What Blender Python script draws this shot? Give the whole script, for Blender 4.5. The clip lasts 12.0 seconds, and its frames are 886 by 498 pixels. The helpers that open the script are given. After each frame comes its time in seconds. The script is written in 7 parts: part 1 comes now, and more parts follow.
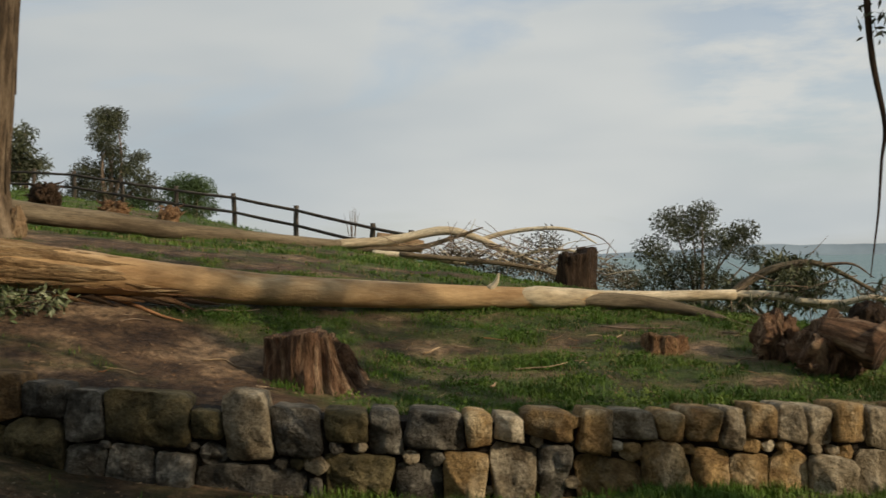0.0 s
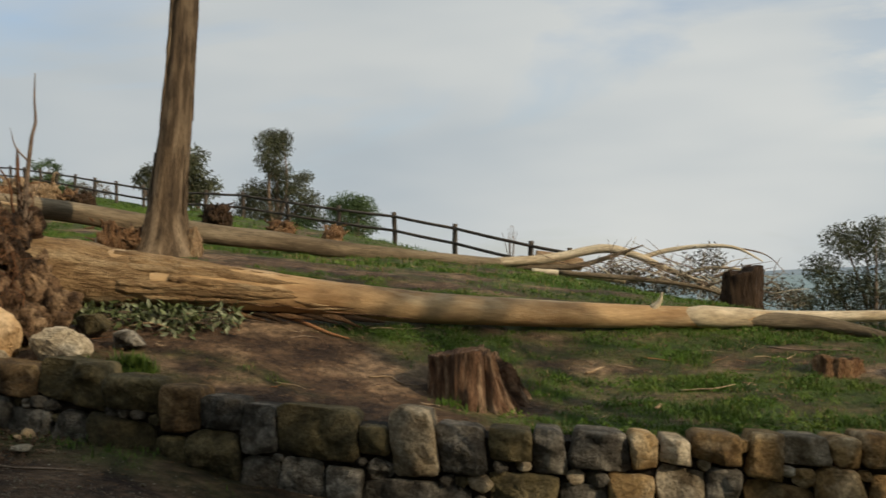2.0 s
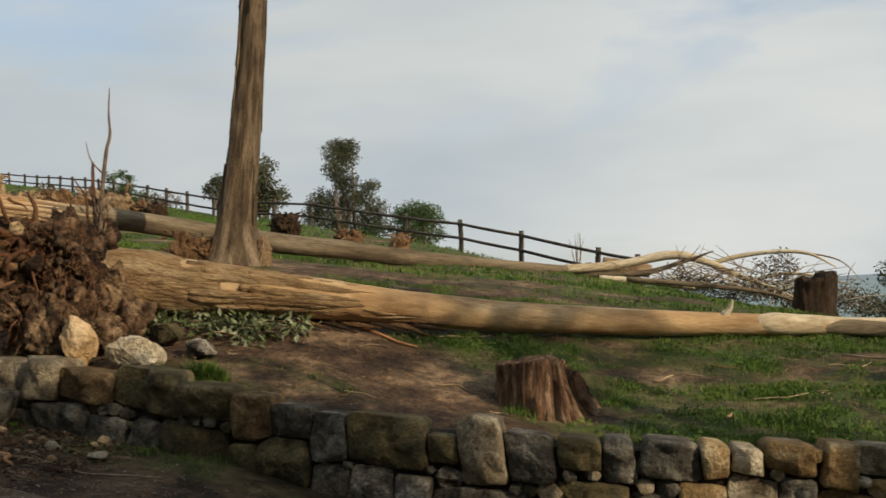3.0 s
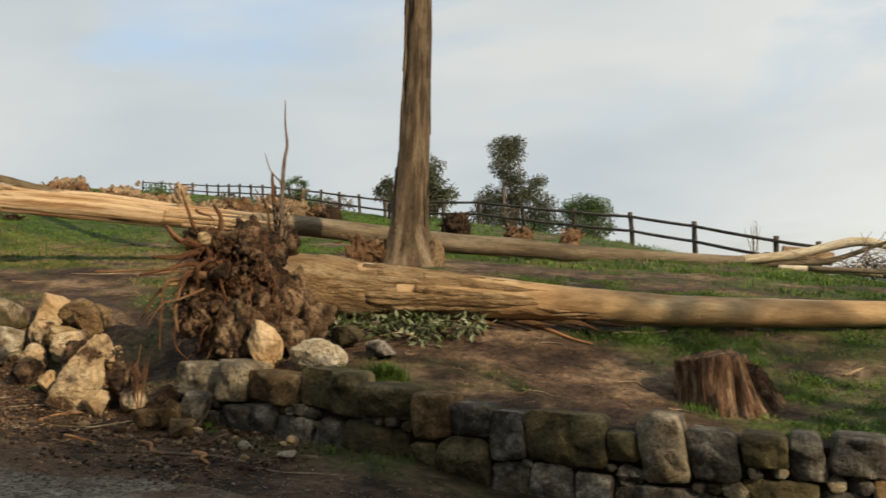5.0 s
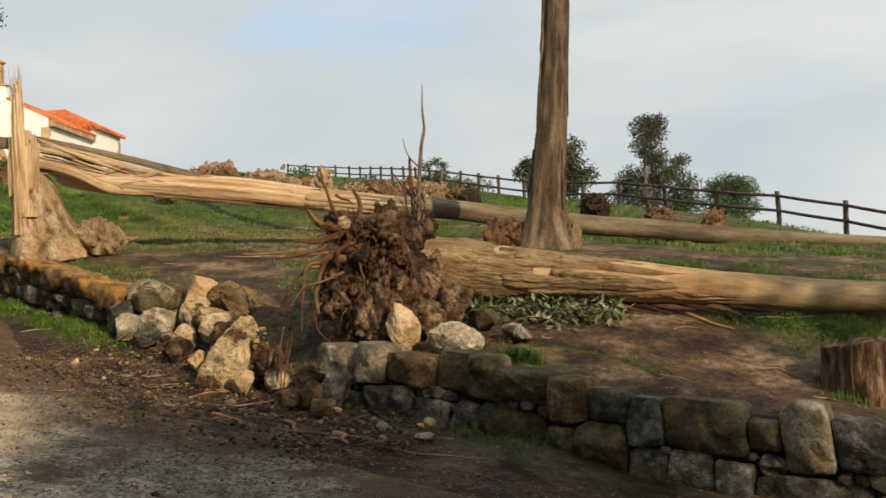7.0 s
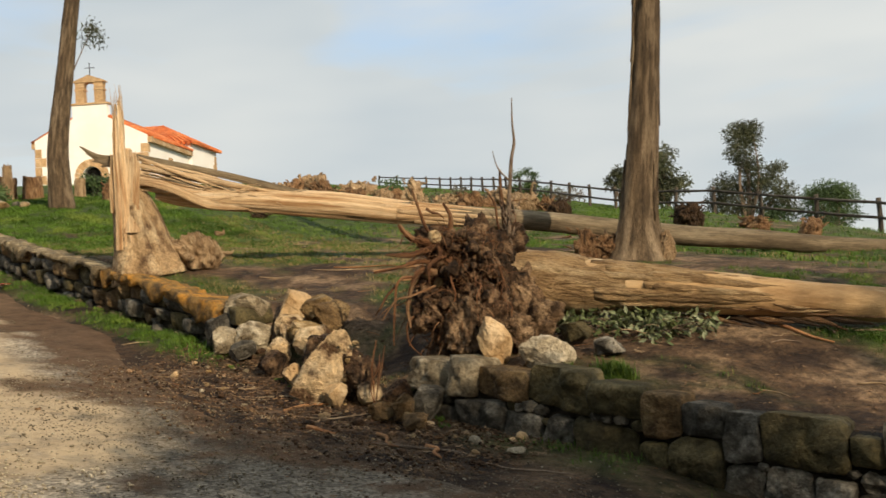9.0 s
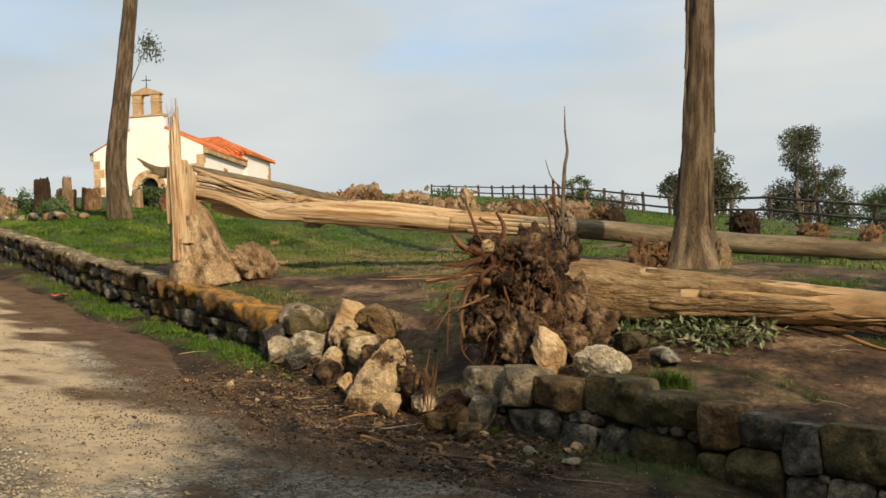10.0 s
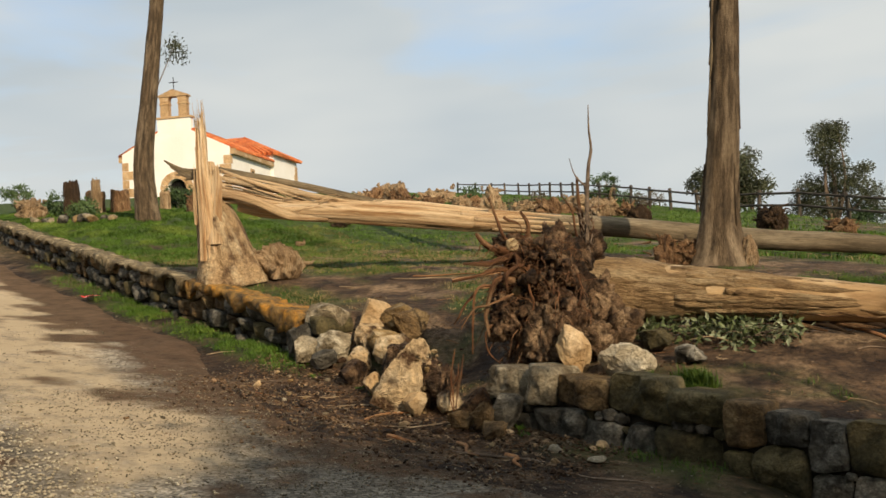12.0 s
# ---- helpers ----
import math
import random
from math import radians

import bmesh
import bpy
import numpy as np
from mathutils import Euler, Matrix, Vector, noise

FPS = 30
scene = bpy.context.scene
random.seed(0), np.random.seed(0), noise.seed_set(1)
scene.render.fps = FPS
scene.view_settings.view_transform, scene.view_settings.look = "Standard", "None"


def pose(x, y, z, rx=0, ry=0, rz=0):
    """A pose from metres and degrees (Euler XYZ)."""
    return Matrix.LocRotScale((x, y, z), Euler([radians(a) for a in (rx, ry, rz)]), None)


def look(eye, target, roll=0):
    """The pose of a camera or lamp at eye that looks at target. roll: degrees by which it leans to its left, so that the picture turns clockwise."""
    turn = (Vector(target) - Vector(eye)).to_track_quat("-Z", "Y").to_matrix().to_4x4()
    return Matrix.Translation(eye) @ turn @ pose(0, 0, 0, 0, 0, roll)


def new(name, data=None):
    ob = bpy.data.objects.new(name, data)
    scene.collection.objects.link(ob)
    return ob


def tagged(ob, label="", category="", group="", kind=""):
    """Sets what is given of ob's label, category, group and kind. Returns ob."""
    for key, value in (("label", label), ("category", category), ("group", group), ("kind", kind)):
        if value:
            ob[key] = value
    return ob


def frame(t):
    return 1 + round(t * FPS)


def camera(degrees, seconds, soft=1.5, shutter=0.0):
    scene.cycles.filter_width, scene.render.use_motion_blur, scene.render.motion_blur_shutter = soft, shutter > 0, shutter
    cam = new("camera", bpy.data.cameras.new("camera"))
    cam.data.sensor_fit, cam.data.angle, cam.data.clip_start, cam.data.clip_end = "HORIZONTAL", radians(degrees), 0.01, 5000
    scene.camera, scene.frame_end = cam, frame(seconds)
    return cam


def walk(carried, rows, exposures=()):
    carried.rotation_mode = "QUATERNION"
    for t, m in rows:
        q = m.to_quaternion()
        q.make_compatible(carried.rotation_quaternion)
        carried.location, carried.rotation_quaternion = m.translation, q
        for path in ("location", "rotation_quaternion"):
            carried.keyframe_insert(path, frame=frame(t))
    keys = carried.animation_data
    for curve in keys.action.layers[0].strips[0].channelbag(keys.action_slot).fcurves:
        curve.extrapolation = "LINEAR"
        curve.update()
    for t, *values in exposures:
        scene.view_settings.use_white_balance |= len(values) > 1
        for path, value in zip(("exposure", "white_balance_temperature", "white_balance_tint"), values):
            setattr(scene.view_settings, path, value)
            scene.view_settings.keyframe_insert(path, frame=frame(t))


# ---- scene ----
cam = camera(44.0, 12.0, soft=1.5, shutter=0.6)
# seconds, x, y, z, then the three angles: a hand-held turn to the left
PATH = [
    (0.0, 0.000, 0.000, 1.650, 90.38, 0.74, -0.00),
    (0.5, -0.009, -0.018, 1.645, 90.51, 0.59, 1.81),
    (1.0, -0.019, 0.002, 1.649, 90.63, 0.39, 3.67),
    (1.5, -0.033, -0.021, 1.659, 90.97, 0.35, 5.51),
    (2.0, -0.047, -0.053, 1.669, 91.38, 0.72, 8.17),
    (2.5, -0.051, -0.077, 1.671, 91.63, 0.79, 10.14),
    (3.0, -0.050, -0.069, 1.681, 91.80, 1.02, 11.64),
    (5.0, -0.067, -0.106, 1.707, 91.85, 2.59, 20.51),
    (5.5, -0.086, -0.074, 1.712, 91.82, 2.63, 22.77),
    (6.0, -0.088, -0.061, 1.717, 91.69, 2.49, 25.09),
    (6.5, -0.065, -0.061, 1.725, 91.40, 2.36, 26.49),
    (7.0, -0.035, -0.093, 1.735, 91.15, 2.55, 27.82),
    (9.0, -0.027, -0.101, 1.768, 91.89, 2.85, 32.58),
    (9.5, -0.036, -0.107, 1.780, 92.19, 2.95, 34.10),
    (10.0, -0.038, -0.097, 1.779, 92.47, 2.97, 35.33),
    (10.5, -0.018, -0.090, 1.776, 92.53, 3.02, 35.52),
    (11.0, -0.009, -0.097, 1.771, 92.47, 3.02, 35.59),
    (11.5, 0.001, -0.114, 1.779, 92.40, 3.07, 35.96),
    (12.0, 0.001, -0.109, 1.786, 92.46, 3.39, 36.76),
]
walk(cam, [(t, pose(*p)) for t, *p in PATH], exposures=[(0.0, -0.42, 6360, 10), (1.5, -0.39, 6360, 10), (3.0, -0.24, 6420, 10), (6.0, -0.02, 6500, 10), (9.0, 0.0, 6500, 10), (12.0, -0.07, 6500, 10)])

# ---- sky, sun ----
SUN_AZ, SUN_EL = 117.0, 27.0    # degrees clockwise from +y, and above the horizon
sun_way = Vector((math.sin(radians(SUN_AZ)) * math.cos(radians(SUN_EL)), math.cos(radians(SUN_AZ)) * math.cos(radians(SUN_EL)), math.sin(radians(SUN_EL))))
sun = new("sun", bpy.data.lights.new("sun", "SUN"))
sun.data.energy, sun.data.angle, sun.data.color = 5.0, radians(0.6), (1.0, 0.80, 0.55)
sun.matrix_world = look(sun_way * 50, (0, 0, 0))

world = bpy.data.worlds.new("sky")
scene.world = world
world.use_nodes = True
wn, wl = world.node_tree.nodes, world.node_tree.links
wn.clear()
w_out, w_bg = wn.new("ShaderNodeOutputWorld"), wn.new("ShaderNodeBackground")
w_sky = wn.new("ShaderNodeTexSky")
w_sky.sky_type, w_sky.sun_disc, w_sky.sun_elevation, w_sky.sun_rotation = "NISHITA", False, radians(SUN_EL), radians(SUN_AZ)
w_sky.dust_density, w_sky.ozone_density = 1.5, 1.5
w_co = wn.new("ShaderNodeTexCoord")
w_map = wn.new("ShaderNodeMapping")
w_map.inputs["Scale"].default_value = (1.2, 1.2, 4.5)
w_map.inputs["Rotation"].default_value = (0.12, -0.1, 0.3)
w_noise = wn.new("ShaderNodeTexNoise")
w_noise.inputs["Scale"].default_value, w_noise.inputs["Detail"].default_value, w_noise.inputs["Roughness"].default_value = 1.7, 6, 0.5
w_noise.inputs["Distortion"].default_value = 0.4
w_ramp = wn.new("ShaderNodeValToRGB")
w_ramp.color_ramp.elements[0].position, w_ramp.color_ramp.elements[1].position = 0.24, 0.47
w_fine = wn.new("ShaderNodeTexNoise")
w_fine.inputs["Scale"].default_value, w_fine.inputs["Detail"].default_value = 2.2, 3
w_shade = wn.new("ShaderNodeValToRGB")
w_shade.color_ramp.elements[0].position, w_shade.color_ramp.elements[0].color = 0.32, (5.5, 6.15, 6.5, 1)
w_shade.color_ramp.elements[1].position, w_shade.color_ramp.elements[1].color = 0.68, (7.3, 7.55, 7.35, 1)
w_mix = wn.new("ShaderNodeMix")
w_mix.data_type = "RGBA"
wl.new(w_co.outputs["Generated"], w_map.inputs["Vector"])
wl.new(w_map.outputs["Vector"], w_noise.inputs["Vector"])
wl.new(w_map.outputs["Vector"], w_fine.inputs["Vector"])
wl.new(w_noise.outputs["Fac"], w_ramp.inputs["Fac"])
wl.new(w_fine.outputs["Fac"], w_shade.inputs["Fac"])
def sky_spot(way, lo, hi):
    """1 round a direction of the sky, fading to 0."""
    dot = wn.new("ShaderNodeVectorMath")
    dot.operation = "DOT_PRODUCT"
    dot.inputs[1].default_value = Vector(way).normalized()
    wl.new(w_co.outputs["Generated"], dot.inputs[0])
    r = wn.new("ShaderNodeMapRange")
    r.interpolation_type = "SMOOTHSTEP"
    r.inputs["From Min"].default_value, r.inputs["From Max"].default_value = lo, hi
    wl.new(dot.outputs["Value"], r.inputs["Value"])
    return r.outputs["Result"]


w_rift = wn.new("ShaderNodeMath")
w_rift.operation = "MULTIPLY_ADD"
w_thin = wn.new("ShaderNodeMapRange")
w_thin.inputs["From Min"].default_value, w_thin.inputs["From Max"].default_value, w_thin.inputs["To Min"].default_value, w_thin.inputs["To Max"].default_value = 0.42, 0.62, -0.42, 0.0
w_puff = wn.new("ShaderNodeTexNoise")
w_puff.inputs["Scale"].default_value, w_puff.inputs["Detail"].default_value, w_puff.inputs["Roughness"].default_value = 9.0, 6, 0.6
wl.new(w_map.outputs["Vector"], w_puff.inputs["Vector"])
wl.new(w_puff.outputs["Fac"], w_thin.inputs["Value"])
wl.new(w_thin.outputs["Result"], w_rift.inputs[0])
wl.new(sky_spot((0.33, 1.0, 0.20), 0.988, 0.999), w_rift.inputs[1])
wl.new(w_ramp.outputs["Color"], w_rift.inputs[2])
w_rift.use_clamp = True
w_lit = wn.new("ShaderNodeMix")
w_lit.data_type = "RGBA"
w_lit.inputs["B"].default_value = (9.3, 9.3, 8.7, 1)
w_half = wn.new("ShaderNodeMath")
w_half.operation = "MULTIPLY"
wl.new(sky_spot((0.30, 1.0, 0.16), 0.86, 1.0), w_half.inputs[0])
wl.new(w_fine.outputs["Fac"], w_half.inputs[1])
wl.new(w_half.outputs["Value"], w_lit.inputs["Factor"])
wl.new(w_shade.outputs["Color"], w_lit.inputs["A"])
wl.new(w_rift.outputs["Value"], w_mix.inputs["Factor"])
# thin bright veil over the open sky
w_veil = wn.new("ShaderNodeVectorMath")
w_veil.operation = "SCALE"
w_veil.inputs["Scale"].default_value = 1.7
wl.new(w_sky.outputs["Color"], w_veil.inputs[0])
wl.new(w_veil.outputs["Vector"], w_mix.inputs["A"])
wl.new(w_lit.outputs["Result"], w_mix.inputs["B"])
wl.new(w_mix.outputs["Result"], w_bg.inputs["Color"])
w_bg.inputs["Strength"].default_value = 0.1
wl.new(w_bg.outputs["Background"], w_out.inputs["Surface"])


# ---- lie of the land ----
def road_z(x):
    """Height of the lane along its length: it climbs to the west."""
    x = np.asarray(x, float)
    xc = np.clip(x, -24, 8)
    return -0.085 * xc + 0.0025 * xc ** 2 + np.where(x < -24, (-24 - x) * 0.12, 0) - np.where(x > 8, (x - 8) * 0.03, 0)


def soft(a, k=1.2):
    return np.logaddexp(0, np.asarray(a, float) / k) * k


def wall_y(x):
    """The line of the retaining wall's face: straight, bending away at both ends."""
    return 7.75 + 0.36 * soft(-5.0 - x) + 0.2 * soft(x - 0.5)


def step(a, b, x):
    u = np.clip((np.asarray(x, float) - a) / (b - a), 0, 1)
    return u * u * (3 - 2 * u)


def wall_h(x):
    """Height of the wall above the lane."""
    return np.interp(x, [-30, -22, -19, -11.5, -8.7, -5.2, -3.9, -2.8, -0.9, 0.9, 2.6, 6], [0.65, 0.68, 0.76, 0.8, 0.68, 0.6, 0.6, 0.48, 0.48, 0.57, 0.69, 0.76])


# spot heights of the hillside: the terrace, the crest with the fence, the drop to the sea
SPOTS_NEAR = [(-1.0, 8.9, 0.51), (-1.6, 11.1, 1.12), (0.5, 11.9, 1.06), (3.0, 12.4, 0.92), (-3.1, 10.1, 1.22), (3.1, 9.2, 0.54), (-5.6, 13.3, 2.0),
              (-4.3, 17.2, 1.96), (-1.9, 19.9, 1.8), (2.1, 17.4, 1.05), (-11.9, 10.6, 2.27), (-19.6, 15.4, 3.84), (-14.3, 16.6, 2.83)]
SPOTS_CREST = [(-12.3, 35.5, 3.55), (-9.2, 26.6, 3.0), (-6.3, 30.9, 2.4), (-4.7, 23.2, 2.2), (-19.5, 42, 4.55), (-14.6, 31.5, 3.75), (-3.9, 28.9, 1.85), (-2.9, 21.7, 1.8), (-32.5, 55, 6.9), (-48, 76, 9.5), (-55, 81, 10.5), (-62, 84, 11.4)]
SPOTS_FAR = [(-4.9, 36.2, 2.25), (-7.9, 38.7, 2.93), (-15.4, 44.4, 4.23), (-24.4, 52.5, 5.55), (-40.6, 68.8, 8.4), (-2.2, 34.4, 1.6), (-25.2, 37.1, 5.0),
             (-29.0, 34.3, 5.7), (-58.3, 48.7, 9.4), (6, 21, -0.4), (10, 20, -1.6), (4, 28, -0.8), (-0.6, 33.2, 1.2), (11, 11, -0.4), (22, 20, -5), (12, 60, -14), (-3, 60, -7),
             (-15, 66, 1.5), (-30, 85, 4.5), (-78, 62, 9.6)]


def hill_fit():
    xs = np.array([8, 5, 3, 1, -1, -3, -5, -8, -11, -15, -19, -23, -30, -45], float)
    line = np.stack([xs, wall_y(xs) + 0.4, road_z(xs) + wall_h(xs) - 0.05], 1)
    p = np.concatenate([line, SPOTS_NEAR, SPOTS_CREST, SPOTS_FAR])
    r = np.hypot(p[:, None, 0] - p[None, :, 0], p[:, None, 1] - p[None, :, 1])
    n = len(p)
    a = np.zeros((n + 3, n + 3))
    a[:n, :n] = r ** 2 * np.log(r + 1e-9) + np.eye(n) * 0.25
    a[:n, n:] = np.c_[np.ones(n), p[:, :2]]
    a[n:, :n] = a[:n, n:].T
    return p, np.linalg.solve(a, np.r_[p[:, 2], 0, 0, 0])


HILL_P, HILL_W = hill_fit()


def hill_z(x, y):
    x, y = np.asarray(x, float), np.asarray(y, float)
    n = len(HILL_P)
    z = HILL_W[n] + HILL_W[n + 1] * x + HILL_W[n + 2] * y
    for (px, py, _), w in zip(HILL_P, HILL_W[:n]):
        r = np.hypot(x - px, y - py)
        z = z + w * r * r * np.log(r + 1e-9)
    return z


def hgt(x, y):
    """Height of the ground sheet: the lane, the step behind the wall's face, the hill, the far land and sea bed."""
    x, y = np.asarray(x, float), np.asarray(y, float)
    v = y - wall_y(x)
    gap = step(-9.2, -8.2, x) * step(-5.0, -5.9, x)
    low = road_z(x) + 0.13 * step(-1.3, -0.1, v) * step(-7, -9, x) + 0.05 * step(-0.9, -0.2, v) - 0.17 * step(-1.6, -0.5, v) * step(-3.6, -2.4, x) * step(1.6, 0.4, x)
    up = hill_z(x, y) - 0.4 * np.exp(-((x + 6.9) ** 2 + (y - 9.3) ** 2) / 0.6)
    near = low + (up - low) * step(0.14 - 0.5 * gap, 0.3 + 1.0 * gap, v)
    d = np.hypot(x, y)
    west = step(10, 42, np.degrees(np.arctan2(-x, y)))
    far = -18 + 26 * west
    k = step(112, 180, d) * step(0, 10, v)
    return near * (1 - k) + far * k

# ---- materials ----
def mat(name, dark, mid, light=None, scale=4.0, big=0.7, rough=0.85, bump=0.4, bump_scale=40.0, stretch=(1, 1, 1), vary=0.25, coords="Object", spread=(0.35, 0.65), spec=0.25, metal=0.0, fine=0.45):
    """Two scales of noise between three colours, a fine relief, and a different value for each object."""
    m = bpy.data.materials.new(name)
    m.use_nodes = True
    n, l = m.node_tree.nodes, m.node_tree.links
    bsdf = n["Principled BSDF"]
    co, mp = n.new("ShaderNodeTexCoord"), n.new("ShaderNodeMapping")
    mp.inputs["Scale"].default_value = stretch
    l.new(co.outputs[coords], mp.inputs["Vector"])
    info = n.new("ShaderNodeObjectInfo")
    shift = n.new("ShaderNodeVectorMath")
    shift.operation = "SCALE"
    shift.inputs[0].default_value = (17, 9, 23)
    l.new(info.outputs["Random"], shift.inputs["Scale"])
    l.new(shift.outputs["Vector"], mp.inputs["Location"])

    def noise_node(s, detail=6, rough_=0.6):
        t = n.new("ShaderNodeTexNoise")
        t.inputs["Scale"].default_value, t.inputs["Detail"].default_value, t.inputs["Roughness"].default_value = s, detail, rough_
        l.new(mp.outputs["Vector"], t.inputs["Vector"])
        return t

    def mix(fac, a, b, how="MIX"):
        x = n.new("ShaderNodeMix")
        x.data_type, x.blend_type = "RGBA", how
        l.new(fac, x.inputs["Factor"])
        for k, v in (("A", a), ("B", b)):
            if isinstance(v, tuple):
                x.inputs[k].default_value = (*v, 1)
            else:
                l.new(v, x.inputs[k])
        return x.outputs["Result"]

    def ramp(src, lo, hi):
        r = n.new("ShaderNodeMapRange")
        r.inputs["From Min"].default_value, r.inputs["From Max"].default_value = lo, hi
        l.new(src, r.inputs["Value"])
        return r.outputs["Result"]

    col = mix(ramp(noise_node(scale).outputs["Fac"], *spread), dark, mid)
    if light:
        col = mix(ramp(noise_node(scale * big, 4).outputs["Fac"], 0.5, 0.72), col, light)
    if fine:
        # grain: small dark pits and light specks
        grain = ramp(noise_node(scale * 7.0, 8, 0.75).outputs["Fac"], 0.33, 0.62)
        tone = n.new("ShaderNodeMapRange")
        tone.inputs["To Min"].default_value, tone.inputs["To Max"].default_value = 1 - fine, 1 + fine * 0.55
        l.new(grain, tone.inputs["Value"])
        mul = n.new("ShaderNodeMix")
        mul.data_type, mul.blend_type = "RGBA", "MULTIPLY"
        mul.inputs["Factor"].default_value = 1.0
        l.new(col, mul.inputs["A"])
        l.new(tone.outputs["Result"], mul.inputs["B"])
        col = mul.outputs["Result"]
    hsv = n.new("ShaderNodeHueSaturation")
    val = n.new("ShaderNodeMapRange")
    val.inputs["To Min"].default_value, val.inputs["To Max"].default_value = 1 - vary, 1 + vary
    l.new(info.outputs["Random"], val.inputs["Value"])
    l.new(val.outputs["Result"], hsv.inputs["Value"])
    l.new(col, hsv.inputs["Color"])
    l.new(hsv.outputs["Color"], bsdf.inputs["Base Color"])
    bsdf.inputs["Roughness"].default_value, bsdf.inputs["Specular IOR Level"].default_value, bsdf.inputs["Metallic"].default_value = rough, spec, metal
    if bump:
        b = n.new("ShaderNodeBump")
        b.inputs["Strength"].default_value, b.inputs["Distance"].default_value = bump, 1.3 / bump_scale
        l.new(noise_node(bump_scale, 8, 0.65).outputs["Fac"], b.inputs["Height"])
        l.new(b.outputs["Normal"], bsdf.inputs["Normal"])
    return m


STONE_GREY = mat("grey_stone", (0.030, 0.026, 0.020), (0.115, 0.105, 0.083), (0.32, 0.295, 0.24), 5, big=0.9, bump=0.9, bump_scale=12, vary=0.38, fine=0.55)
STONE_MOSS = mat("mossy_stone", (0.0364, 0.0312, 0.0143), (0.1105, 0.0884, 0.0390), (0.1820, 0.1495, 0.0780), 4, bump=0.8, bump_scale=16, fine=0.55)
STONE_OCHRE = mat("ochre_stone", (0.13, 0.08, 0.032), (0.35, 0.235, 0.10), (0.55, 0.44, 0.27), 5, bump=0.8, bump_scale=13, fine=0.5, vary=0.3)
STONE_PALE = mat("pale_stone", (0.10, 0.076, 0.045), (0.32, 0.265, 0.175), (0.52, 0.46, 0.34), 5, big=0.9, bump=0.8, bump_scale=13, fine=0.5)
ROCK_TAN = mat("tan_rock", (0.31, 0.195, 0.09), (0.54, 0.385, 0.21), (0.66, 0.52, 0.34), 2.4, bump=0.6, bump_scale=9, vary=0.12, fine=0.28)
ROCK_SOILY = mat("soiled_rock", (0.085, 0.046, 0.022), (0.55, 0.40, 0.225), (0.76, 0.63, 0.43), 3.2, big=0.8, bump=0.9, bump_scale=9, vary=0.08, fine=0.4, spread=(0.43, 0.53))
ROCK_WHITE = mat("whitish_rock", (0.30, 0.25, 0.17), (0.56, 0.48, 0.34), (0.72, 0.65, 0.50), 3.5, bump=0.8, bump_scale=11, vary=0.1, fine=0.45)
LICHEN_BARK = mat("lichened_bark", (0.13, 0.075, 0.038), (0.44, 0.30, 0.16), (0.70, 0.55, 0.34), 3.2, big=0.8, bump=1.0, bump_scale=14, stretch=(1.6, 1.2, 1), coords="UV", vary=0.05, fine=0.55, spread=(0.36, 0.54))
LICHEN = mat("orange_lichen", (0.10, 0.065, 0.03), (0.33, 0.19, 0.055), (0.66, 0.30, 0.035), 5, big=0.9, bump=1.0, bump_scale=20, vary=0, spread=(0.38, 0.58))
STONE_OCHRE_DARK = mat("brown_stone", (0.0585, 0.0364, 0.0169), (0.1625, 0.1040, 0.0468), (0.2730, 0.1950, 0.0975), 5, bump=0.8, bump_scale=16, fine=0.6)
CRUST = mat("mossy_crust", (0.0840, 0.0672, 0.0420), (0.2800, 0.2100, 0.1120), (0.5600, 0.4480, 0.2660), 5, big=0.8, bump=1.0, bump_scale=22, vary=0, fine=0.6)
# near-black earth: shade of the open joints is part of its colour
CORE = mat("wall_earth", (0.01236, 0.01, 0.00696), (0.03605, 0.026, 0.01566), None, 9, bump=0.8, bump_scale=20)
BARK = mat("smooth_bark", (0.26, 0.155, 0.068), (0.50, 0.34, 0.17), (0.66, 0.52, 0.32), 1.5, big=0.7, rough=0.65, bump=0.35, bump_scale=9, stretch=(1.5, 0.8, 1), coords="UV", vary=0.06, fine=0.18)
BARK_BASE = mat("flaking_bark", (0.1436, 0.082, 0.03567), (0.3801, 0.2501, 0.1213), (0.4814, 0.3608, 0.2069), 4.5, big=0.5, bump=1.0, bump_scale=15, stretch=(2.2, 0.6, 1), coords="UV", vary=0.06, spread=(0.34, 0.54))
BARK_GREY = mat("grey_bark", (0.1004, 0.075, 0.04568), (0.2318, 0.18, 0.1109), (0.3245, 0.27, 0.1827), 2.6, big=0.4, bump=0.7, bump_scale=22, stretch=(3.0, 0.35, 1), coords="UV", vary=0.06)
BARK_PALE = mat("bleached_bark", (0.412, 0.33, 0.2088), (0.6386, 0.56, 0.4089), (0.721, 0.66, 0.5046), 2.5, bump=0.3, bump_scale=20, stretch=(2, 0.4, 1), coords="UV", vary=0.06)
BARK_TALL = mat("standing_bark", (0.060, 0.042, 0.025), (0.20, 0.140, 0.082), (0.31, 0.235, 0.152), 3.2, big=0.5, bump=1.0, bump_scale=20, stretch=(4.0, 0.7, 1), coords="UV", vary=0.05)
SPLIT = mat("split_wood", (0.336, 0.1848, 0.0798), (0.6384, 0.4536, 0.2604), (0.714, 0.5796, 0.3948), 2.6, bump=0.7, bump_scale=20, stretch=(7, 0.3, 1), coords="UV", vary=0.12, fine=0.35, spread=(0.36, 0.54))
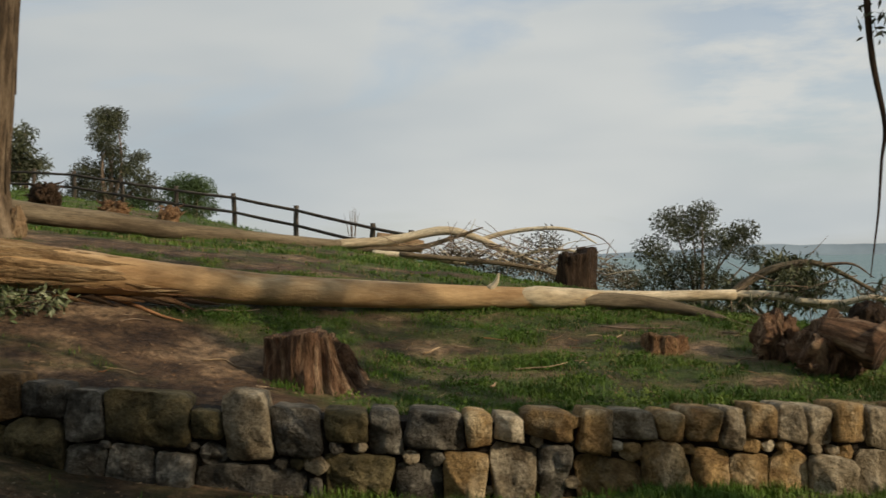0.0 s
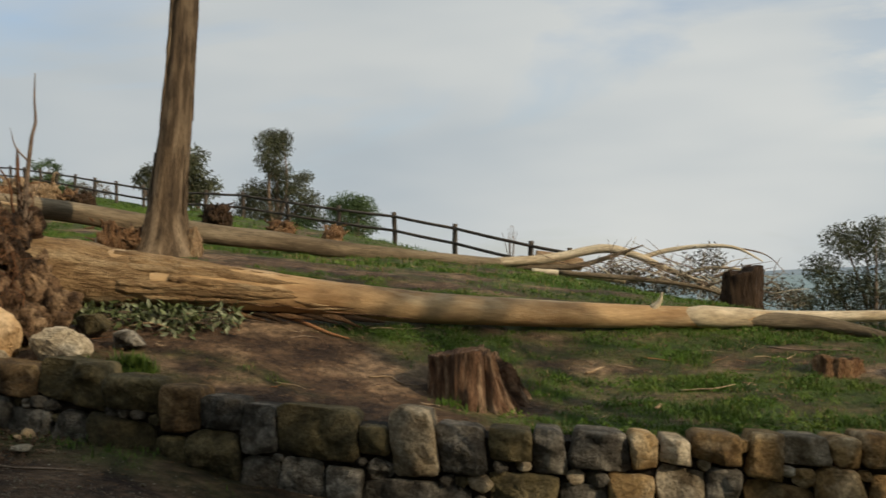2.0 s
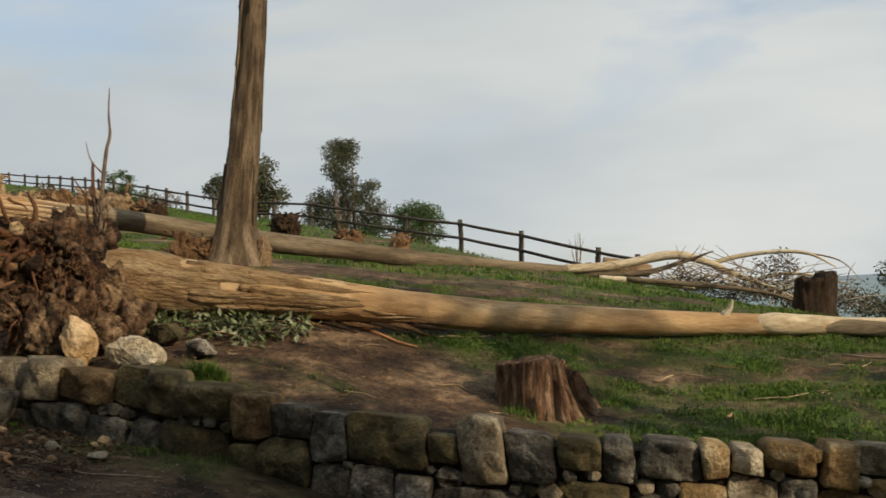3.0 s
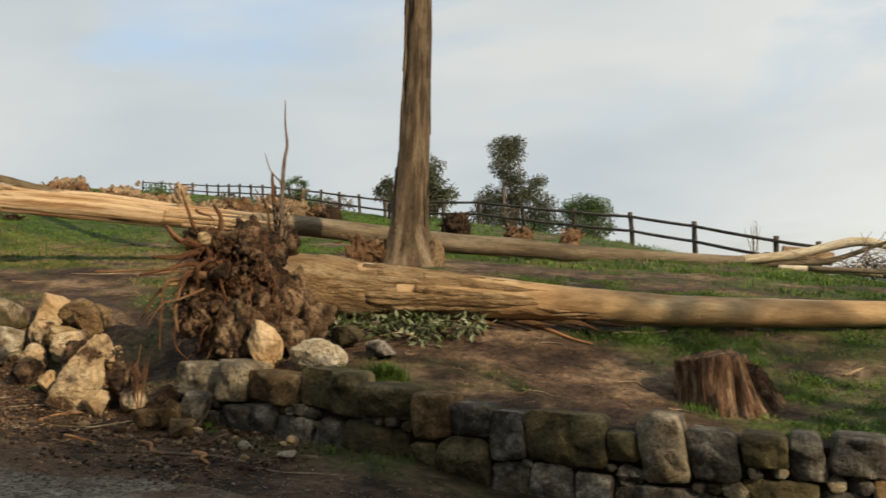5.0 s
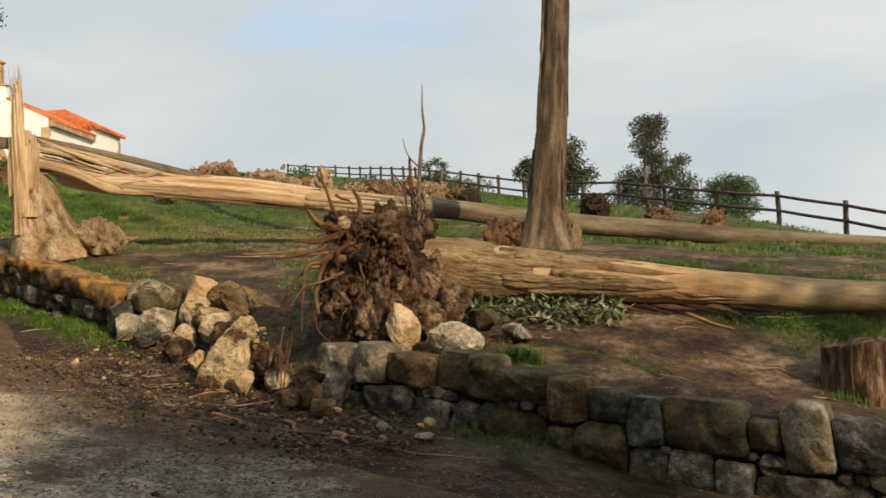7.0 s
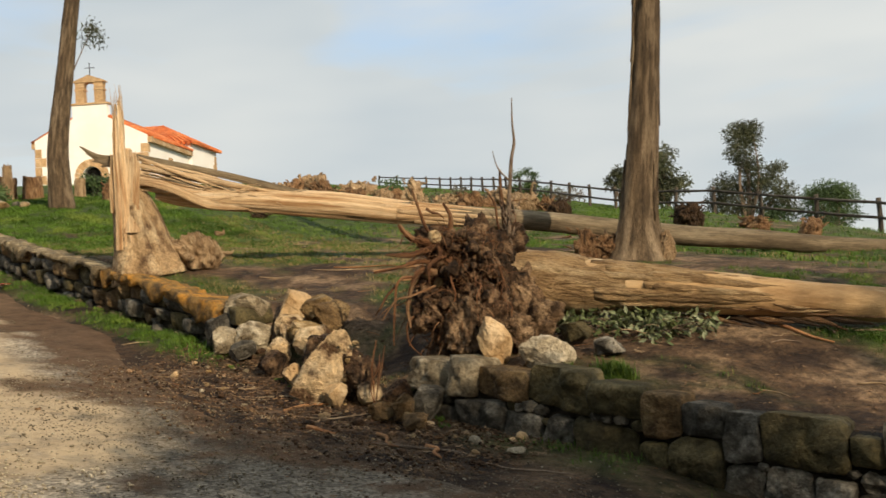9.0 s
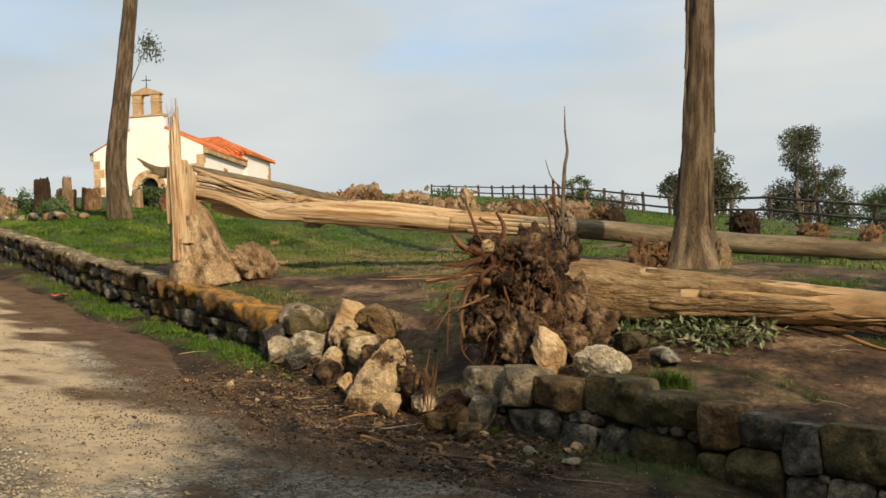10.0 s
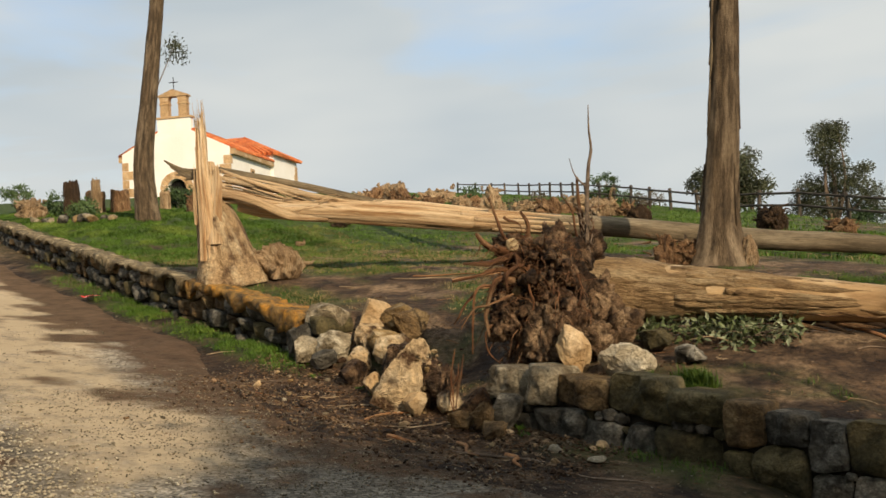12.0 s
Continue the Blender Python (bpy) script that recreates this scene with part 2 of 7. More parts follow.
STUMP = mat("rotting_stump", (0.09455, 0.0486, 0.02255), (0.3004, 0.1674, 0.07987), (0.445, 0.2916, 0.155), 4, bump=1.0, bump_scale=18, stretch=(3.5, 1.2, 1), coords="UV", vary=0.2, fine=0.6)
STUMP_RED = mat("reddish_stump", (0.06, 0.0312, 0.0168), (0.276, 0.1536, 0.084), (0.552, 0.384, 0.24), 4, bump=1.0, bump_scale=18, stretch=(5, 0.8, 1), coords="UV", vary=0.05, fine=0.7)
STUMP_PALE = mat("weathered_stump", (0.2014, 0.1265, 0.06503), (0.4501, 0.3105, 0.175), (0.5922, 0.46, 0.2901), 4, bump=1.0, bump_scale=22, stretch=(4, 0.7, 1), coords="UV", vary=0.2)
STUMP_DARK = mat("dark_stump", (0.02704, 0.0165, 0.009135), (0.07725, 0.045, 0.02349), (0.1236, 0.075, 0.03915), 5, bump=1.0, bump_scale=20, stretch=(5, 0.7, 1), coords="UV", vary=0.2)
SOIL_CLOD = mat("root_soil", (0.014, 0.008, 0.0045), (0.090, 0.050, 0.026), (0.34, 0.22, 0.125), 9, bump=1.0, bump_scale=20, vary=0.2, fine=0.75, spread=(0.38, 0.62))
# lighter tan version of root_soil for the lower clods
SOIL_TAN = mat("tan_root_soil", (0.045, 0.026, 0.014), (0.185, 0.115, 0.062), (0.44, 0.31, 0.185), 9, bump=1.0, bump_scale=18, vary=0.2, fine=0.7, spread=(0.38, 0.6))
ROOT = mat("root_bark", (0.0751, 0.0298, 0.0127), (0.2253, 0.1061, 0.0461), (0.3278, 0.2055, 0.1096), 3, bump=0.7, bump_scale=30, stretch=(6, 1.0, 1), coords="UV", vary=0.35)
TWIG = mat("dry_twig", (0.10, 0.07, 0.05), (0.27, 0.20, 0.14), None, 6, bump=0.3, vary=0.3, coords="UV")
STRAW = mat("dry_straw", (0.22, 0.15, 0.085), (0.40, 0.30, 0.19), None, 6, bump=0.2, vary=0.3, coords="UV")
BARK_STRIP = mat("bark_strip", (0.206, 0.09, 0.03915), (0.4326, 0.22, 0.0957), (0.515, 0.34, 0.174), 4, bump=0.6, stretch=(4, 0.6, 1), coords="UV", vary=0.25)
FENCE = mat("fence_wood", (0.035, 0.028, 0.022), (0.085, 0.068, 0.052), (0.14, 0.12, 0.09), 3, bump=0.5, bump_scale=30, stretch=(5, 0.6, 1), coords="UV", vary=0.2)
PLASTER = mat("white_plaster", (0.80, 0.77, 0.71), (0.87, 0.85, 0.80), None, 0.6, bump=0.2, bump_scale=8, vary=0.02, fine=0)
SANDSTONE = mat("sandstone", (0.40, 0.25, 0.12), (0.55, 0.37, 0.2), (0.62, 0.47, 0.3), 1.6, bump=0.5, bump_scale=8, vary=0.15)
TILE = mat("clay_tile", (0.42, 0.10, 0.035), (0.62, 0.19, 0.06), (0.66, 0.27, 0.11), 1.5, bump=0.4, bump_scale=10, vary=0.15)
DARK_IRON = mat("dark_iron", (0.012, 0.012, 0.013), (0.035, 0.033, 0.03), None, 6, rough=0.5, bump=0.1, vary=0.05, fine=0)
# near-black for doorway and windows: interior shade put into the colour
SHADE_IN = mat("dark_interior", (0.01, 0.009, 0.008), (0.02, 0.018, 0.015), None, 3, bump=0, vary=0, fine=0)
LEAF = mat("gum_leaf", (0.032, 0.038, 0.016), (0.092, 0.102, 0.044), None, 0.9, rough=0.55, bump=0, vary=0.12, spec=0.4, fine=0)
LEAF_PALE = mat("cut_leaf", (0.04, 0.055, 0.018), (0.13, 0.165, 0.06), (0.36, 0.38, 0.25), 6.0, rough=0.5, bump=0, vary=0.1, spec=0.4, fine=0)
LEAF_DRY = mat("withered_leaf", (0.055, 0.05, 0.032), (0.16, 0.135, 0.09), None, 1.5, rough=0.6, bump=0, vary=0.15, fine=0)
LEAF_BUSH = mat("bush_leaf", (0.03, 0.054, 0.0192), (0.084, 0.132, 0.042), None, 0.7, rough=0.6, bump=0, vary=0.15, fine=0)
GRASS = mat("grass_blade", (0.0295, 0.0640, 0.0074), (0.0861, 0.1599, 0.0164), (0.1640, 0.2214, 0.0369), 1.4, rough=0.6, bump=0, vary=0.05, fine=0)
LITTER_LEAF = mat("leaf_litter", (0.06, 0.034, 0.018), (0.185, 0.105, 0.055), (0.36, 0.26, 0.155), 5, bump=0, vary=0.2)
LITTER_PALE = mat("bark_chips", (0.09, 0.05, 0.026), (0.26, 0.165, 0.09), (0.42, 0.32, 0.20), 7, bump=0, vary=0, spread=(0.42, 0.58))
RED_PAPER = mat("red_paper", (0.55, 0.03, 0.02), (0.7, 0.08, 0.06), (0.85, 0.8, 0.78), 14, bump=0.2, vary=0, fine=0)
SEA = mat("sea_water", (0.035, 0.10, 0.105), (0.06, 0.15, 0.15), None, 0.01, rough=0.35, bump=0.3, bump_scale=0.5, vary=0, spec=0.5, fine=0)
# coast colour has the blue-grey of distance haze mixed in
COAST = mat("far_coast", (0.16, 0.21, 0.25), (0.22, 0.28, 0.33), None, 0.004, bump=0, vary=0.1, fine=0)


# ---- mesh tools ----
def mesh_ob(name, verts, faces, material, uv=None, smooth=True):
    me = bpy.data.meshes.new(name)
    me.from_pydata([tuple(v) for v in np.asarray(verts, float)], [], [tuple(int(i) for i in f) for f in faces])
    me.materials.append(material)
    if smooth:
        me.polygons.foreach_set("use_smooth", np.ones(len(me.polygons), bool))
    if uv is not None:
        layer = me.uv_layers.new(name="UVMap")
        idx = np.empty(len(me.loops), int)
        me.loops.foreach_get("vertex_index", idx)
        layer.data.foreach_set("uv", np.asarray(uv, float)[idx].ravel())
    me.update()
    return new(name, me)


def part(name, data, material, parent, label="", smooth=True):
    """One mesh under a thing or a part. data: (verts, faces) or (verts, faces, uv), in the frame of the top thing."""
    ob = mesh_ob(name, data[0], data[1], material, data[2] if len(data) > 2 else None, smooth)
    ob.parent = parent
    return tagged(ob, label)


def thing(name, label, category, group="", at=(0, 0, 0), turn=0.0, kind=""):
    ob = new(name)
    ob.empty_display_size = 0.2
    ob.matrix_basis = pose(*at, 0, 0, turn)
    return tagged(ob, label, category, group, kind)


def single(name, data, material, label, category, group="", m=None, smooth=True, kind=""):
    ob = mesh_ob(name, data[0], data[1], material, data[2] if len(data) > 2 else None, smooth)
    if m is not None:
        ob.matrix_basis = m
    return tagged(ob, label, category, group, kind)


def joined(datas):
    """Several meshes' data as one."""
    v, f, u, k = [], [], [], 0
    for d in datas:
        a = np.asarray(d[0], float)
        v.append(a)
        f += [tuple(i + k for i in q) for q in d[1]]
        u.append(np.asarray(d[2], float) if len(d) > 2 else np.zeros((len(a), 2)))
        k += len(a)
    return np.concatenate(v), f, np.concatenate(u)


def hash2(ix, iy, seed):
    h = np.sin(ix * 127.1 + iy * 311.7 + seed * 74.7) * 43758.5453
    return h - np.floor(h)


def vnoise(x, y, seed=0):
    """Smooth value noise, 0 to 1."""
    x, y = np.asarray(x, float), np.asarray(y, float)
    ix, iy = np.floor(x), np.floor(y)
    fx, fy = x - ix, y - iy
    fx, fy = fx * fx * (3 - 2 * fx), fy * fy * (3 - 2 * fy)
    a, b = hash2(ix, iy, seed), hash2(ix + 1, iy, seed)
    c, d = hash2(ix, iy + 1, seed), hash2(ix + 1, iy + 1, seed)
    return a + (b - a) * fx + (c - a) * fy + (a - b - c + d) * fx * fy


def fbm(x, y, seed=0, octaves=4):
    s, a, t = 0.0, 0.5, 0.0
    for i in range(octaves):
        s, t, a = s + a * vnoise(x * 2 ** i, y * 2 ** i, seed + i * 7), t + a, a * 0.5
    return s / t


def curve_pts(pts, n):
    """n points on a smooth line through pts."""
    p = np.asarray(pts, float)
    if len(p) == 2:
        return p[0] + (p[1] - p[0]) * np.linspace(0, 1, n)[:, None]
    q = np.concatenate([[2 * p[0] - p[1]], p, [2 * p[-1] - p[-2]]])
    out = []
    for u in np.linspace(0, len(p) - 1 - 1e-9, n):
        i, t = int(u), u - int(u)
        a, b, c, d = q[i:i + 4]
        out.append(0.5 * (2 * b + (c - a) * t + (2 * a - 5 * b + 4 * c - d) * t * t + (3 * b - a - 3 * c + d) * t ** 3))
    return np.array(out)


def tube(pts, radii, n=12, sides=8, rough=0.0, seed=0, lobes=0.0, caps=True, knot=3.0, groove=0.0, gfreq=4.0):
    """A tapering, uneven tube along a smooth line; uv in metres round and along it."""
    c = curve_pts(pts, n)
    r = np.interp(np.linspace(0, 1, n), np.linspace(0, 1, len(radii)), radii)
    tang = np.gradient(c, axis=0)
    tang /= np.linalg.norm(tang, axis=1)[:, None] + 1e-9
    ref = np.array([0.0, 0.0, 1.0]) if abs(tang[:, 2]).mean() < 0.8 else np.array([1.0, 0.0, 0.0])
    length = np.r_[0, np.cumsum(np.linalg.norm(np.diff(c, axis=0), axis=1))]
    th = np.linspace(0, 2 * np.pi, sides + 1)
    v, uv = [], []
    for i in range(n):
        a = np.cross(tang[i], ref)
        a /= np.linalg.norm(a) + 1e-9
        b = np.cross(a, tang[i])
        k = 1 + rough * (fbm(np.cos(th) * 1.5 + 5 + seed, np.sin(th) * 1.5 + length[i] * knot, seed) - 0.5) * 2
        k = k + lobes * np.cos(3 * th + seed + length[i])
        if groove:
            k = k + 2 * groove * (fbm(np.cos(th) * gfreq + seed + 20, np.sin(th) * gfreq + 20 + length[i] * 0.12, seed + 5, 3) - 0.5)
        # the seam lies underneath
        v.append(c[i] + r[i] * k[:, None] * (np.sin(th)[:, None] * a - np.cos(th)[:, None] * b))
        uv.append(np.stack([th / (2 * np.pi) * 6.28 * max(r.max(), 0.01), np.full(sides + 1, length[i])], 1))
    v, uv = np.concatenate(v), np.concatenate(uv)
    s = sides + 1
    f = [(i * s + j, i * s + j + 1, (i + 1) * s + j + 1, (i + 1) * s + j) for i in range(n - 1) for j in range(sides)]
    if caps:
        for i, flip in ((0, False), (n - 1, True)):
            k = len(v)
            v, uv = np.concatenate([v, c[i:i + 1]]), np.concatenate([uv, uv[i * s:i * s + 1]])
            f += [((k, i * s + j, i * s + j + 1) if flip else (k, i * s + j + 1, i * s + j)) for j in range(sides)]
    return v, f, uv


_ico = {}


def ico(level):
    if level not in _ico:
        bm = bmesh.new()
        bmesh.ops.create_icosphere(bm, subdivisions=level, radius=1)
        _ico[level] = (np.array([v.co[:] for v in bm.verts]), [tuple(v.index for v in f.verts) for f in bm.faces])
        bm.free()
    return _ico[level]


def rock(size, seed, level=4, boxy=0.55, cuts=9, rough=0.05, bite=(0.55, 0.9)):
    """A broken stone: a rounded box, cut by random planes, with a rough skin."""
    rng = np.random.default_rng(seed)
    p, f = ico(level)
    v = np.sign(p) * np.abs(p) ** boxy
    v = v / np.linalg.norm(v, axis=1).max() * 1.35
    for _ in range(cuts):
        n = rng.normal(size=3)
        n /= np.linalg.norm(n)
        over = v @ n - rng.uniform(*bite)
        v = v - np.where(over > 0, over, 0)[:, None] * n * 0.985
    k = fbm(v[:, 0] * 2 + v[:, 2] * 1.3 + seed, v[:, 1] * 2 - v[:, 2] * 1.7, seed, 5) - 0.5
    v = v * (1 + rough * 3 * k)[:, None]
    if level > 3:
        pit = np.abs(fbm(v[:, 0] * 7 + v[:, 2] * 4, v[:, 1] * 7 - v[:, 2] * 6 + seed, seed + 2, 4) - 0.5)
        v = v * (1 - rough * 2.6 * (0.22 - np.minimum(pit, 0.22)))[:, None]
    v = v / np.abs(v).max(0) * 0.5 * np.asarray(size)
    return v, f


def box(x0, x1, y0, y1, z0, z1):
    v = [(x, y, z) for z in (z0, z1) for y in (y0, y1) for x in (x0, x1)]
    return np.array(v, float), [(0, 2, 3, 1), (4, 5, 7, 6), (0, 1, 5, 4), (2, 6, 7, 3), (0, 4, 6, 2), (1, 3, 7, 5)]


def prism(poly, y0, y1):
    """A polygon in x and z, from y0 to y1."""
    n = len(poly)
    v = [(x, y0, z) for x, z in poly] + [(x, y1, z) for x, z in poly]
    return np.array(v, float), [tuple(range(n)), tuple(range(2 * n - 1, n - 1, -1))] + [(i, i + n, (i + 1) % n + n, (i + 1) % n) for i in range(n)]


def leaves(centres, spread, count, size, seed, droop=0.5, narrow=0.32):
    """Single leaves, folded along the midrib, scattered round the centres."""
    rng = np.random.default_rng(seed)
    c = np.asarray(centres, float)[rng.integers(0, len(centres), count)]
    s = np.broadcast_to(np.asarray(spread, float), (count, 3)) if np.ndim(spread) == 1 else np.asarray(spread, float)
    p = c + rng.normal(size=(count, 3)) * s * 0.5
    d = rng.normal(size=(count, 3))
    d[:, 2] -= droop * 1.5
    d /= np.linalg.norm(d, axis=1)[:, None]
    w = np.cross(d, rng.normal(size=(count, 3)))
    w /= np.linalg.norm(w, axis=1)[:, None]
    nrm = np.cross(d, w)
    L = size * rng.uniform(0.6, 1.3, count)[:, None]
    v = np.stack([p, p + d * L * 0.45 + w * L * narrow * 0.5 + nrm * L * 0.06, p + d * L, p + d * L * 0.45 - w * L * narrow * 0.5 + nrm * L * 0.06], 1).reshape(-1, 3)
    k = np.arange(count)[:, None] * 4
    return v, np.concatenate([k + [0, 1, 2], k + [0, 2, 3]]).tolist()


def stump_mesh(w, h, seed, flare=0.35, top=0.12, ridge=0.05, slant=0.0, sides=72, rings=14, hollow=0.25, squash=1.0):
    """A stump: root lobes at the foot, furrowed sides, a ragged, slanting top with a hollow."""
    rng = np.random.default_rng(seed)
    th = np.linspace(0, 2 * np.pi, sides + 1)
    ph = rng.uniform(0, 6.28, 4)
    lob = 0.5 * np.cos(3 * th + ph[0]) + 0.3 * np.cos(5 * th + ph[1]) + 0.2 * np.cos(2 * th + ph[2])
    fur = fbm(np.cos(th) * 7 + 20, np.sin(th) * 7 + 20, seed, 3) - 0.5
    rag = (fbm(np.cos(th) * 3 + 9, np.sin(th) * 3 + 9, seed + 3, 4) - 0.5) * 3.4 * top + slant * np.cos(th)
    v, uv = [], []
    for i in range(rings):
        u = i / (rings - 1)
        r = 0.5 * w * (0.78 + flare * (1 - u) ** 2.2 * (1 + 0.7 * lob) + 0.10 * lob + ridge * 3.2 * (fbm(np.cos(th) * 7 + 20, np.sin(th) * 7 + 20 + u * 0.8, seed, 4) - 0.5))
        r = r * (1 + 0.35 * (fbm(np.cos(th) * 2 + 3, np.sin(th) * 2 + u * 3, seed + 9, 3) - 0.5))
        z = -0.12 + (h * (1 + rag) + 0.12) * u
        v.append(np.stack([r * np.cos(th), r * np.sin(th) * squash, z], 1))
        uv.append(np.stack([th / 6.283 * w * 3.1, z], 1))
    for k, (rr, dz) in enumerate(((0.8, 0.02), (0.5, -hollow * 0.5), (0.15, -hollow))):
        base = v[rings - 1]
        v.append(np.stack([base[:, 0] * rr, base[:, 1] * rr, base[:, 2] * (1 + dz * 0.8) + h * 0.05 * (fbm(np.cos(th) * 4 + k, np.sin(th) * 4, seed + 5) - 0.5)], 1))
        uv.append(np.stack([th / 6.283 * w * 3.1 * rr, np.full(sides + 1, h + 0.2 * (k + 1))], 1))
    s, n = sides + 1, len(v)
    f = [(i * s + j, i * s + j + 1, (i + 1) * s + j + 1, (i + 1) * s + j) for i in range(n - 1) for j in range(sides)]
    v, uv = np.concatenate(v), np.concatenate(uv)
    f.append(tuple(range((n - 1) * s, n * s - 1)))
    return v, f, uv


def split_stump(seed=31, sides=180, rings=34):
    """A squat solid stump: sawn level on one side, torn into long upright fibres that slope away on the other."""
    th = np.linspace(0, 2 * np.pi, sides + 1)
    torn = step(-0.35, 0.75, np.cos(th - 0.1)) * (0.75 + 0.25 * step(0.6, -0.6, np.sin(th)))
    v, uv = [], []
    for i in range(rings):
        u = i / (rings - 1)
        cx, sy = np.cos(th) * 6 + 20, np.sin(th) * 6 + 20
        flute = np.abs(fbm(cx, sy + u * 0.35, seed, 3) - 0.5) * 2
        fine = fbm(cx * 3.2, sy * 3.2 + u * 0.8, seed + 2, 3) - 0.5
        r = 0.40 + 0.09 * (1 - u) ** 2.5 - torn * (0.22 * u ** 1.1 - 0.05) + (0.04 + 0.20 * torn) * (0.28 - flute) + (0.02 + 0.035 * torn) * fine + 0.16 * (fbm(np.cos(th) * 1.6 + 4, np.sin(th) * 1.6 + u * 1.6, seed + 7, 3) - 0.5)
        drop = 0.20 * step(0.15, 1.0, np.cos(th - 0.1)) + 0.05 * step(0.0, -1.0, np.cos(th))
        z = -0.12 + (0.12 + 0.45 + 0.13 * (fine + 0.4 - flute) * torn + 0.03 * fine - drop) * u
        v.append(np.stack([r * np.cos(th), r * np.sin(th), z], 1))
        uv.append(np.stack([th / 6.283 * 2.6, z], 1))
    for k, (rr, dz) in enumerate(((0.9, 0.005), (0.72, -0.01), (0.45, -0.02), (0.15, -0.03))):
        b = v[rings - 1]
        v.append(np.stack([b[:, 0] * rr, b[:, 1] * rr, 0.43 + (b[:, 2] - 0.43) * rr + dz + 0.03 * (fbm(np.cos(th) * 4 * rr, np.sin(th) * 4 * rr, seed + 5) - 0.5)], 1))
        uv.append(np.stack([th / 6.283 * 2.6 * rr, np.full(sides + 1, 0.6 + 0.2 * k)], 1))
    s, n = sides + 1, len(v)
    f = [(i * s + j, i * s + j + 1, (i + 1) * s + j + 1, (i + 1) * s + j) for i in range(n - 1) for j in range(sides)]
    f.append(tuple(range((n - 1) * s, n * s - 1)))
    return np.concatenate(v), f, np.concatenate(uv)


def rootball(w, h, seed, level=5, rag=0.30):
    """A torn, lumpy stump or root clump, flat where it sits."""
    p, f = ico(level)
    v = p * np.array([1, 1, 1.0])
    a = fbm(v[:, 0] * 1.6 + seed, v[:, 1] * 1.6 + v[:, 2] * 1.1, seed, 3) - 0.5
    b = fbm(v[:, 0] * 4.5 - v[:, 2] * 3, v[:, 1] * 4.5 + v[:, 2] * 3.4 + seed, seed + 4, 4) - 0.5
    fib = fbm(np.arctan2(v[:, 1], v[:, 0]) * 6, v[:, 2] * 1.2, seed + 8, 3) - 0.5
    v = v * (1 + rag * 2.2 * a + rag * 1.5 * b + 0.22 * fib)[:, None]
    v[:, 2] = np.maximum(v[:, 2], -0.55)
    v[:, :2] = v[:, :2] / np.abs(v[:, :2]).max() * 0.5 * w
    z = v[:, 2] - v[:, 2].min()
    v[:, 2] = z / z.max() * h
    uv = np.stack([np.arctan2(p[:, 1], p[:, 0]) * w * 0.5 + 0.3 * b, v[:, 2] + 0.2 * a], 1)
    return v, f, uv



def cover(x, y):
    """How thickly grass grows: 0 bare soil, 1 turf."""
    x, y = np.asarray(x, float), np.asarray(y, float)
    v = y - wall_y(x)
    n = 0.45 * fbm(x * 0.55 + 3, y * 0.9 + 1, 11) + 0.55 * fbm(x * 1.7, y * 2.4, 5)
    up = 0.30 + 3.9 * (n - 0.46)
    up = up + 0.25 * step(-1.2, 0.3, x) * step(14, 8, y) + 0.22 * step(14, 22, y) + 0.7 * step(-12.5, -15.5, x)
    for cx, cy, rx, ry, k in ((-2.9, 9.3, 1.5, 1.0, 0.75), (-4.4, 9.6, 1.0, 0.8, 0.5), (-1.7, 9.1, 0.8, 0.5, 0.5), (2.6, 10.3, 0.9, 0.35, 0.6), (-9.4, 11.9, 1.6, 1.0, 0.55),
                              (-7.0, 9.8, 1.6, 1.1, 0.9), (-5.6, 13.3, 1.2, 0.8, 0.5), (-12, 11.3, 1.2, 0.5, 0.4), (-4.2, 14.3, 1.5, 0.9, 0.55), (0.5, 16.5, 3.2, 2.6, -0.35)):
        up = up - k * np.exp(-((x - cx) / rx) ** 2 - ((y - cy) / ry) ** 2)
    low = (0.25 + 1.6 * (n - 0.4)) * step(-0.75, -0.35, v) * (0.35 + 0.55 * step(-5.0, -4.2, x) + 0.9 * step(-8.2, -9, x) * step(-20, -15, x) + 1.9 * step(-0.2, 1.2, x)) * (1 - step(-8.8, -7.8, x) * step(-4.6, -5.6, x))
    return np.clip(np.where(v > 0.2, up, low), 0, 1)


def spaced(lo, hi, dense, growth=1.16):
    """Even steps between lo and hi, then ever longer ones out to the horizon."""
    a = list(np.arange(lo, hi + 1e-6, dense))
    d, left, right = dense, [], []
    while len(left) == 0 or left[-1] > -4200:
        d *= growth
        left.append((left[-1] if left else lo) - d)
        right.append((right[-1] if right else hi) + d)
    return np.array(left[::-1] + a + right)


gx = spaced(-24, 6.5, 0.13)
gv = np.unique(np.round(np.concatenate([spaced(-7, 9, 0.13), np.arange(-0.1, 0.5, 0.04)]), 3))
GX, GV = np.meshgrid(gx, gv)
GY = wall_y(np.clip(GX, -60, 20)) + GV
GZ = hgt(GX, GY)
rough_k = np.where(GV > 0.3, 1.0, 0.25) * step(600, 60, np.hypot(GX, GY))
GZ = GZ + rough_k * (0.10 * (fbm(GX * 0.8, GY * 0.8, 3) - 0.5) + 0.07 * (fbm(GX * 3.1, GY * 3.1, 8) - 0.5))
m_, n_ = GX.shape
idx_ = np.arange(m_ * n_).reshape(m_, n_)
quads_ = np.stack([idx_[:-1, :-1], idx_[:-1, 1:], idx_[1:, 1:], idx_[1:, :-1]], -1).reshape(-1, 4)


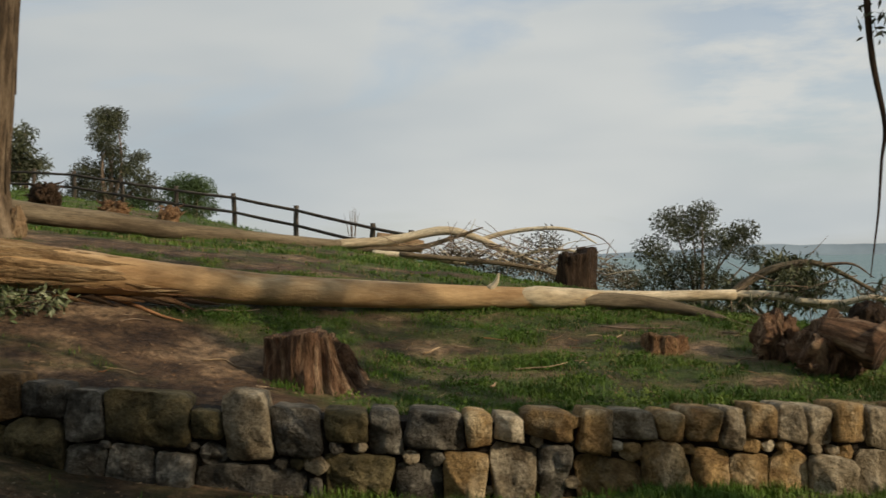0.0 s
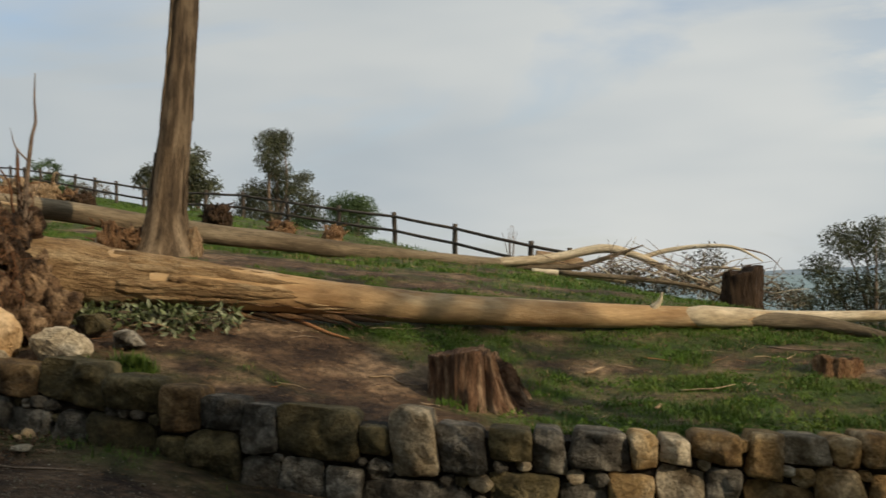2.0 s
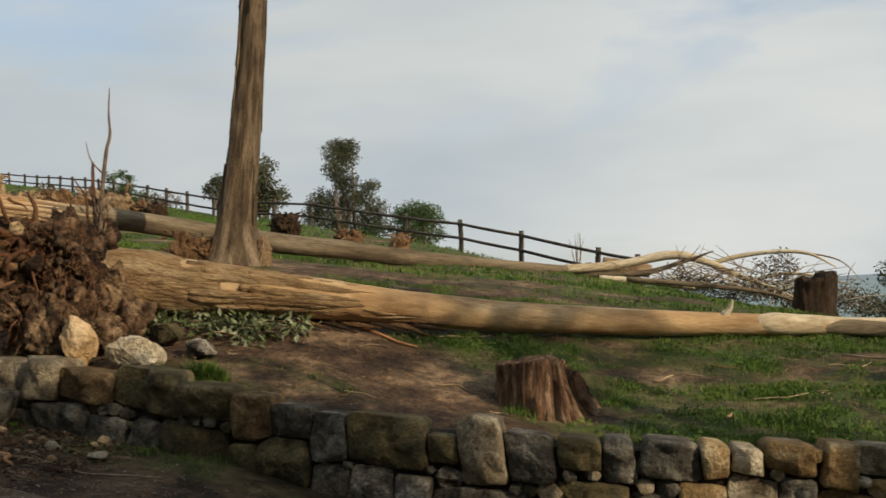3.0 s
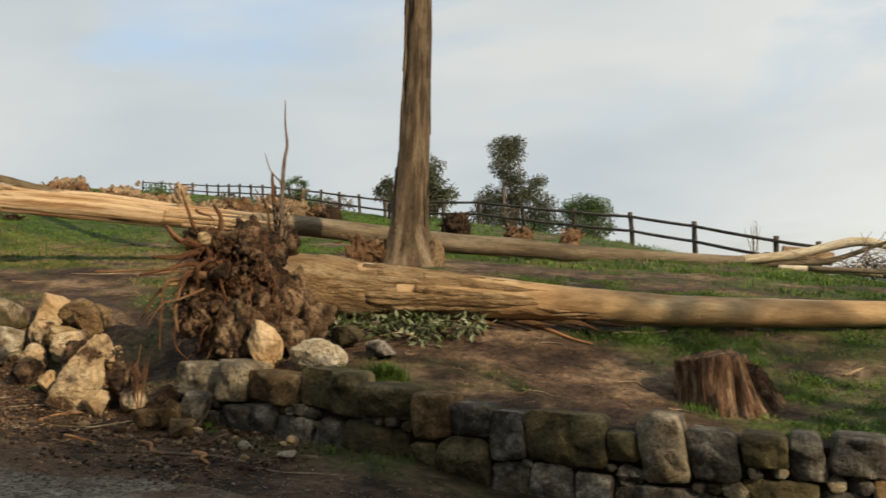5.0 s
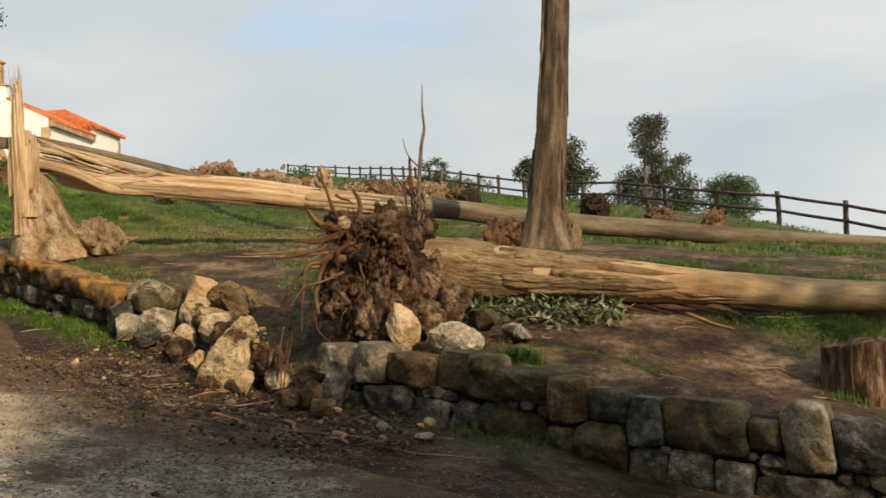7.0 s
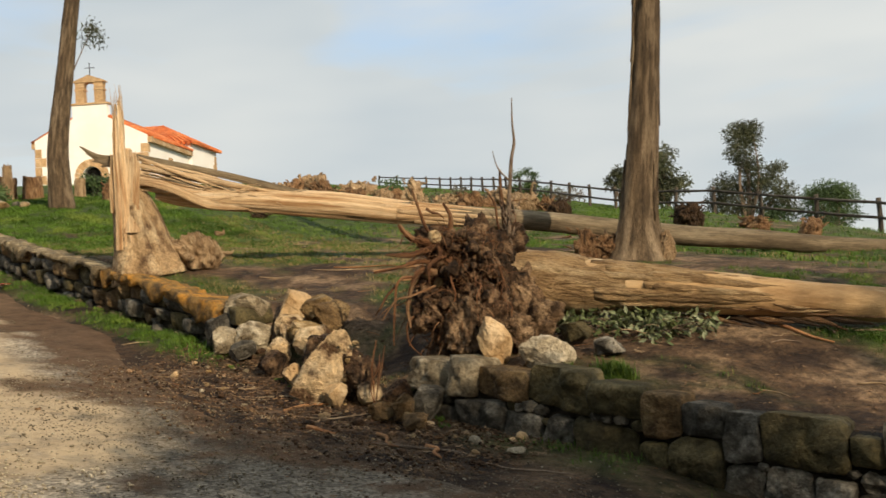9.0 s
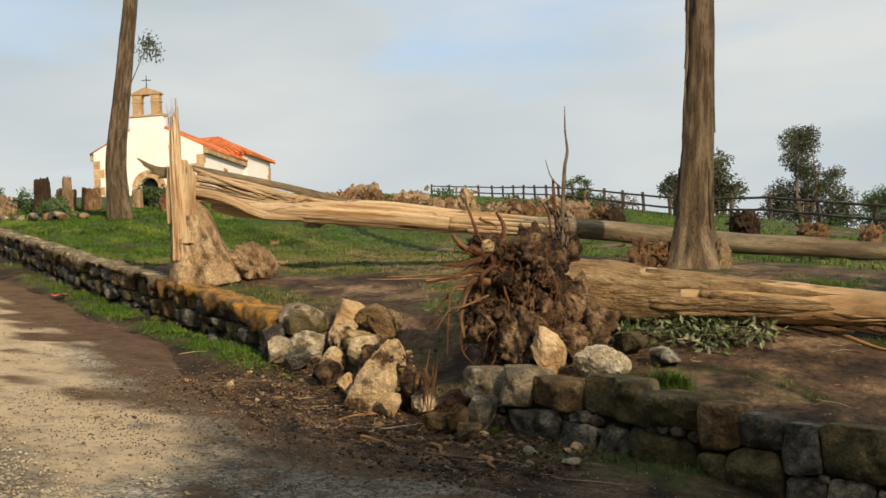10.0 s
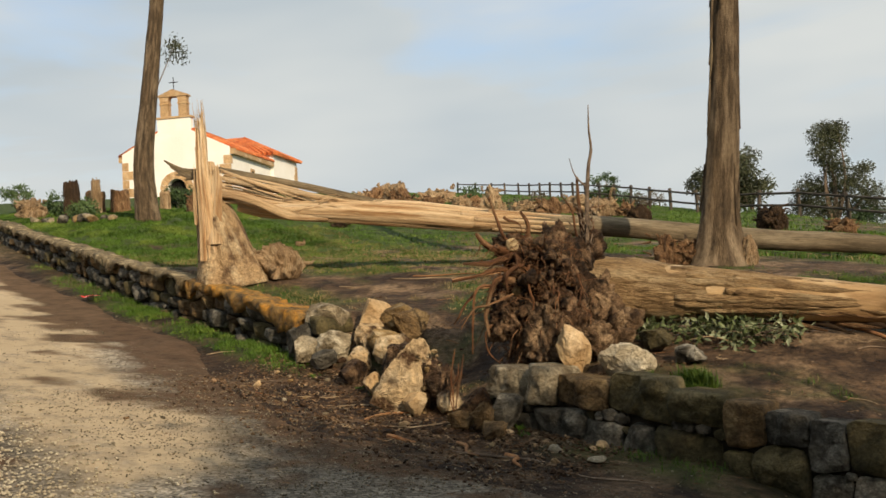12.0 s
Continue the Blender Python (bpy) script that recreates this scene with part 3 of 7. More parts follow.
def ground_material():
    m = mat("soil_and_turf", (0.038, 0.022, 0.013), (0.160, 0.098, 0.053), (0.34, 0.235, 0.140), 1.9, big=0.5, bump=1.0, bump_scale=16, vary=0)
    n, l = m.node_tree.nodes, m.node_tree.links
    hsv = next(x for x in n if x.type == "HUE_SAT")
    att = n.new("ShaderNodeAttribute")
    att.attribute_name = "cover"
    turf = n.new("ShaderNodeTexNoise")
    turf.inputs["Scale"].default_value, turf.inputs["Detail"].default_value = 5.0, 8
    green = n.new("ShaderNodeValToRGB")
    green.color_ramp.elements[0].position, green.color_ramp.elements[0].color = 0.3, (0.018, 0.032, 0.006, 1)
    green.color_ramp.elements[1].position, green.color_ramp.elements[1].color = 0.7, (0.072, 0.118, 0.018, 1)
    co = next(x for x in n if x.type == "TEX_COORD")
    l.new(co.outputs["Object"], turf.inputs["Vector"])
    l.new(turf.outputs["Fac"], green.inputs["Fac"])
    mx = n.new("ShaderNodeMix")
    mx.data_type = "RGBA"
    l.new(att.outputs["Fac"], mx.inputs["Factor"])
    # dark soil and painted shade: verge below the wall, root pit, under the trunk
    dim = n.new("ShaderNodeAttribute")
    dim.attribute_name = "dark_soil_shade"
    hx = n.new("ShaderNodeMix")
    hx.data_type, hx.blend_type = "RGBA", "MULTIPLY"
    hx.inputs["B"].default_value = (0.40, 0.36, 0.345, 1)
    l.new(dim.outputs["Fac"], hx.inputs["Factor"])
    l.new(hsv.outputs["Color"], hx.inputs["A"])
    mott = n.new("ShaderNodeTexNoise")
    mott.inputs["Scale"].default_value, mott.inputs["Detail"].default_value, mott.inputs["Roughness"].default_value = 9.0, 9, 0.7
    l.new(co.outputs["Object"], mott.inputs["Vector"])
    mr = n.new("ShaderNodeMapRange")
    mr.inputs["From Min"].default_value, mr.inputs["From Max"].default_value, mr.inputs["To Min"].default_value, mr.inputs["To Max"].default_value = 0.36, 0.66, 0.45, 1.5
    l.new(mott.outputs["Fac"], mr.inputs["Value"])
    mm = n.new("ShaderNodeMix")
    mm.data_type, mm.blend_type = "RGBA", "MULTIPLY"
    mm.inputs["Factor"].default_value = 1.0
    l.new(hx.outputs["Result"], mm.inputs["A"])
    l.new(mr.outputs["Result"], mm.inputs["B"])
    l.new(mm.outputs["Result"], mx.inputs["A"])
    l.new(green.outputs["Color"], mx.inputs["B"])
    l.new(mx.outputs["Result"], n["Principled BSDF"].inputs["Base Color"])
    return m


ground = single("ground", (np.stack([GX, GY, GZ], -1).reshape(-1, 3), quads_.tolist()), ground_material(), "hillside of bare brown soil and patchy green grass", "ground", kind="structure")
# shade tinted into root pit, under the fallen trunk, and along the verge
ground.data.attributes.new("dark_soil_shade", "FLOAT", "POINT").data.foreach_set("value", np.maximum(0.85 * np.exp(-((GX + 6.9) / 1.0) ** 2 - ((GY - 9.5) / 0.75) ** 2) + 0.4 * np.exp(-((GX + 3.6) / 1.6) ** 2 - ((GY - 10.4) / 0.5) ** 2), step(0.2, -0.1, GV) * (0.75 + 0.5 * (fbm(GX * 2, GY * 2, 41) - 0.5))).ravel())
att_ = ground.data.attributes.new("cover", "FLOAT", "POINT")
att_.data.foreach_set("value", np.clip(cover(GX, GY) * 1.15, 0, 0.95).ravel())


def surf(x, y):
    """Height of the ground sheet, or of the lane on it, with its unevenness."""
    x, y = np.asarray(x, float), np.asarray(y, float)
    k = np.where(y - wall_y(x) > 0.3, 1.0, 0.25)
    return np.where((y - wall_y(x) < -1.3) & (y - wall_y(x) > -9.4), 0.042, 0.0) + hgt(x, y) + k * (0.10 * (fbm(x * 0.8, y * 0.8, 3) - 0.5) + 0.07 * (fbm(x * 3.1, y * 3.1, 8) - 0.5))


def on(x, y, dz=0.0):
    return (float(x), float(y), float(surf(x, y)) + dz)


# the lane, its edge ragged and strewn with soil
def lane_material():
    m = mat("gravel_lane", (0.11, 0.095, 0.074), (0.225, 0.196, 0.155), (0.36, 0.31, 0.24), 0.9, big=0.5, rough=0.97, bump=0.8, bump_scale=60, vary=0, spread=(0.3, 0.7), spec=0.05)
    n, l = m.node_tree.nodes, m.node_tree.links
    hsv = next(x for x in n if x.type == "HUE_SAT")
    co = next(x for x in n if x.type == "TEX_COORD")
    chips = n.new("ShaderNodeTexVoronoi")
    chips.inputs["Scale"].default_value = 38
    l.new(co.outputs["Object"], chips.inputs["Vector"])
    chip_r = n.new("ShaderNodeMapRange")
    chip_r.inputs["To Min"].default_value, chip_r.inputs["To Max"].default_value = 0.3, 1.85
    l.new(chips.outputs["Color"], chip_r.inputs["Value"])
    mul = n.new("ShaderNodeMix")
    mul.data_type, mul.blend_type = "RGBA", "MULTIPLY"
    mul.inputs["Factor"].default_value = 1.0
    l.new(hsv.outputs["Color"], mul.inputs["A"])
    l.new(chip_r.outputs["Result"], mul.inputs["B"])
    att = n.new("ShaderNodeAttribute")
    att.attribute_name = "dirt"
    mx = n.new("ShaderNodeMix")
    mx.data_type = "RGBA"
    # soil gathers in ragged patches
    rag = n.new("ShaderNodeTexNoise")
    rag.inputs["Scale"].default_value, rag.inputs["Detail"].default_value, rag.inputs["Roughness"].default_value = 3.2, 10, 0.72
    l.new(co.outputs["Object"], rag.inputs["Vector"])
    both = n.new("ShaderNodeMath")
    both.operation = "ADD"
    l.new(att.outputs["Fac"], both.inputs[0])
    l.new(rag.outputs["Fac"], both.inputs[1])
    edge = n.new("ShaderNodeMapRange")
    edge.inputs["From Min"].default_value, edge.inputs["From Max"].default_value, edge.inputs["To Max"].default_value = 0.70, 1.2, 0.92
    l.new(both.outputs["Value"], edge.inputs["Value"])
    l.new(edge.outputs["Result"], mx.inputs["Factor"])
    soil_r = n.new("ShaderNodeMapRange")
    soil_r.inputs["From Min"].default_value, soil_r.inputs["From Max"].default_value, soil_r.inputs["To Min"].default_value, soil_r.inputs["To Max"].default_value = 0.3, 0.7, 0.5, 1.7
    l.new(rag.outputs["Fac"], soil_r.inputs["Value"])
    earth = n.new("ShaderNodeMix")
    earth.data_type, earth.blend_type = "RGBA", "MULTIPLY"
    earth.inputs["Factor"].default_value, earth.inputs["A"].default_value = 1.0, (0.085, 0.052, 0.032, 1)
    l.new(soil_r.outputs["Result"], earth.inputs["B"])
    l.new(earth.outputs["Result"], mx.inputs["B"])
    sand = n.new("ShaderNodeAttribute")
    sand.attribute_name = "sand"
    sx = n.new("ShaderNodeMix")
    sx.data_type = "RGBA"
    sx.inputs["B"].default_value = (0.52, 0.405, 0.26, 1)
    sand_k = n.new("ShaderNodeMath")
    sand_k.operation = "MULTIPLY"
    l.new(sand.outputs["Fac"], sand_k.inputs[0])
    sand_n = n.new("ShaderNodeMapRange")
    sand_n.inputs["From Min"].default_value, sand_n.inputs["From Max"].default_value = 0.26, 0.5
    l.new(rag.outputs["Fac"], sand_n.inputs["Value"])
    l.new(sand_n.outputs["Result"], sand_k.inputs[1])
    l.new(sand_k.outputs["Value"], sx.inputs["Factor"])
    l.new(mul.outputs["Result"], sx.inputs["A"])
    l.new(sx.outputs["Result"], mx.inputs["A"])
    l.new(mx.outputs["Result"], n["Principled BSDF"].inputs["Base Color"])
    return m


lx, lv = np.arange(-45, 9, 0.16), np.linspace(0, 1, 46)
LX, LV = np.meshgrid(lx, lv)
edge_ = -1.05 - 0.35 * (fbm(lx * 0.7, lx * 0 + 2, 4) - 0.5) - 0.5 * step(-9, -6, lx) + 0.5 * step(-9, -11, lx)
LYV = -9.5 + (edge_ + 9.5) * LV
LY = wall_y(LX) + LYV
LZ = hgt(LX, LY) + 0.045 + 0.03 * (fbm(LX * 0.6, LY * 0.6, 2) - 0.5) * step(1.0, 0.9, LV) - 0.07 * step(0.95, 1.0, LV)
ml_, nl_ = LX.shape
il_ = np.arange(ml_ * nl_).reshape(ml_, nl_)
road = single("road", (np.stack([LX, LY, LZ], -1).reshape(-1, 3), np.stack([il_[:-1, :-1], il_[:-1, 1:], il_[1:, 1:], il_[1:, :-1]], -1).reshape(-1, 4).tolist()), lane_material(), "grey gravel lane with sandy patches and soil along its edge", "road", kind="structure")
far_e = -2.4 + 0.9 * step(-9, -14, LX) + 0.5 * step(-7.5, -5.5, LX)
ragged_ = 1.9 * (fbm(LX * 0.8, LY * 1.3, 9) - 0.5) + 1.3 * (fbm(LX * 3.1, LY * 3.5, 19) - 0.5)
dirt_ = np.clip(step(far_e - 0.55, far_e + 0.6, LYV + ragged_) * 0.92 + step(-1.6, -1.15, LYV) + 0.8 * step(0.58, 0.7, fbm(LX * 1.1, LY * 1.7, 61)), 0, 1) * (0.66 + 0.34 * fbm(LX * 6, LY * 6, 29))
mid_ = -3.25 - 0.12 * (LX + 8) + 0.75 * step(-11, -16, LX)
blob_ = np.exp(-((LYV - mid_) / (0.95 + 0.8 * step(-10, -16, LX))) ** 2) * step(-5.3, -7.0, LX)
sand_ = np.clip(step(0.25, 0.75, blob_ + 0.8 * (fbm(LX * 1.5, LY * 1.9, 33) - 0.5)), 0, 0.9) * (0.8 + 0.2 * fbm(LX * 7, LY * 7, 35))
road.data.attributes.new("sand", "FLOAT", "POINT").data.foreach_set("value", sand_.ravel())
road.data.attributes.new("dirt", "FLOAT", "POINT").data.foreach_set("value", dirt_.ravel())

# sea and the far shore
sv = [(-4800, 60, -14), (4800, 60, -14), (4800, 4900, -14), (-4800, 4900, -14)]
single("water", (sv, [(0, 1, 2, 3)]), SEA, "pale green sea below the hill", "sea", kind="structure")
cx_ = np.linspace(200, 3600, 90)
ridge_ = (18 + 55 * fbm(cx_ * 0.0016, cx_ * 0 + 3, 6) * step(700, 1500, cx_) + 10 * fbm(cx_ * 0.01, cx_ * 0, 2)) * step(250, 900, cx_)
cv_ = np.concatenate([np.stack([cx_, np.full(90, 4500.0), np.full(90, -20.0)], 1), np.stack([cx_, np.full(90, 4600.0), ridge_ - 14], 1), np.stack([cx_, np.full(90, 4850.0), np.full(90, -20.0)], 1)])
single("backdrop", (cv_, [(i + k * 90, i + 1 + k * 90, i + 91 + k * 90, i + 90 + k * 90) for k in (0, 1) for i in range(89)]), COAST, "coast across the water, its blue tinted for haze", "coast", kind="structure")


# ---- the retaining wall ----
def clipped(poly, p, n):
    """The part of a convex polygon on the near side of the line through p with normal n."""
    out = []
    for a, b in zip(poly, poly[1:] + poly[:1]):
        da, db = (a[0] - p[0]) * n[0] + (a[1] - p[1]) * n[1], (b[0] - p[0]) * n[0] + (b[1] - p[1]) * n[1]
        if da <= 0:
            out.append(a)
        if (da < 0) != (db < 0) and abs(da - db) > 1e-9:
            k = da / (da - db)
            out.append((a[0] + (b[0] - a[0]) * k, a[1] + (b[1] - a[1]) * k))
    return out


def fitted(boxes, rng, gap):
    """Boxes (s0, s1, z0, z1) of rough stones, trimmed against their neighbours to close-fitting polygons."""
    polys = []
    for s0, s1, z0, z1 in boxes:
        a, b = (s1 - s0) * 0.06, (z1 - z0) * 0.06
        c = rng.uniform(0.03, 0.24, 4) * min(s1 - s0, z1 - z0)
        l, r, d, u = s0 - a, s1 + a, z0 - b, z1 + b * 0.4
        polys.append([(l + c[0], d), (r - c[1], d), (r, d + c[1]), (r, u - c[2]), (r - c[2] * 1.3, u), (l + c[3] * 1.3, u), (l, u - c[3]), (l, d + c[0])])
    for i, (a0, a1, b0, b1) in enumerate(boxes):
        for j in range(i + 1, len(boxes)):
            c0, c1, d0, d1 = boxes[j]
            if c0 > a1 + 0.12 or c1 < a0 - 0.12 or d0 > b1 + 0.12 or d1 < b0 - 0.12:
                continue
            dx = ((c0 + c1) - (a0 + a1)) / (a1 - a0 + c1 - c0)
            dz = ((d0 + d1) - (b0 + b1)) / (b1 - b0 + d1 - d0)
            if abs(dx) > abs(dz):
                p = ((a1 + c0) / 2 if dx > 0 else (a0 + c1) / 2, (max(b0, d0) + min(b1, d1)) / 2)
                n = (math.copysign(1, dx), rng.normal() * 0.13)
            else:
                p = ((max(a0, c0) + min(a1, c1)) / 2, (b1 + d0) / 2 if dz > 0 else (b0 + d1) / 2)
                n = (rng.normal() * 0.13, math.copysign(1, dz))
            q = np.array(n) / math.hypot(*n) * gap
            polys[i] = clipped(polys[i], (p[0] - q[0], p[1] - q[1]), n)
            polys[j] = clipped(polys[j], (p[0] + q[0], p[1] + q[1]), (-n[0], -n[1]))
    return polys


def face_stone(poly, seed, proud, around=26, depth=0.34):
    """A stone whose face fills a polygon on the wall: a flat, broken front, worn arrises, a body that runs back into the bank."""
    rng = np.random.default_rng(seed)
    pg = np.array(poly)
    c = pg.mean(0)
    th = np.linspace(0, 2 * np.pi, around, endpoint=False)
    ways = np.stack([np.cos(th), np.sin(th)], 1)
    reach = np.full(around, 9.0)
    for a, b in zip(pg, np.roll(pg, -1, 0)):
        n = np.array([b[1] - a[1], a[0] - b[0]])
        if np.hypot(*n) < 1e-6:
            continue
        n = n / np.hypot(*n)
        n = n if (a - c) @ n > 0 else -n
        w = ways @ n
        reach = np.where(w > 1e-6, np.minimum(reach, ((a - c) @ n) / np.maximum(w, 1e-6)), reach)
    reach = 0.95 * reach + 0.05 * (np.roll(reach, 1) + np.roll(reach, -1)) / 2
    reach = reach * (1.035 - 0.09 * fbm(np.cos(th) * 3 + seed % 97, np.sin(th) * 3, seed % 31, 3))
    size = float(np.sqrt(np.ptp(pg[:, 0]) * np.ptp(pg[:, 1])))
    planes = [(rng.normal(size=2) * 0.34, rng.uniform(0.0, 0.04) * size / 0.3) for _ in range(4)]
    v = []
    for u, o in ((0.90, -depth), (0.99, -0.06), (1.0, -0.015), (0.985, 0.45), (0.94, 0.82), (0.84, 0.97), (0.64, 1.0), (0.38, 1.0), (0.16, 1.0)):
        q = ways * (reach * u)[:, None]
        if o > 0:
            front = np.full(around, proud)
            for sl, lift in planes:
                front = np.minimum(front, proud + lift + q @ sl)
            g = q + c
            front = front + 0.085 * size / 0.3 * (fbm(g[:, 0] * 9 + seed % 13, g[:, 1] * 9, seed % 41, 4) - 0.5)
            out = np.maximum(front, -0.01) * o
        else:
            out = np.full(around, o)
        v.append(np.stack([q[:, 0] + c[0], out, q[:, 1] + c[1]], 1))
    n = len(v)
    f = [(i * around + j, i * around + (j + 1) % around, (i + 1) * around + (j + 1) % around, (i + 1) * around + j) for i in range(n - 1) for j in range(around)]
    v = np.concatenate(v + [[v[-1].mean(0)]])
    f += [((n - 1) * around + j, (n - 1) * around + (j + 1) % around, n * around) for j in range(around)]
    s, out, z = v.T
    sx = (wall_y(s + 0.05) - wall_y(s - 0.05)) / 0.1
    return np.stack([s + sx * out * 0.9, wall_y(s) + 0.045 - out, road_z(s) + z], 1), f


def local(data, at):
    return (np.asarray(data[0]) - np.asarray(at), *data[1:])


def inside(poly, s, z):
    ok, pg = np.ones(s.shape, bool), np.array(poly)
    turn = np.sign(np.sum(pg[:, 0] * np.roll(pg[:, 1], -1) - pg[:, 1] * np.roll(pg[:, 0], -1)))
    for a, b in zip(pg, np.roll(pg, -1, 0)):
        ok &= turn * ((b[0] - a[0]) * (z - a[1]) - (b[1] - a[1]) * (s - a[0])) >= 0
    return ok


def build_wall(name, label, boxes, ends, base, seed, tints, gap, pins, around):
    rng = np.random.default_rng(seed)
    w = thing(name, label, "wall", kind="structure")
    s = np.arange(ends[0], ends[1] + 0.01, 0.2)
    rows_ = []
    for dy, top in ((0.075, -0.4), (0.075, 0.93), (0.34, 0.95), (0.34, -0.4)):
        rows_.append(np.stack([s, wall_y(s) + dy, road_z(s) + np.where(top > 0, wall_h(s) * top - 0.04, top)], 1))
    n = len(s)
    part("earth_core", (np.concatenate(rows_), [(k * n + i, k * n + i + 1, (k + 1) * n + i + 1, (k + 1) * n + i) for k in range(3) for i in range(n - 1)]), CORE, w, "earth packed behind the stones, darkened to shade the joints", smooth=False)
    polys = fitted(boxes, rng, gap)
    for k, (poly, bx) in enumerate(zip(polys, boxes)):
        if len(poly) > 2:
            data = face_stone(poly, seed * 1000 + k, rng.uniform(0.055, 0.12), around)
            c = np.mean(data[0], 0)
            part("stone", local(data, c), tints(bx, k, rng), w).location = c
    # small pinning stones in the gaps that are left
    S, Z = np.meshgrid(np.arange(ends[0] + 0.05, ends[1] - 0.05, 0.022), np.arange(base, 0.8, 0.022))
    free = (Z < wall_h(S) - 0.03) & (Z > base)
    for poly in polys:
        if len(poly) > 2:
            free &= ~inside(poly, S, Z)
    for k in range(pins):
        if not free.any():
            break
        fs, fz, bs, bz = S[free], Z[free], S[~free], Z[~free]
        pick = rng.choice(len(fs), min(160, len(fs)), replace=False)
        near = np.sqrt(((fs[pick, None] - bs[None]) ** 2 + (fz[pick, None] - bz[None]) ** 2).min(1)) if len(bs) else np.ones(len(pick))
        i = int(near.argmax())
        r = float(near[i]) * 1.15
        if r < 0.03:
            break
        r = min(r, 0.11)
        c = (fs[pick[i]], fz[pick[i]])
        a0 = rng.uniform(0, 6.28)
        poly = [(c[0] + r * rng.uniform(0.9, 1.8) * math.cos(a0 + a), c[1] + r * rng.uniform(0.85, 1.15) * math.sin(a0 + a)) for a in np.linspace(0, 6.28, 6)[:-1]]
        data = face_stone(poly, seed * 77 + k, rng.uniform(0.02, 0.06), 14, 0.2)
        m = np.mean(data[0], 0)
        part("pinning_stone", local(data, m), tints((c[0], c[0], c[1], c[1]), k, rng), w, smooth=False).location = m
        free &= (S - c[0]) ** 2 + (Z - c[1]) ** 2 > (r * 1.12) ** 2
    return w


# upper course: joints along the wall, and the foot of each stone above the lane
TOP = [-5.74, -5.28, -4.95, -4.42, -3.82, -3.36, -3.05, -2.72, -2.45, -1.82, -1.59, -1.24, -0.87, -0.55, -0.31, 0.14, 0.34, 0.57, 0.92, 1.23, 1.55, 1.76, 2.04, 2.24, 2.48, 2.7, 2.93, 3.2, 3.45, 3.8, 4.1, 4.5, 5.0]
FOOT = [0.28, 0.24, 0.33, 0.27, 0.34, 0.22, 0.28, 0.13, 0.15, 0.22, 0.10, 0.15, 0.27, 0.14, 0.20, 0.27, 0.31, 0.36, 0.26, 0.41, 0.40, 0.42, 0.35, 0.46, 0.42, 0.36, 0.45, 0.4, 0.4, 0.45, 0.4, 0.4]
LIFT = [-0.05, 0.02, -0.03, 0.05, 0.02, 0.03, 0.02, 0.0, 0.03, -0.07, 0.10, 0.0, 0.0, 0.01, 0.01, 0.0, -0.02, 0.02, 0.02, 0.0, -0.01, 0.01, 0.0, 0.02, 0.02, 0.0, 0.03, 0, 0.02, 0, 0, 0]
# lower course: joints, and the top of each stone
LOW = [-5.7, -5.2, -4.65, -4.3, -3.93, -3.42, -3.13, -2.73, -2.44, -2.06, -1.80, -0.98, -0.88, -0.36, -0.02, 0.33, 0.65, 0.95, 1.45, 1.84, 2.1, 2.4, 2.75, 3.1, 3.5, 3.95, 4.4, 5.0]
HEAD = [0.19, 0.32, 0.24, 0.30, 0.32, 0.17, 0.25, 0.10, 0.12, 0.09, 0.05, -0.02, 0.24, 0.17, 0.30, 0.36, 0.33, 0.29, 0.39, 0.36, 0.32, 0.42, 0.33, 0.38, 0.36, 0.36, 0.36]
east = [(a, b, f, float(wall_h((a + b) / 2)) + l) for a, b, f, l in zip(TOP[:-1], TOP[1:], FOOT, LIFT)] + [(a, b, -0.24, h) for a, b, h in zip(LOW[:-1], LOW[1:], HEAD)]


def near_tint(bx, k, rng):
    a = bx[0]
    if k < len(FOOT) and bx[1] > a:
        for x, m in ((-5.74, STONE_PALE), (-5.28, STONE_PALE), (-4.95, STONE_OCHRE_DARK), (-4.42, STONE_MOSS), (-3.82, STONE_MOSS), (-3.36, STONE_OCHRE_DARK), (-3.05, STONE_GREY), (-2.45, STONE_MOSS), (-1.59, STONE_PALE), (-1.24, STONE_GREY), (-0.31, STONE_GREY), (0.57, STONE_OCHRE), (0.92, STONE_OCHRE), (1.76, STONE_OCHRE)):
            if abs(a - x) < 0.02:
                return m
    if a > 0.9:
        return rng.choice([STONE_OCHRE, STONE_PALE, STONE_OCHRE, STONE_PALE])
    return rng.choice([STONE_GREY, STONE_PALE, STONE_PALE, STONE_OCHRE] if a > -0.4 else [STONE_GREY, STONE_GREY, STONE_MOSS, STONE_PALE] if a > -1.2 else [STONE_GREY, STONE_GREY, STONE_GREY, STONE_MOSS])


build_wall("stone_wall_east", "dry stone retaining wall of grey, mossy and ochre rubble", east, (-5.75, 5.0), -0.2, 3, near_tint, 0.002, 120, 36)


def walk_joints(a, b, lo, hi, rng):
    out = [a]
    while out[-1] < b - hi:
        out.append(out[-1] + rng.uniform(lo, hi))
    return out + [b]


def far_tint(bx, k, rng):
    return rng.choice([STONE_GREY, STONE_MOSS, STONE_GREY, STONE_OCHRE_DARK])


rng_w = np.random.default_rng(4)
west = []
for lo_, hi_, a_, b_ in ((-0.12, 0.27, 0.25, 0.55), (0.25, 0.5, 0.22, 0.5), (0.48, 1.0, 0.25, 0.6)):
    js = walk_joints(-30, -8.55, a_, b_, rng_w)
    west += [(a, b, lo_ + rng_w.normal() * 0.03, (hi_ if hi_ < 1 else float(wall_h(a)) - 0.05) + rng_w.normal() * 0.03) for a, b in zip(js[:-1], js[1:])]
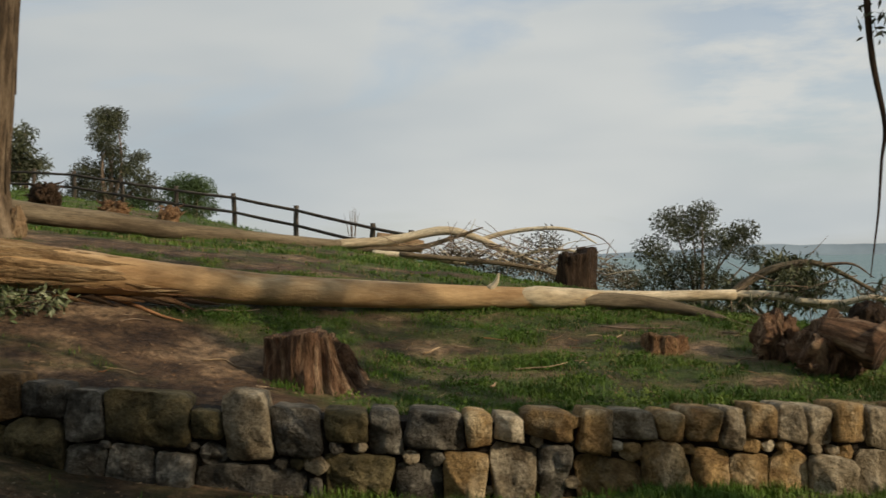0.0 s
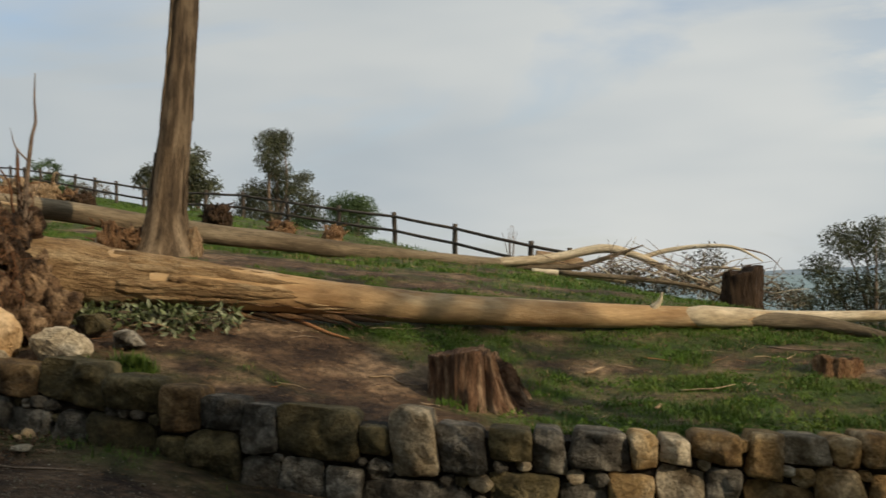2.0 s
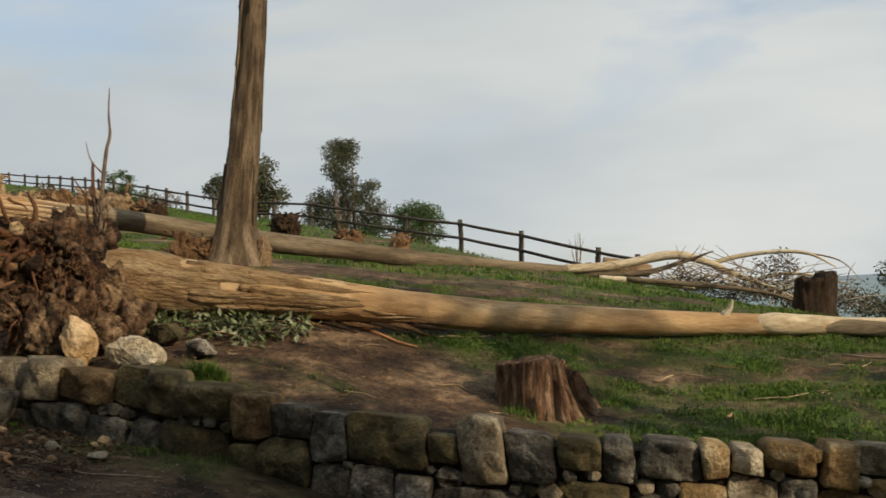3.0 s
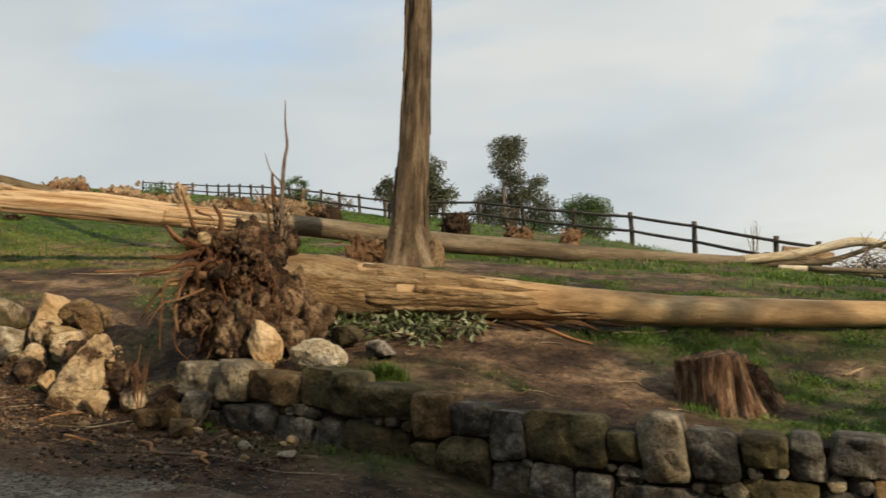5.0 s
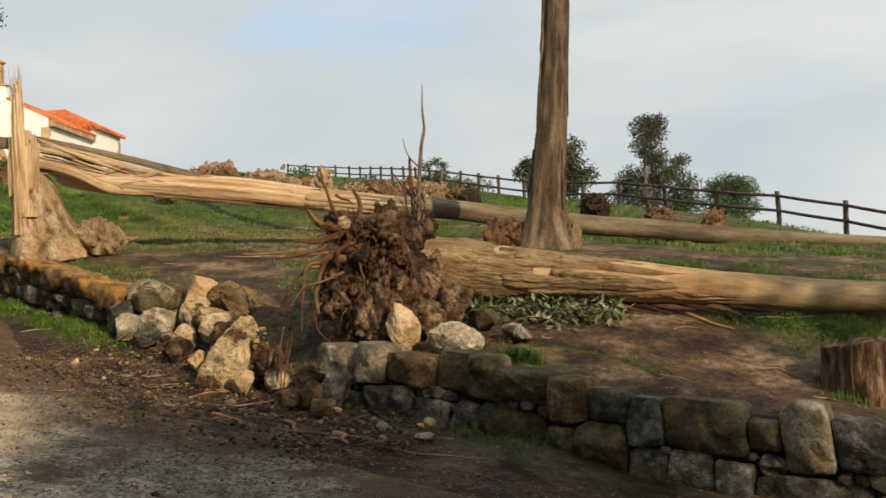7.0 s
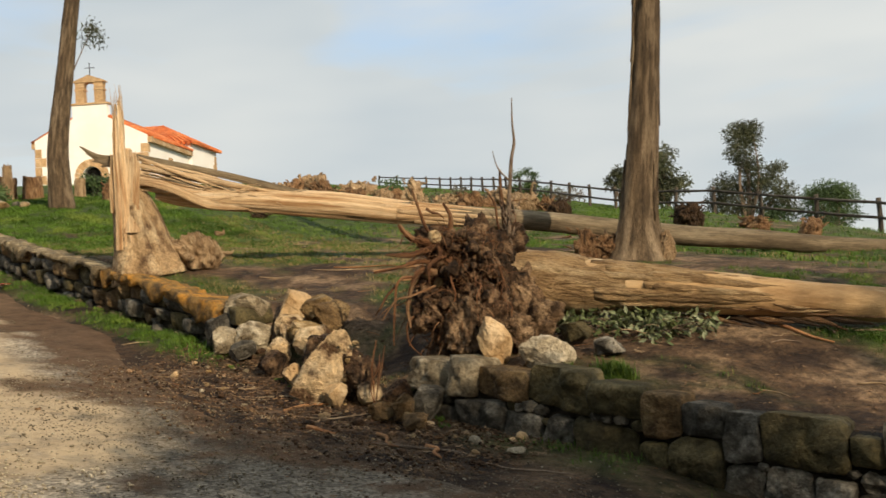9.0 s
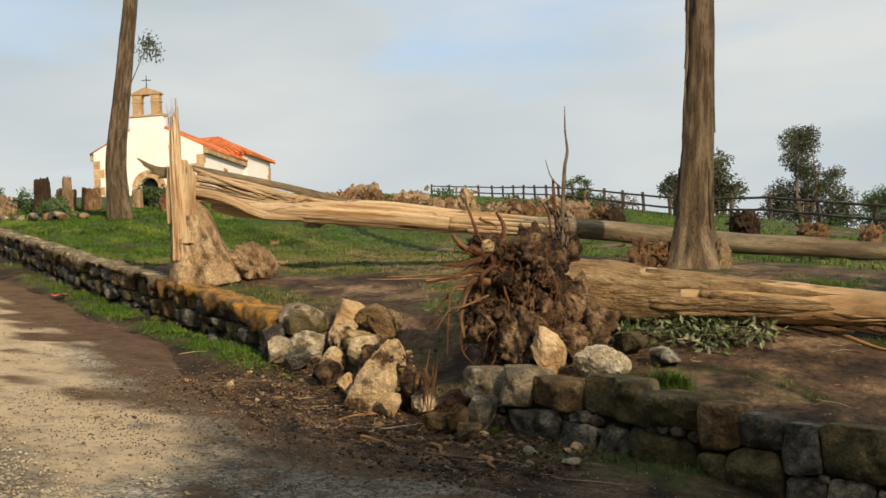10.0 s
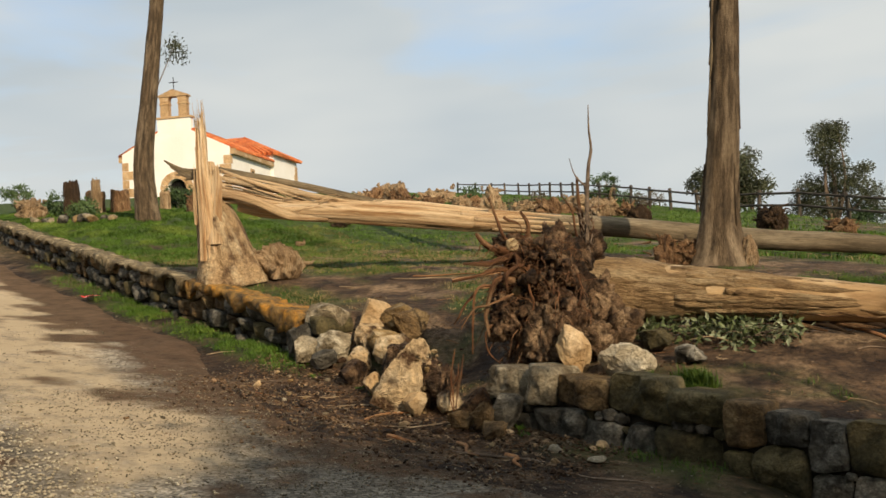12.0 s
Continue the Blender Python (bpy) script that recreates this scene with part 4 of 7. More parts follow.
wall_w = build_wall("stone_wall_west", "long dry stone wall along the lane, orange lichen on its top", west, (-30, -8.55), -0.12, 5, far_tint, 0.006, 60, 16)


def wall_cap(name, a, b, material, label, hang, seed):
    """A crust of turf and lichen over the wall's head, hanging unevenly over the face."""
    s = np.arange(a, b, 0.035)
    ends = np.minimum(step(a, a + 0.25, s), step(b, b - 0.25, s))
    drop = hang * (0.25 + 1.5 * fbm(s * 2.6, s * 0 + seed, seed, 3) ** 2) * ends
    crest = wall_h(s) + 0.05 * fbm(s * 1.4, s * 0, seed + 3) + 0.05 * (fbm(s * 6, s * 0, seed + 4, 3) - 0.5)
    rows_ = []
    for k, (v_, fall) in enumerate(((0.03, 1.0), (-0.075, 0.97), (-0.085, 0.6), (-0.075, 0.25), (-0.05, 0.06), (0.06, 0.0), (0.2, -0.01), (0.36, 0.02), (0.42, 0.6))):
        wob = 0.085 * (fbm(s * 9 + k * 3, s * 0 + k * 1.7, seed + 9, 4) - 0.5)
        rows_.append(np.stack([s, wall_y(s) + v_ * (0.4 + 0.6 * ends) + wob, road_z(s) + crest - fall * drop + wob * 0.7 - 0.04 * (1 - ends)], 1))
    n = len(s)
    return part(name, (np.concatenate(rows_), [(k * n + i, k * n + i + 1, (k + 1) * n + i + 1, (k + 1) * n + i) for k in range(len(rows_) - 1) for i in range(n - 1)]), material, wall_w, label)


wall_cap("lichen_crust", -12.6, -8.9, LICHEN, "thick orange lichen on the wall's head", 0.24, 6)
wall_cap("turf_crust", -29.9, -12.4, CRUST, "pale dry moss and soil on the wall's head", 0.16, 8)

# ---- fallen and standing trees ----
def fallen_trunk():
    t = thing("fallen_tree", "long fallen gum trunk with smooth tan bark lying on the slope", "tree trunk")
    pts = [(-5.5, 9.45, 1.78), (-4.69, 9.69, 1.70), (-3.64, 10.02, 1.59), (-2.62, 10.45, 1.45), (-1.64, 11.05, 1.33), (-0.01, 11.72, 1.22), (1.34, 12.13, 1.17), (2.1, 12.42, 1.15)]
    part("trunk", tube(pts, [0.34, 0.27, 0.205, 0.175, 0.158, 0.13, 0.105, 0.055], 90, 26, 0.06, 3, 0.015), BARK, t, "smooth tan trunk with pale patches")
    part("root_collar", tube([(-5.75, 9.36, 1.80), (-5.1, 9.56, 1.75), (-4.45, 9.76, 1.67), (-3.62, 10.03, 1.588)], [0.36, 0.325, 0.262, 0.15], 60, 44, 0.14, 5, 0.02, knot=5), BARK_BASE, t, "rough flaking bark at the root end")
    part("limb", tube([(1.55, 12.22, 1.17), (2.1, 12.45, 1.165), (2.43, 12.57, 1.16), (3.39, 12.76, 1.16)], [0.085, 0.066, 0.064, 0.06], 24, 14, 0.05, 2), BARK_PALE, t, "bleached white limb with a sawn end")
    part("bleached_stem", tube([(0.75, 11.94, 1.2), (1.0, 12.01, 1.19), (1.5, 12.19, 1.165), (2.1, 12.42, 1.155)], [0.07, 0.117, 0.105, 0.055], 30, 20, 0.1, 14), BARK_PALE, t, "bleached stem stripped of bark")
    part("limb", tube([(1.2, 12.08, 1.165), (1.9, 12.27, 1.13), (2.37, 12.25, 1.08), (2.89, 12.05, 0.97), (3.35, 11.72, 0.80)], [0.06, 0.092, 0.08, 0.055, 0.025], 30, 14, 0.08, 6), BARK_GREY, t, "curved grey limb")
    # tongues where the rough bark runs out into the smooth
    rng = np.random.default_rng(44)
    for k in range(14):
        u0, u1, phi = rng.uniform(0.16, 0.24), rng.uniform(0.30, 0.46), rng.uniform(-1.2, 1.3)
        c_b = curve_pts(pts, 200)
        r_b = np.interp(np.linspace(0, 1, 200), np.linspace(0, 1, 8), [0.34, 0.27, 0.205, 0.175, 0.158, 0.13, 0.105, 0.055])
        line_b = [c_b[i] + (r_b[i] - 0.018) * np.array([0.34 * math.cos(phi), -0.94 * math.cos(phi), math.sin(phi)]) for i in (int(200 * u0), int(100 * (u0 + u1)), int(200 * u1))]
        part("bark_flake", tube(line_b, [0.045, 0.035, 0.010], 18, 8, 0.5, 500 + k, knot=6), BARK_BASE, t, "tongue of rough bark")
    # flakes and flaps of bark along the trunk
    rng = np.random.default_rng(14)
    c_t = curve_pts(pts, 200)
    r_t = np.interp(np.linspace(0, 1, 200), np.linspace(0, 1, 8), [0.34, 0.27, 0.205, 0.175, 0.158, 0.13, 0.105, 0.055])
    for k in range(16):
        i0 = int(rng.uniform(22, 90))
        n = int(rng.uniform(6, 20))
        phi = rng.uniform(-1.2, -0.3)
        line_ = [c_t[i] + r_t[i] * 1.0 * np.array([0.34 * math.cos(phi + q), -0.94 * math.cos(phi + q), math.sin(phi + q)]) for i, q in zip((i0, i0 + n // 2, i0 + n), rng.normal(size=3) * 0.06)]
        w_ = rng.uniform(0.006, 0.015)
        part("bark_flake", tube(line_, [w_ * 0.4, w_, w_ * 0.3], 12, 6, 0.6, k, knot=8), [BARK_BASE, STUMP][k % 2], t, "loose flake of bark")
    for k in range(7):
        x = -3.9 + 0.22 * k
        y = 9.86 + 0.33 * (x + 4.2)
        z = float(np.interp(x, (-4.7, -2.6), (1.42, 1.29)))
        part("bark_flap", tube([(x, y, z), (x + 0.2, y + 0.02, z - 0.03), (x + 0.45, y + 0.06, z - 0.07 - 0.03 * (k % 3))], [0.02, 0.03, 0.008], 12, 7, 0.5, k), STUMP if k % 2 else STUMP_DARK, t, "dark flap of bark hanging under the trunk")
    part("broken_twig", tube([(0.5, 11.85, 1.29), (0.57, 11.83, 1.36), (0.60, 11.8, 1.46)], [0.045, 0.028, 0.008], 10, 8, 0.2, 1), BARK_PALE, t)
    return t


fallen_trunk()


def root_plate():
    """The upturned root plate of the fallen trunk, full of soil."""
    t = thing("root_plate", "torn-up root plate of reddish roots and clinging dark soil", "roots")
    rng = np.random.default_rng(8)
    c0 = np.array([-5.62, 9.0, 1.72])
    clods = ((0.05, 0.1, 0.0, 0.8, 0.7, 1.15), (-0.22, -0.05, 0.42, 0.5, 0.45, 0.42), (0.26, -0.05, 0.38, 0.42, 0.45, 0.62), (0.02, -0.15, -0.30, 0.75, 0.45, 0.75), (-0.26, 0.15, 0.1, 0.5, 0.6, 0.7), (0.30, -0.1, -0.30, 0.6, 0.5, 0.6), (0.05, -0.25, -0.5, 0.7, 0.4, 0.4), (0.42, 0.15, -0.1, 0.45, 0.5, 0.7), (0.25, -0.3, -0.42, 0.55, 0.4, 0.5), (0.5, -0.1, -0.45, 0.5, 0.4, 0.4), (-0.15, -0.3, -0.2, 0.45, 0.35, 0.5))
    for k, (dx, dy, dz, w, d, h) in enumerate(clods):
        v, f = rock((w, d, h), 40 + k, 5, 0.8, 5, 0.16)
        n_ = fbm(v[:, 0] * 8 + k, v[:, 1] * 8 + v[:, 2] * 7, k, 5) - 0.5
        n2 = np.abs(fbm(v[:, 0] * 19 + k, v[:, 1] * 19 + v[:, 2] * 17, k + 5, 4) - 0.5)
        v = v * (1 + 0.8 * n_ - 0.95 * n2)[:, None]
        part("soil_clod", (v * 1.12 + c0 + [dx, dy, dz], f), SOIL_TAN if dz < -0.35 else SOIL_CLOD, t, "crumbling soil held by roots")
    for k, (a_, z_, o_, w_, h_) in enumerate(((0.42, 0.40, 0.02, 0.48, 0.52), (0.60, -0.05, 0.10, 0.52, 0.62), (0.64, -0.40, 0.14, 0.60, 0.56), (0.34, -0.46, 0.30, 0.66, 0.54), (0.02, -0.36, 0.36, 0.52, 0.56), (0.20, 0.42, 0.05, 0.4, 0.4))):
        v, f = rock((w_, 0.42, h_), 70 + k, 5, 0.8, 5, 0.16)
        n_ = fbm(v[:, 0] * 8 + k, v[:, 1] * 8 + v[:, 2] * 7, k + 30, 5) - 0.5
        n2 = np.abs(fbm(v[:, 0] * 19 + k, v[:, 1] * 19 + v[:, 2] * 17, k + 35, 4) - 0.5)
        v = v * (1 + 0.8 * n_ - 0.9 * n2)[:, None] * 1.12
        part("soil_clod", (v + c0 + np.array([0.816 * a_ + 0.578 * o_, 0.578 * a_ - 0.816 * o_, z_]), f), SOIL_TAN if z_ < 0 else SOIL_CLOD, t, "crumbling soil held by roots")
    # lumps of earth and stones caught in the roots
    for k in range(60):
        a, q = rng.uniform(0, 6.28), rng.uniform(0.15, 1)
        p = c0 + np.array([0.1 + 0.5 * q * math.cos(a), -0.36 + rng.uniform(-0.06, 0.12) + 0.12 * q, 0.6 * q * math.sin(a)])
        s = rng.uniform(0.05, 0.16)
        part("earth_lump", (rock((s, s * 0.9, s * 1.1), 90 + k, 3, 0.8, 5, 0.12)[0] + p, ico(3)[1]), SOIL_CLOD if k % 12 else STONE_OCHRE, t)
    # stout roots, broken off short: where they start, which way they point, length, thickness
    across, out = np.array([0.816, 0.578, 0.0]), np.array([0.578, -0.816, 0.0])

    def at(a, z, o=0.0):
        return c0 + across * a + out * o + np.array([0, 0, z])

    # (across, up, towards the lane) along each root, and its thickness
    spec = [(((-0.28, 0.14, 0.25), (-0.43, 0.13, 0.33), (-0.52, -0.12, 0.36), (-0.545, -0.33, 0.34)), 0.032), (((-0.40, 0.13, 0.30), (-0.62, 0.10, 0.34), (-0.65, -0.2, 0.36), (-0.71, -0.50, 0.34)), 0.017),
            (((-0.60, 0.10, 0.30), (-0.74, 0.0, 0.34), (-0.80, -0.14, 0.34), (-0.84, -0.2, 0.3)), 0.016), (((-0.52, -0.25, 0.34), (-0.55, -0.35, 0.36), (-0.50, -0.48, 0.34), (-0.46, -0.62, 0.3)), 0.011), (((-0.3, 0.05, 0.3), (-0.55, -0.02, 0.4), (-0.66, -0.10, 0.42), (-0.78, -0.26, 0.4)), 0.012),
            (((-0.20, 0.40, 0.1), (-0.36, 0.38, 0.16), (-0.52, 0.36, 0.2), (-0.70, 0.37, 0.2)), 0.036), (((-0.2, 0.46, 0.1), (-0.34, 0.50, 0.12), (-0.46, 0.55, 0.15), (-0.58, 0.58, 0.15)), 0.048), (((-0.2, 0.30, 0.1), (-0.40, 0.29, 0.15), (-0.6, 0.27, 0.2), (-0.84, 0.20, 0.2)), 0.030),
            (((-0.22, 0.52, 0.0), (-0.32, 0.62, 0.05), (-0.38, 0.80, 0.05), (-0.47, 1.02, 0.05)), 0.022), (((-0.37, 0.80, 0.05), (-0.28, 0.76, 0.05), (-0.20, 0.74, 0.03), (-0.13, 0.73, 0.0)), 0.018), (((-0.11, 0.5, 0.0), (-0.10, 0.62, 0.02), (-0.11, 0.72, 0.02), (-0.12, 0.86, 0.0)), 0.034), (((0.03, 0.45, 0.1), (0.05, 0.52, 0.12), (0.05, 0.57, 0.12), (0.06, 0.60, 0.1)), 0.055),
            (((0.40, 0.5, 0.0), (0.43, 0.7, 0.02), (0.42, 0.95, 0.02), (0.44, 1.15, 0.0)), 0.030), (((0.38, 0.5, 0.0), (0.36, 0.66, 0.02), (0.34, 0.82, 0.02), (0.30, 0.98, 0.0)), 0.016), (((0.45, 0.5, 0.0), (0.50, 0.66, 0.02), (0.55, 0.78, 0.02), (0.66, 0.86, 0.0)), 0.012),
            (((0.1, 0.2, 0.3), (0.08, 0.02, 0.42), (0.10, -0.15, 0.42), (0.06, -0.3, 0.4)), 0.014), (((0.3, 0.25, 0.3), (0.33, 0.05, 0.4), (0.30, -0.12, 0.4), (0.32, -0.25, 0.38)), 0.014), (((-0.1, 0.3, 0.25), (-0.16, 0.12, 0.38), (-0.12, -0.05, 0.4), (-0.2, -0.2, 0.38)), 0.013), (((-0.2, 0.42, 0.2), (-0.24, 0.30, 0.36), (-0.32, 0.22, 0.4), (-0.36, 0.1, 0.38)), 0.03)]
    for k, (way, r) in enumerate(spec):
        pts = [at(*q) + rng.normal(size=3) * 0.022 for q in way]
        part("root", tube(pts, [r * 0.95, r * 0.75, r * 0.62, r * 0.32], 26, 10, 0.55, k, knot=12, groove=0.3), ROOT, t)
    for k in range(130):
        a = rng.uniform(0, 6.28)
        q = rng.uniform(0.4, 1)
        p = c0 + np.array([0.05 + 0.5 * math.cos(a) * q, -0.3 + rng.uniform(-0.12, 0.2), 0.6 * math.sin(a) * q])
        d = np.array([math.cos(a) * 0.8 - 0.1, -0.5 + rng.normal() * 0.3, math.sin(a) * 0.7 - 0.35]) + rng.normal(size=3) * 0.35
        L, r = rng.uniform(0.08, 0.24), rng.uniform(0.003, 0.009)
        part("rootlet", tube([p, p + d * L * 0.4 + rng.normal(size=3) * 0.04, p + d * L * 0.75 + (0, 0, -0.04), p + d * L + (0, 0, -0.10)], [r, r * 0.8, r * 0.6, r * 0.25], 8, 5, 0.2, k), ROOT, t)
    hairs = []
    for k in range(700):
        a, q = rng.uniform(0, 6.28), math.sqrt(rng.random())
        p = c0 + np.array([0.08 + 0.52 * math.cos(a) * q, -0.34 + 0.22 * q + rng.normal() * 0.05, 0.64 * math.sin(a) * q])
        d = np.array([math.cos(a) * 0.6, -0.7, math.sin(a) * 0.6 - 0.3]) * 0.5 + rng.normal(size=3) * 0.5
        L = rng.uniform(0.06, 0.2)
        hairs.append(tube([p, p + d * L * 0.5 + rng.normal(size=3) * 0.02, p + d * L + (0, 0, -0.03)], [0.004, 0.003, 0.0015], 5, 3, caps=False))
    part("root_hairs", joined(hairs), ROOT, t, "tangle of fine root hairs")["kind"] = "stuff"
    # a strip of fibres hanging to the lane, a tall bare sprout
    for k in range(4):
        x = -5.99 + 0.03 * k
        part("fibre", tube([(x, 8.05, 1.16 + rng.normal() * 0.08), (x + rng.normal() * 0.03, 7.97, 1.05), (x + rng.normal() * 0.03, 7.93, 0.88), (x + 0.05 + rng.normal() * 0.06, 7.86, 0.64)], [0.004, 0.010, 0.007, 0.002], 16, 6, 0.9, k), ROOT, t, "hanging strip of red fibres")
    part("bare_sprout", tube([(-5.2, 9.22, 2.2), (-5.18, 9.24, 2.6), (-5.15, 9.26, 2.95), (-5.12, 9.28, 3.12), (-5.13, 9.28, 3.32), (-5.12, 9.28, 3.56)], [0.026, 0.022, 0.02, 0.016, 0.010, 0.004], 26, 6, 0.3, 2), TWIG, t)
    part("bare_sprout", tube([(-5.17, 9.24, 2.75), (-5.27, 9.2, 2.88), (-5.31, 9.18, 3.05)], [0.010, 0.007, 0.003], 8, 5, 0.1, 2), TWIG, t)
    for k in range(26):
        a = rng.uniform(-0.9, 0.9)
        p = np.array([-5.2 + rng.normal() * 0.06, 9.2, 2.1 + rng.uniform(0, 0.4)])
        part("rootlet", tube([p, p + (math.sin(a) * 0.12, 0.02, 0.10), p + (math.sin(a) * 0.28 + rng.normal() * 0.06, 0, rng.uniform(0.0, 0.25))], [0.006, 0.004, 0.0015], 7, 4, 0.1, k), TWIG, t)
    return t


root_plate()


def broken_tree():
    """A gum snapped at breast height; the long stem still hangs on its splinters and lies along the slope."""
    t = thing("snapped_tree", "snapped gum tree, its split trunk still joined to the splintered stump", "tree")
    b = np.array([-11.9, 10.62, 2.25])
    across, out = np.array([0.8, 0.6, 0.0]), np.array([0.6, -0.8, 0.0])
    rng = np.random.default_rng(5)

    def at(a, z, o=0.0):
        return b + across * a + out * o + np.array([0, 0, z])

    def slab(a0, z0, a1, z1, w0, w1, thick, jag, seed, o=0.0, low=0.0, cols=34, rows=26):
        """A slab of torn wood: fibres along its length, each broken off at a height of its own."""
        v, uv = [], []
        us = np.linspace(-1, 1, cols)
        ridge = fbm(us * 5 + seed, us * 0, seed, 4) - 0.5
        end = 1 - jag * fbm(us * 7 + seed, us * 0 + 3, seed + 1, 3) ** 1.5 * 1.6
        for side in (1, -1):
            for i in range(rows):
                q = i / (rows - 1) * end
                half = w0 + (w1 - w0) * q
                body = side * thick * np.sqrt(np.maximum(1 - us ** 2, 0.0)) * (1 - 0.75 * q) + (0.30 * ridge + 0.12 * (fbm(us * 12, q * 2.0, seed + 4, 2) - 0.5)) * thick * 2 * (side > 0)
                p = b + across * (a0 + (a1 - a0) * q + us * half + 0.012 * np.sin(q * 7 + seed))[:, None] + out * (o + low * (1 - q) ** 3 + body)[:, None] + np.array([0, 0, 1]) * (z0 + (z1 - z0) * q)[:, None]
                v.append(p)
                uv.append(np.stack([us * half + 0.2 * side, z0 + (z1 - z0) * q], 1))
        s = cols
        f = [(k + i * s + j, k + i * s + j + 1, k + (i + 1) * s + j + 1, k + (i + 1) * s + j) for k in (0, rows * s) for i in range(rows - 1) for j in range(s - 1)]
        f += [((rows - 1) * s + j, (rows - 1) * s + j + 1, (2 * rows - 1) * s + j + 1, (2 * rows - 1) * s + j) for j in range(s - 1)]
        return np.concatenate(v), f, np.concatenate(uv)

    def ribbon(pts, radii, flat, seed, n=46, sides=22, groove=0.35):
        """A long torn sheet of wood: grooved along the grain, thin towards the lane."""
        v, f, uv = tube(pts, radii, n, sides, 0.10, seed, knot=1.5, groove=groove, gfreq=5)
        c = np.repeat(curve_pts(pts, n), sides + 1, 0)
        off = v[:len(c)] - c
        v[:len(c)] = c + off - np.outer(off @ out, out) * (1 - flat)
        return v, f, uv

    part("stump", tube([at(0.12, -0.2), at(0.03, 0.3), at(-0.06, 0.7), at(-0.15, 1.0), at(-0.19, 1.24)], [0.52, 0.39, 0.31, 0.24, 0.19], 46, 72, 0.09, 17, 0.03, knot=1.6, groove=0.16, gfreq=4), LICHEN_BARK, t, "pale stump with flaring roots")
    part("heartwood", tube([at(-0.17, 1.0), at(-0.17, 1.4), at(-0.16, 1.66)], [0.16, 0.165, 0.10], 16, 30, 0.1, 2, groove=0.3, gfreq=5), SPLIT, t, "fresh orange heartwood")
    part("upright_slab", slab(-0.14, 0.22, -0.215, 2.56, 0.13, 0.05, 0.09, 0.30, 70, 0.21, 0.10), SPLIT, t, "tall slab of fresh orange wood")
    part("upright_slab", slab(-0.05, 0.45, -0.04, 1.66, 0.13, 0.105, 0.06, 0.22, 71, 0.19, 0.15), SPLIT, t, "slab of fresh orange wood")
    part("upright_slab", slab(-0.28, 0.75, -0.28, 1.95, 0.07, 0.05, 0.05, 0.5, 72, 0.16), SPLIT, t, "slab of fresh orange wood")
    for k in range(12):
        a_ = -0.27 + 0.012 * k
        z_ = 2.15 + 0.45 * rng.random()
        part("splinter", tube([at(a_, 1.6, 0.16), at(a_ + 0.01, 2.0, 0.17), at(a_ + rng.normal() * 0.025, z_, 0.16)], [0.018, 0.012, 0.0015], 10, 5, 0.2, k), SPLIT, t, "upright splinter of fresh yellow wood")
    # the stem: torn sheets and strands that part from the stump and close into the round trunk
    a1, p0 = np.array([-9.9, 12.66, 3.0]), at(0.24, 1.00)

    def stem(u, dz=0.0, o=0.0):
        return p0 + (a1 - p0) * u + np.array([0, 0, dz]) + out * o

    part("torn_trunk", tube([stem(0.0, -0.02), stem(0.12, -0.03), stem(0.3, -0.02), stem(0.55, 0.0), stem(0.8, 0.0), a1, (-9.3, 13.22, 2.885), (-8.6, 13.88, 2.785)], [0.05, 0.11, 0.15, 0.175, 0.19, 0.195, 0.18, 0.12], 90, 56, 0.07, 13, 0.02, knot=0.8, groove=0.16, gfreq=5), SPLIT, t, "yellow stripped wood where bark tore off")
    part("split_sheet", ribbon([at(-0.06, 1.14, 0.12), at(0.14, 1.16, 0.16), at(0.5, 1.05, 0.2), stem(0.28, -0.10, 0.14), stem(0.5, -0.12, 0.1)], [0.03, 0.055, 0.06, 0.07, 0.03], 0.35, 81), SPLIT, t, "curled sheet of torn yellow wood")
    part("split_sheet", ribbon([at(0.0, 1.10, 0.06), at(0.3, 1.08, 0.1), stem(0.18, 0.05, 0.1), stem(0.45, 0.06, 0.1)], [0.04, 0.07, 0.07, 0.03], 0.3, 82), SPLIT, t, "broad sheet of torn yellow wood")
    part("split_sheet", ribbon([at(-0.02, 1.54, 0.05), (at(-0.02, 1.54, 0.05) + stem(0.8, 0.14, 0.04)) / 2 + (0, 0, 0.02), stem(0.8, 0.14, 0.04), stem(1.0, 0.12, 0.02)], [0.045, 0.048, 0.055, 0.03], 0.4, 83), BARK_GREY, t, "upper sheet still covered in grey-tan bark")
    part("split_sheet", ribbon([at(0.0, 1.42, 0.08), (at(0.0, 1.42, 0.08) + stem(0.7, 0.10, 0.1)) / 2, stem(0.7, 0.10, 0.1)], [0.03, 0.04, 0.03], 0.35, 84), SPLIT, t, "broad sheet of torn yellow wood")
    for k in range(26):
        u = k / 25
        p = at(0.02 + 0.05 * rng.random(), 1.06 + 0.48 * u ** 0.8, rng.uniform(-0.08, 0.16))
        e = rng.uniform(0.3, 0.85)
        q = stem(e, -0.10 + (0.26 - 0.08 * e) * u, rng.uniform(-0.05, 0.15))
        if k % 3 == 0:
            p = p + (q - p) * rng.uniform(0.15, 0.5)
        w_ = rng.uniform(0.010, 0.03)
        m = (p + q) / 2 + np.array([0, 0, rng.normal() * 0.018])
        part("split_strand", ribbon([p, m, q], [w_ * 0.5, w_, w_ * 0.15], 0.6, 20 + k, 24, 10, 0.2), SPLIT if k % 6 else BARK_GREY, t, "torn strand of yellow wood" if k % 6 else "grey strip of bark")
    for k in range(18):
        p = stem(rng.uniform(0.2, 0.8), rng.uniform(-0.05, 0.16), 0.16)
        d = across * rng.choice([1, -1]) * rng.uniform(0.12, 0.35) + np.array([0, 0, rng.normal() * 0.06])
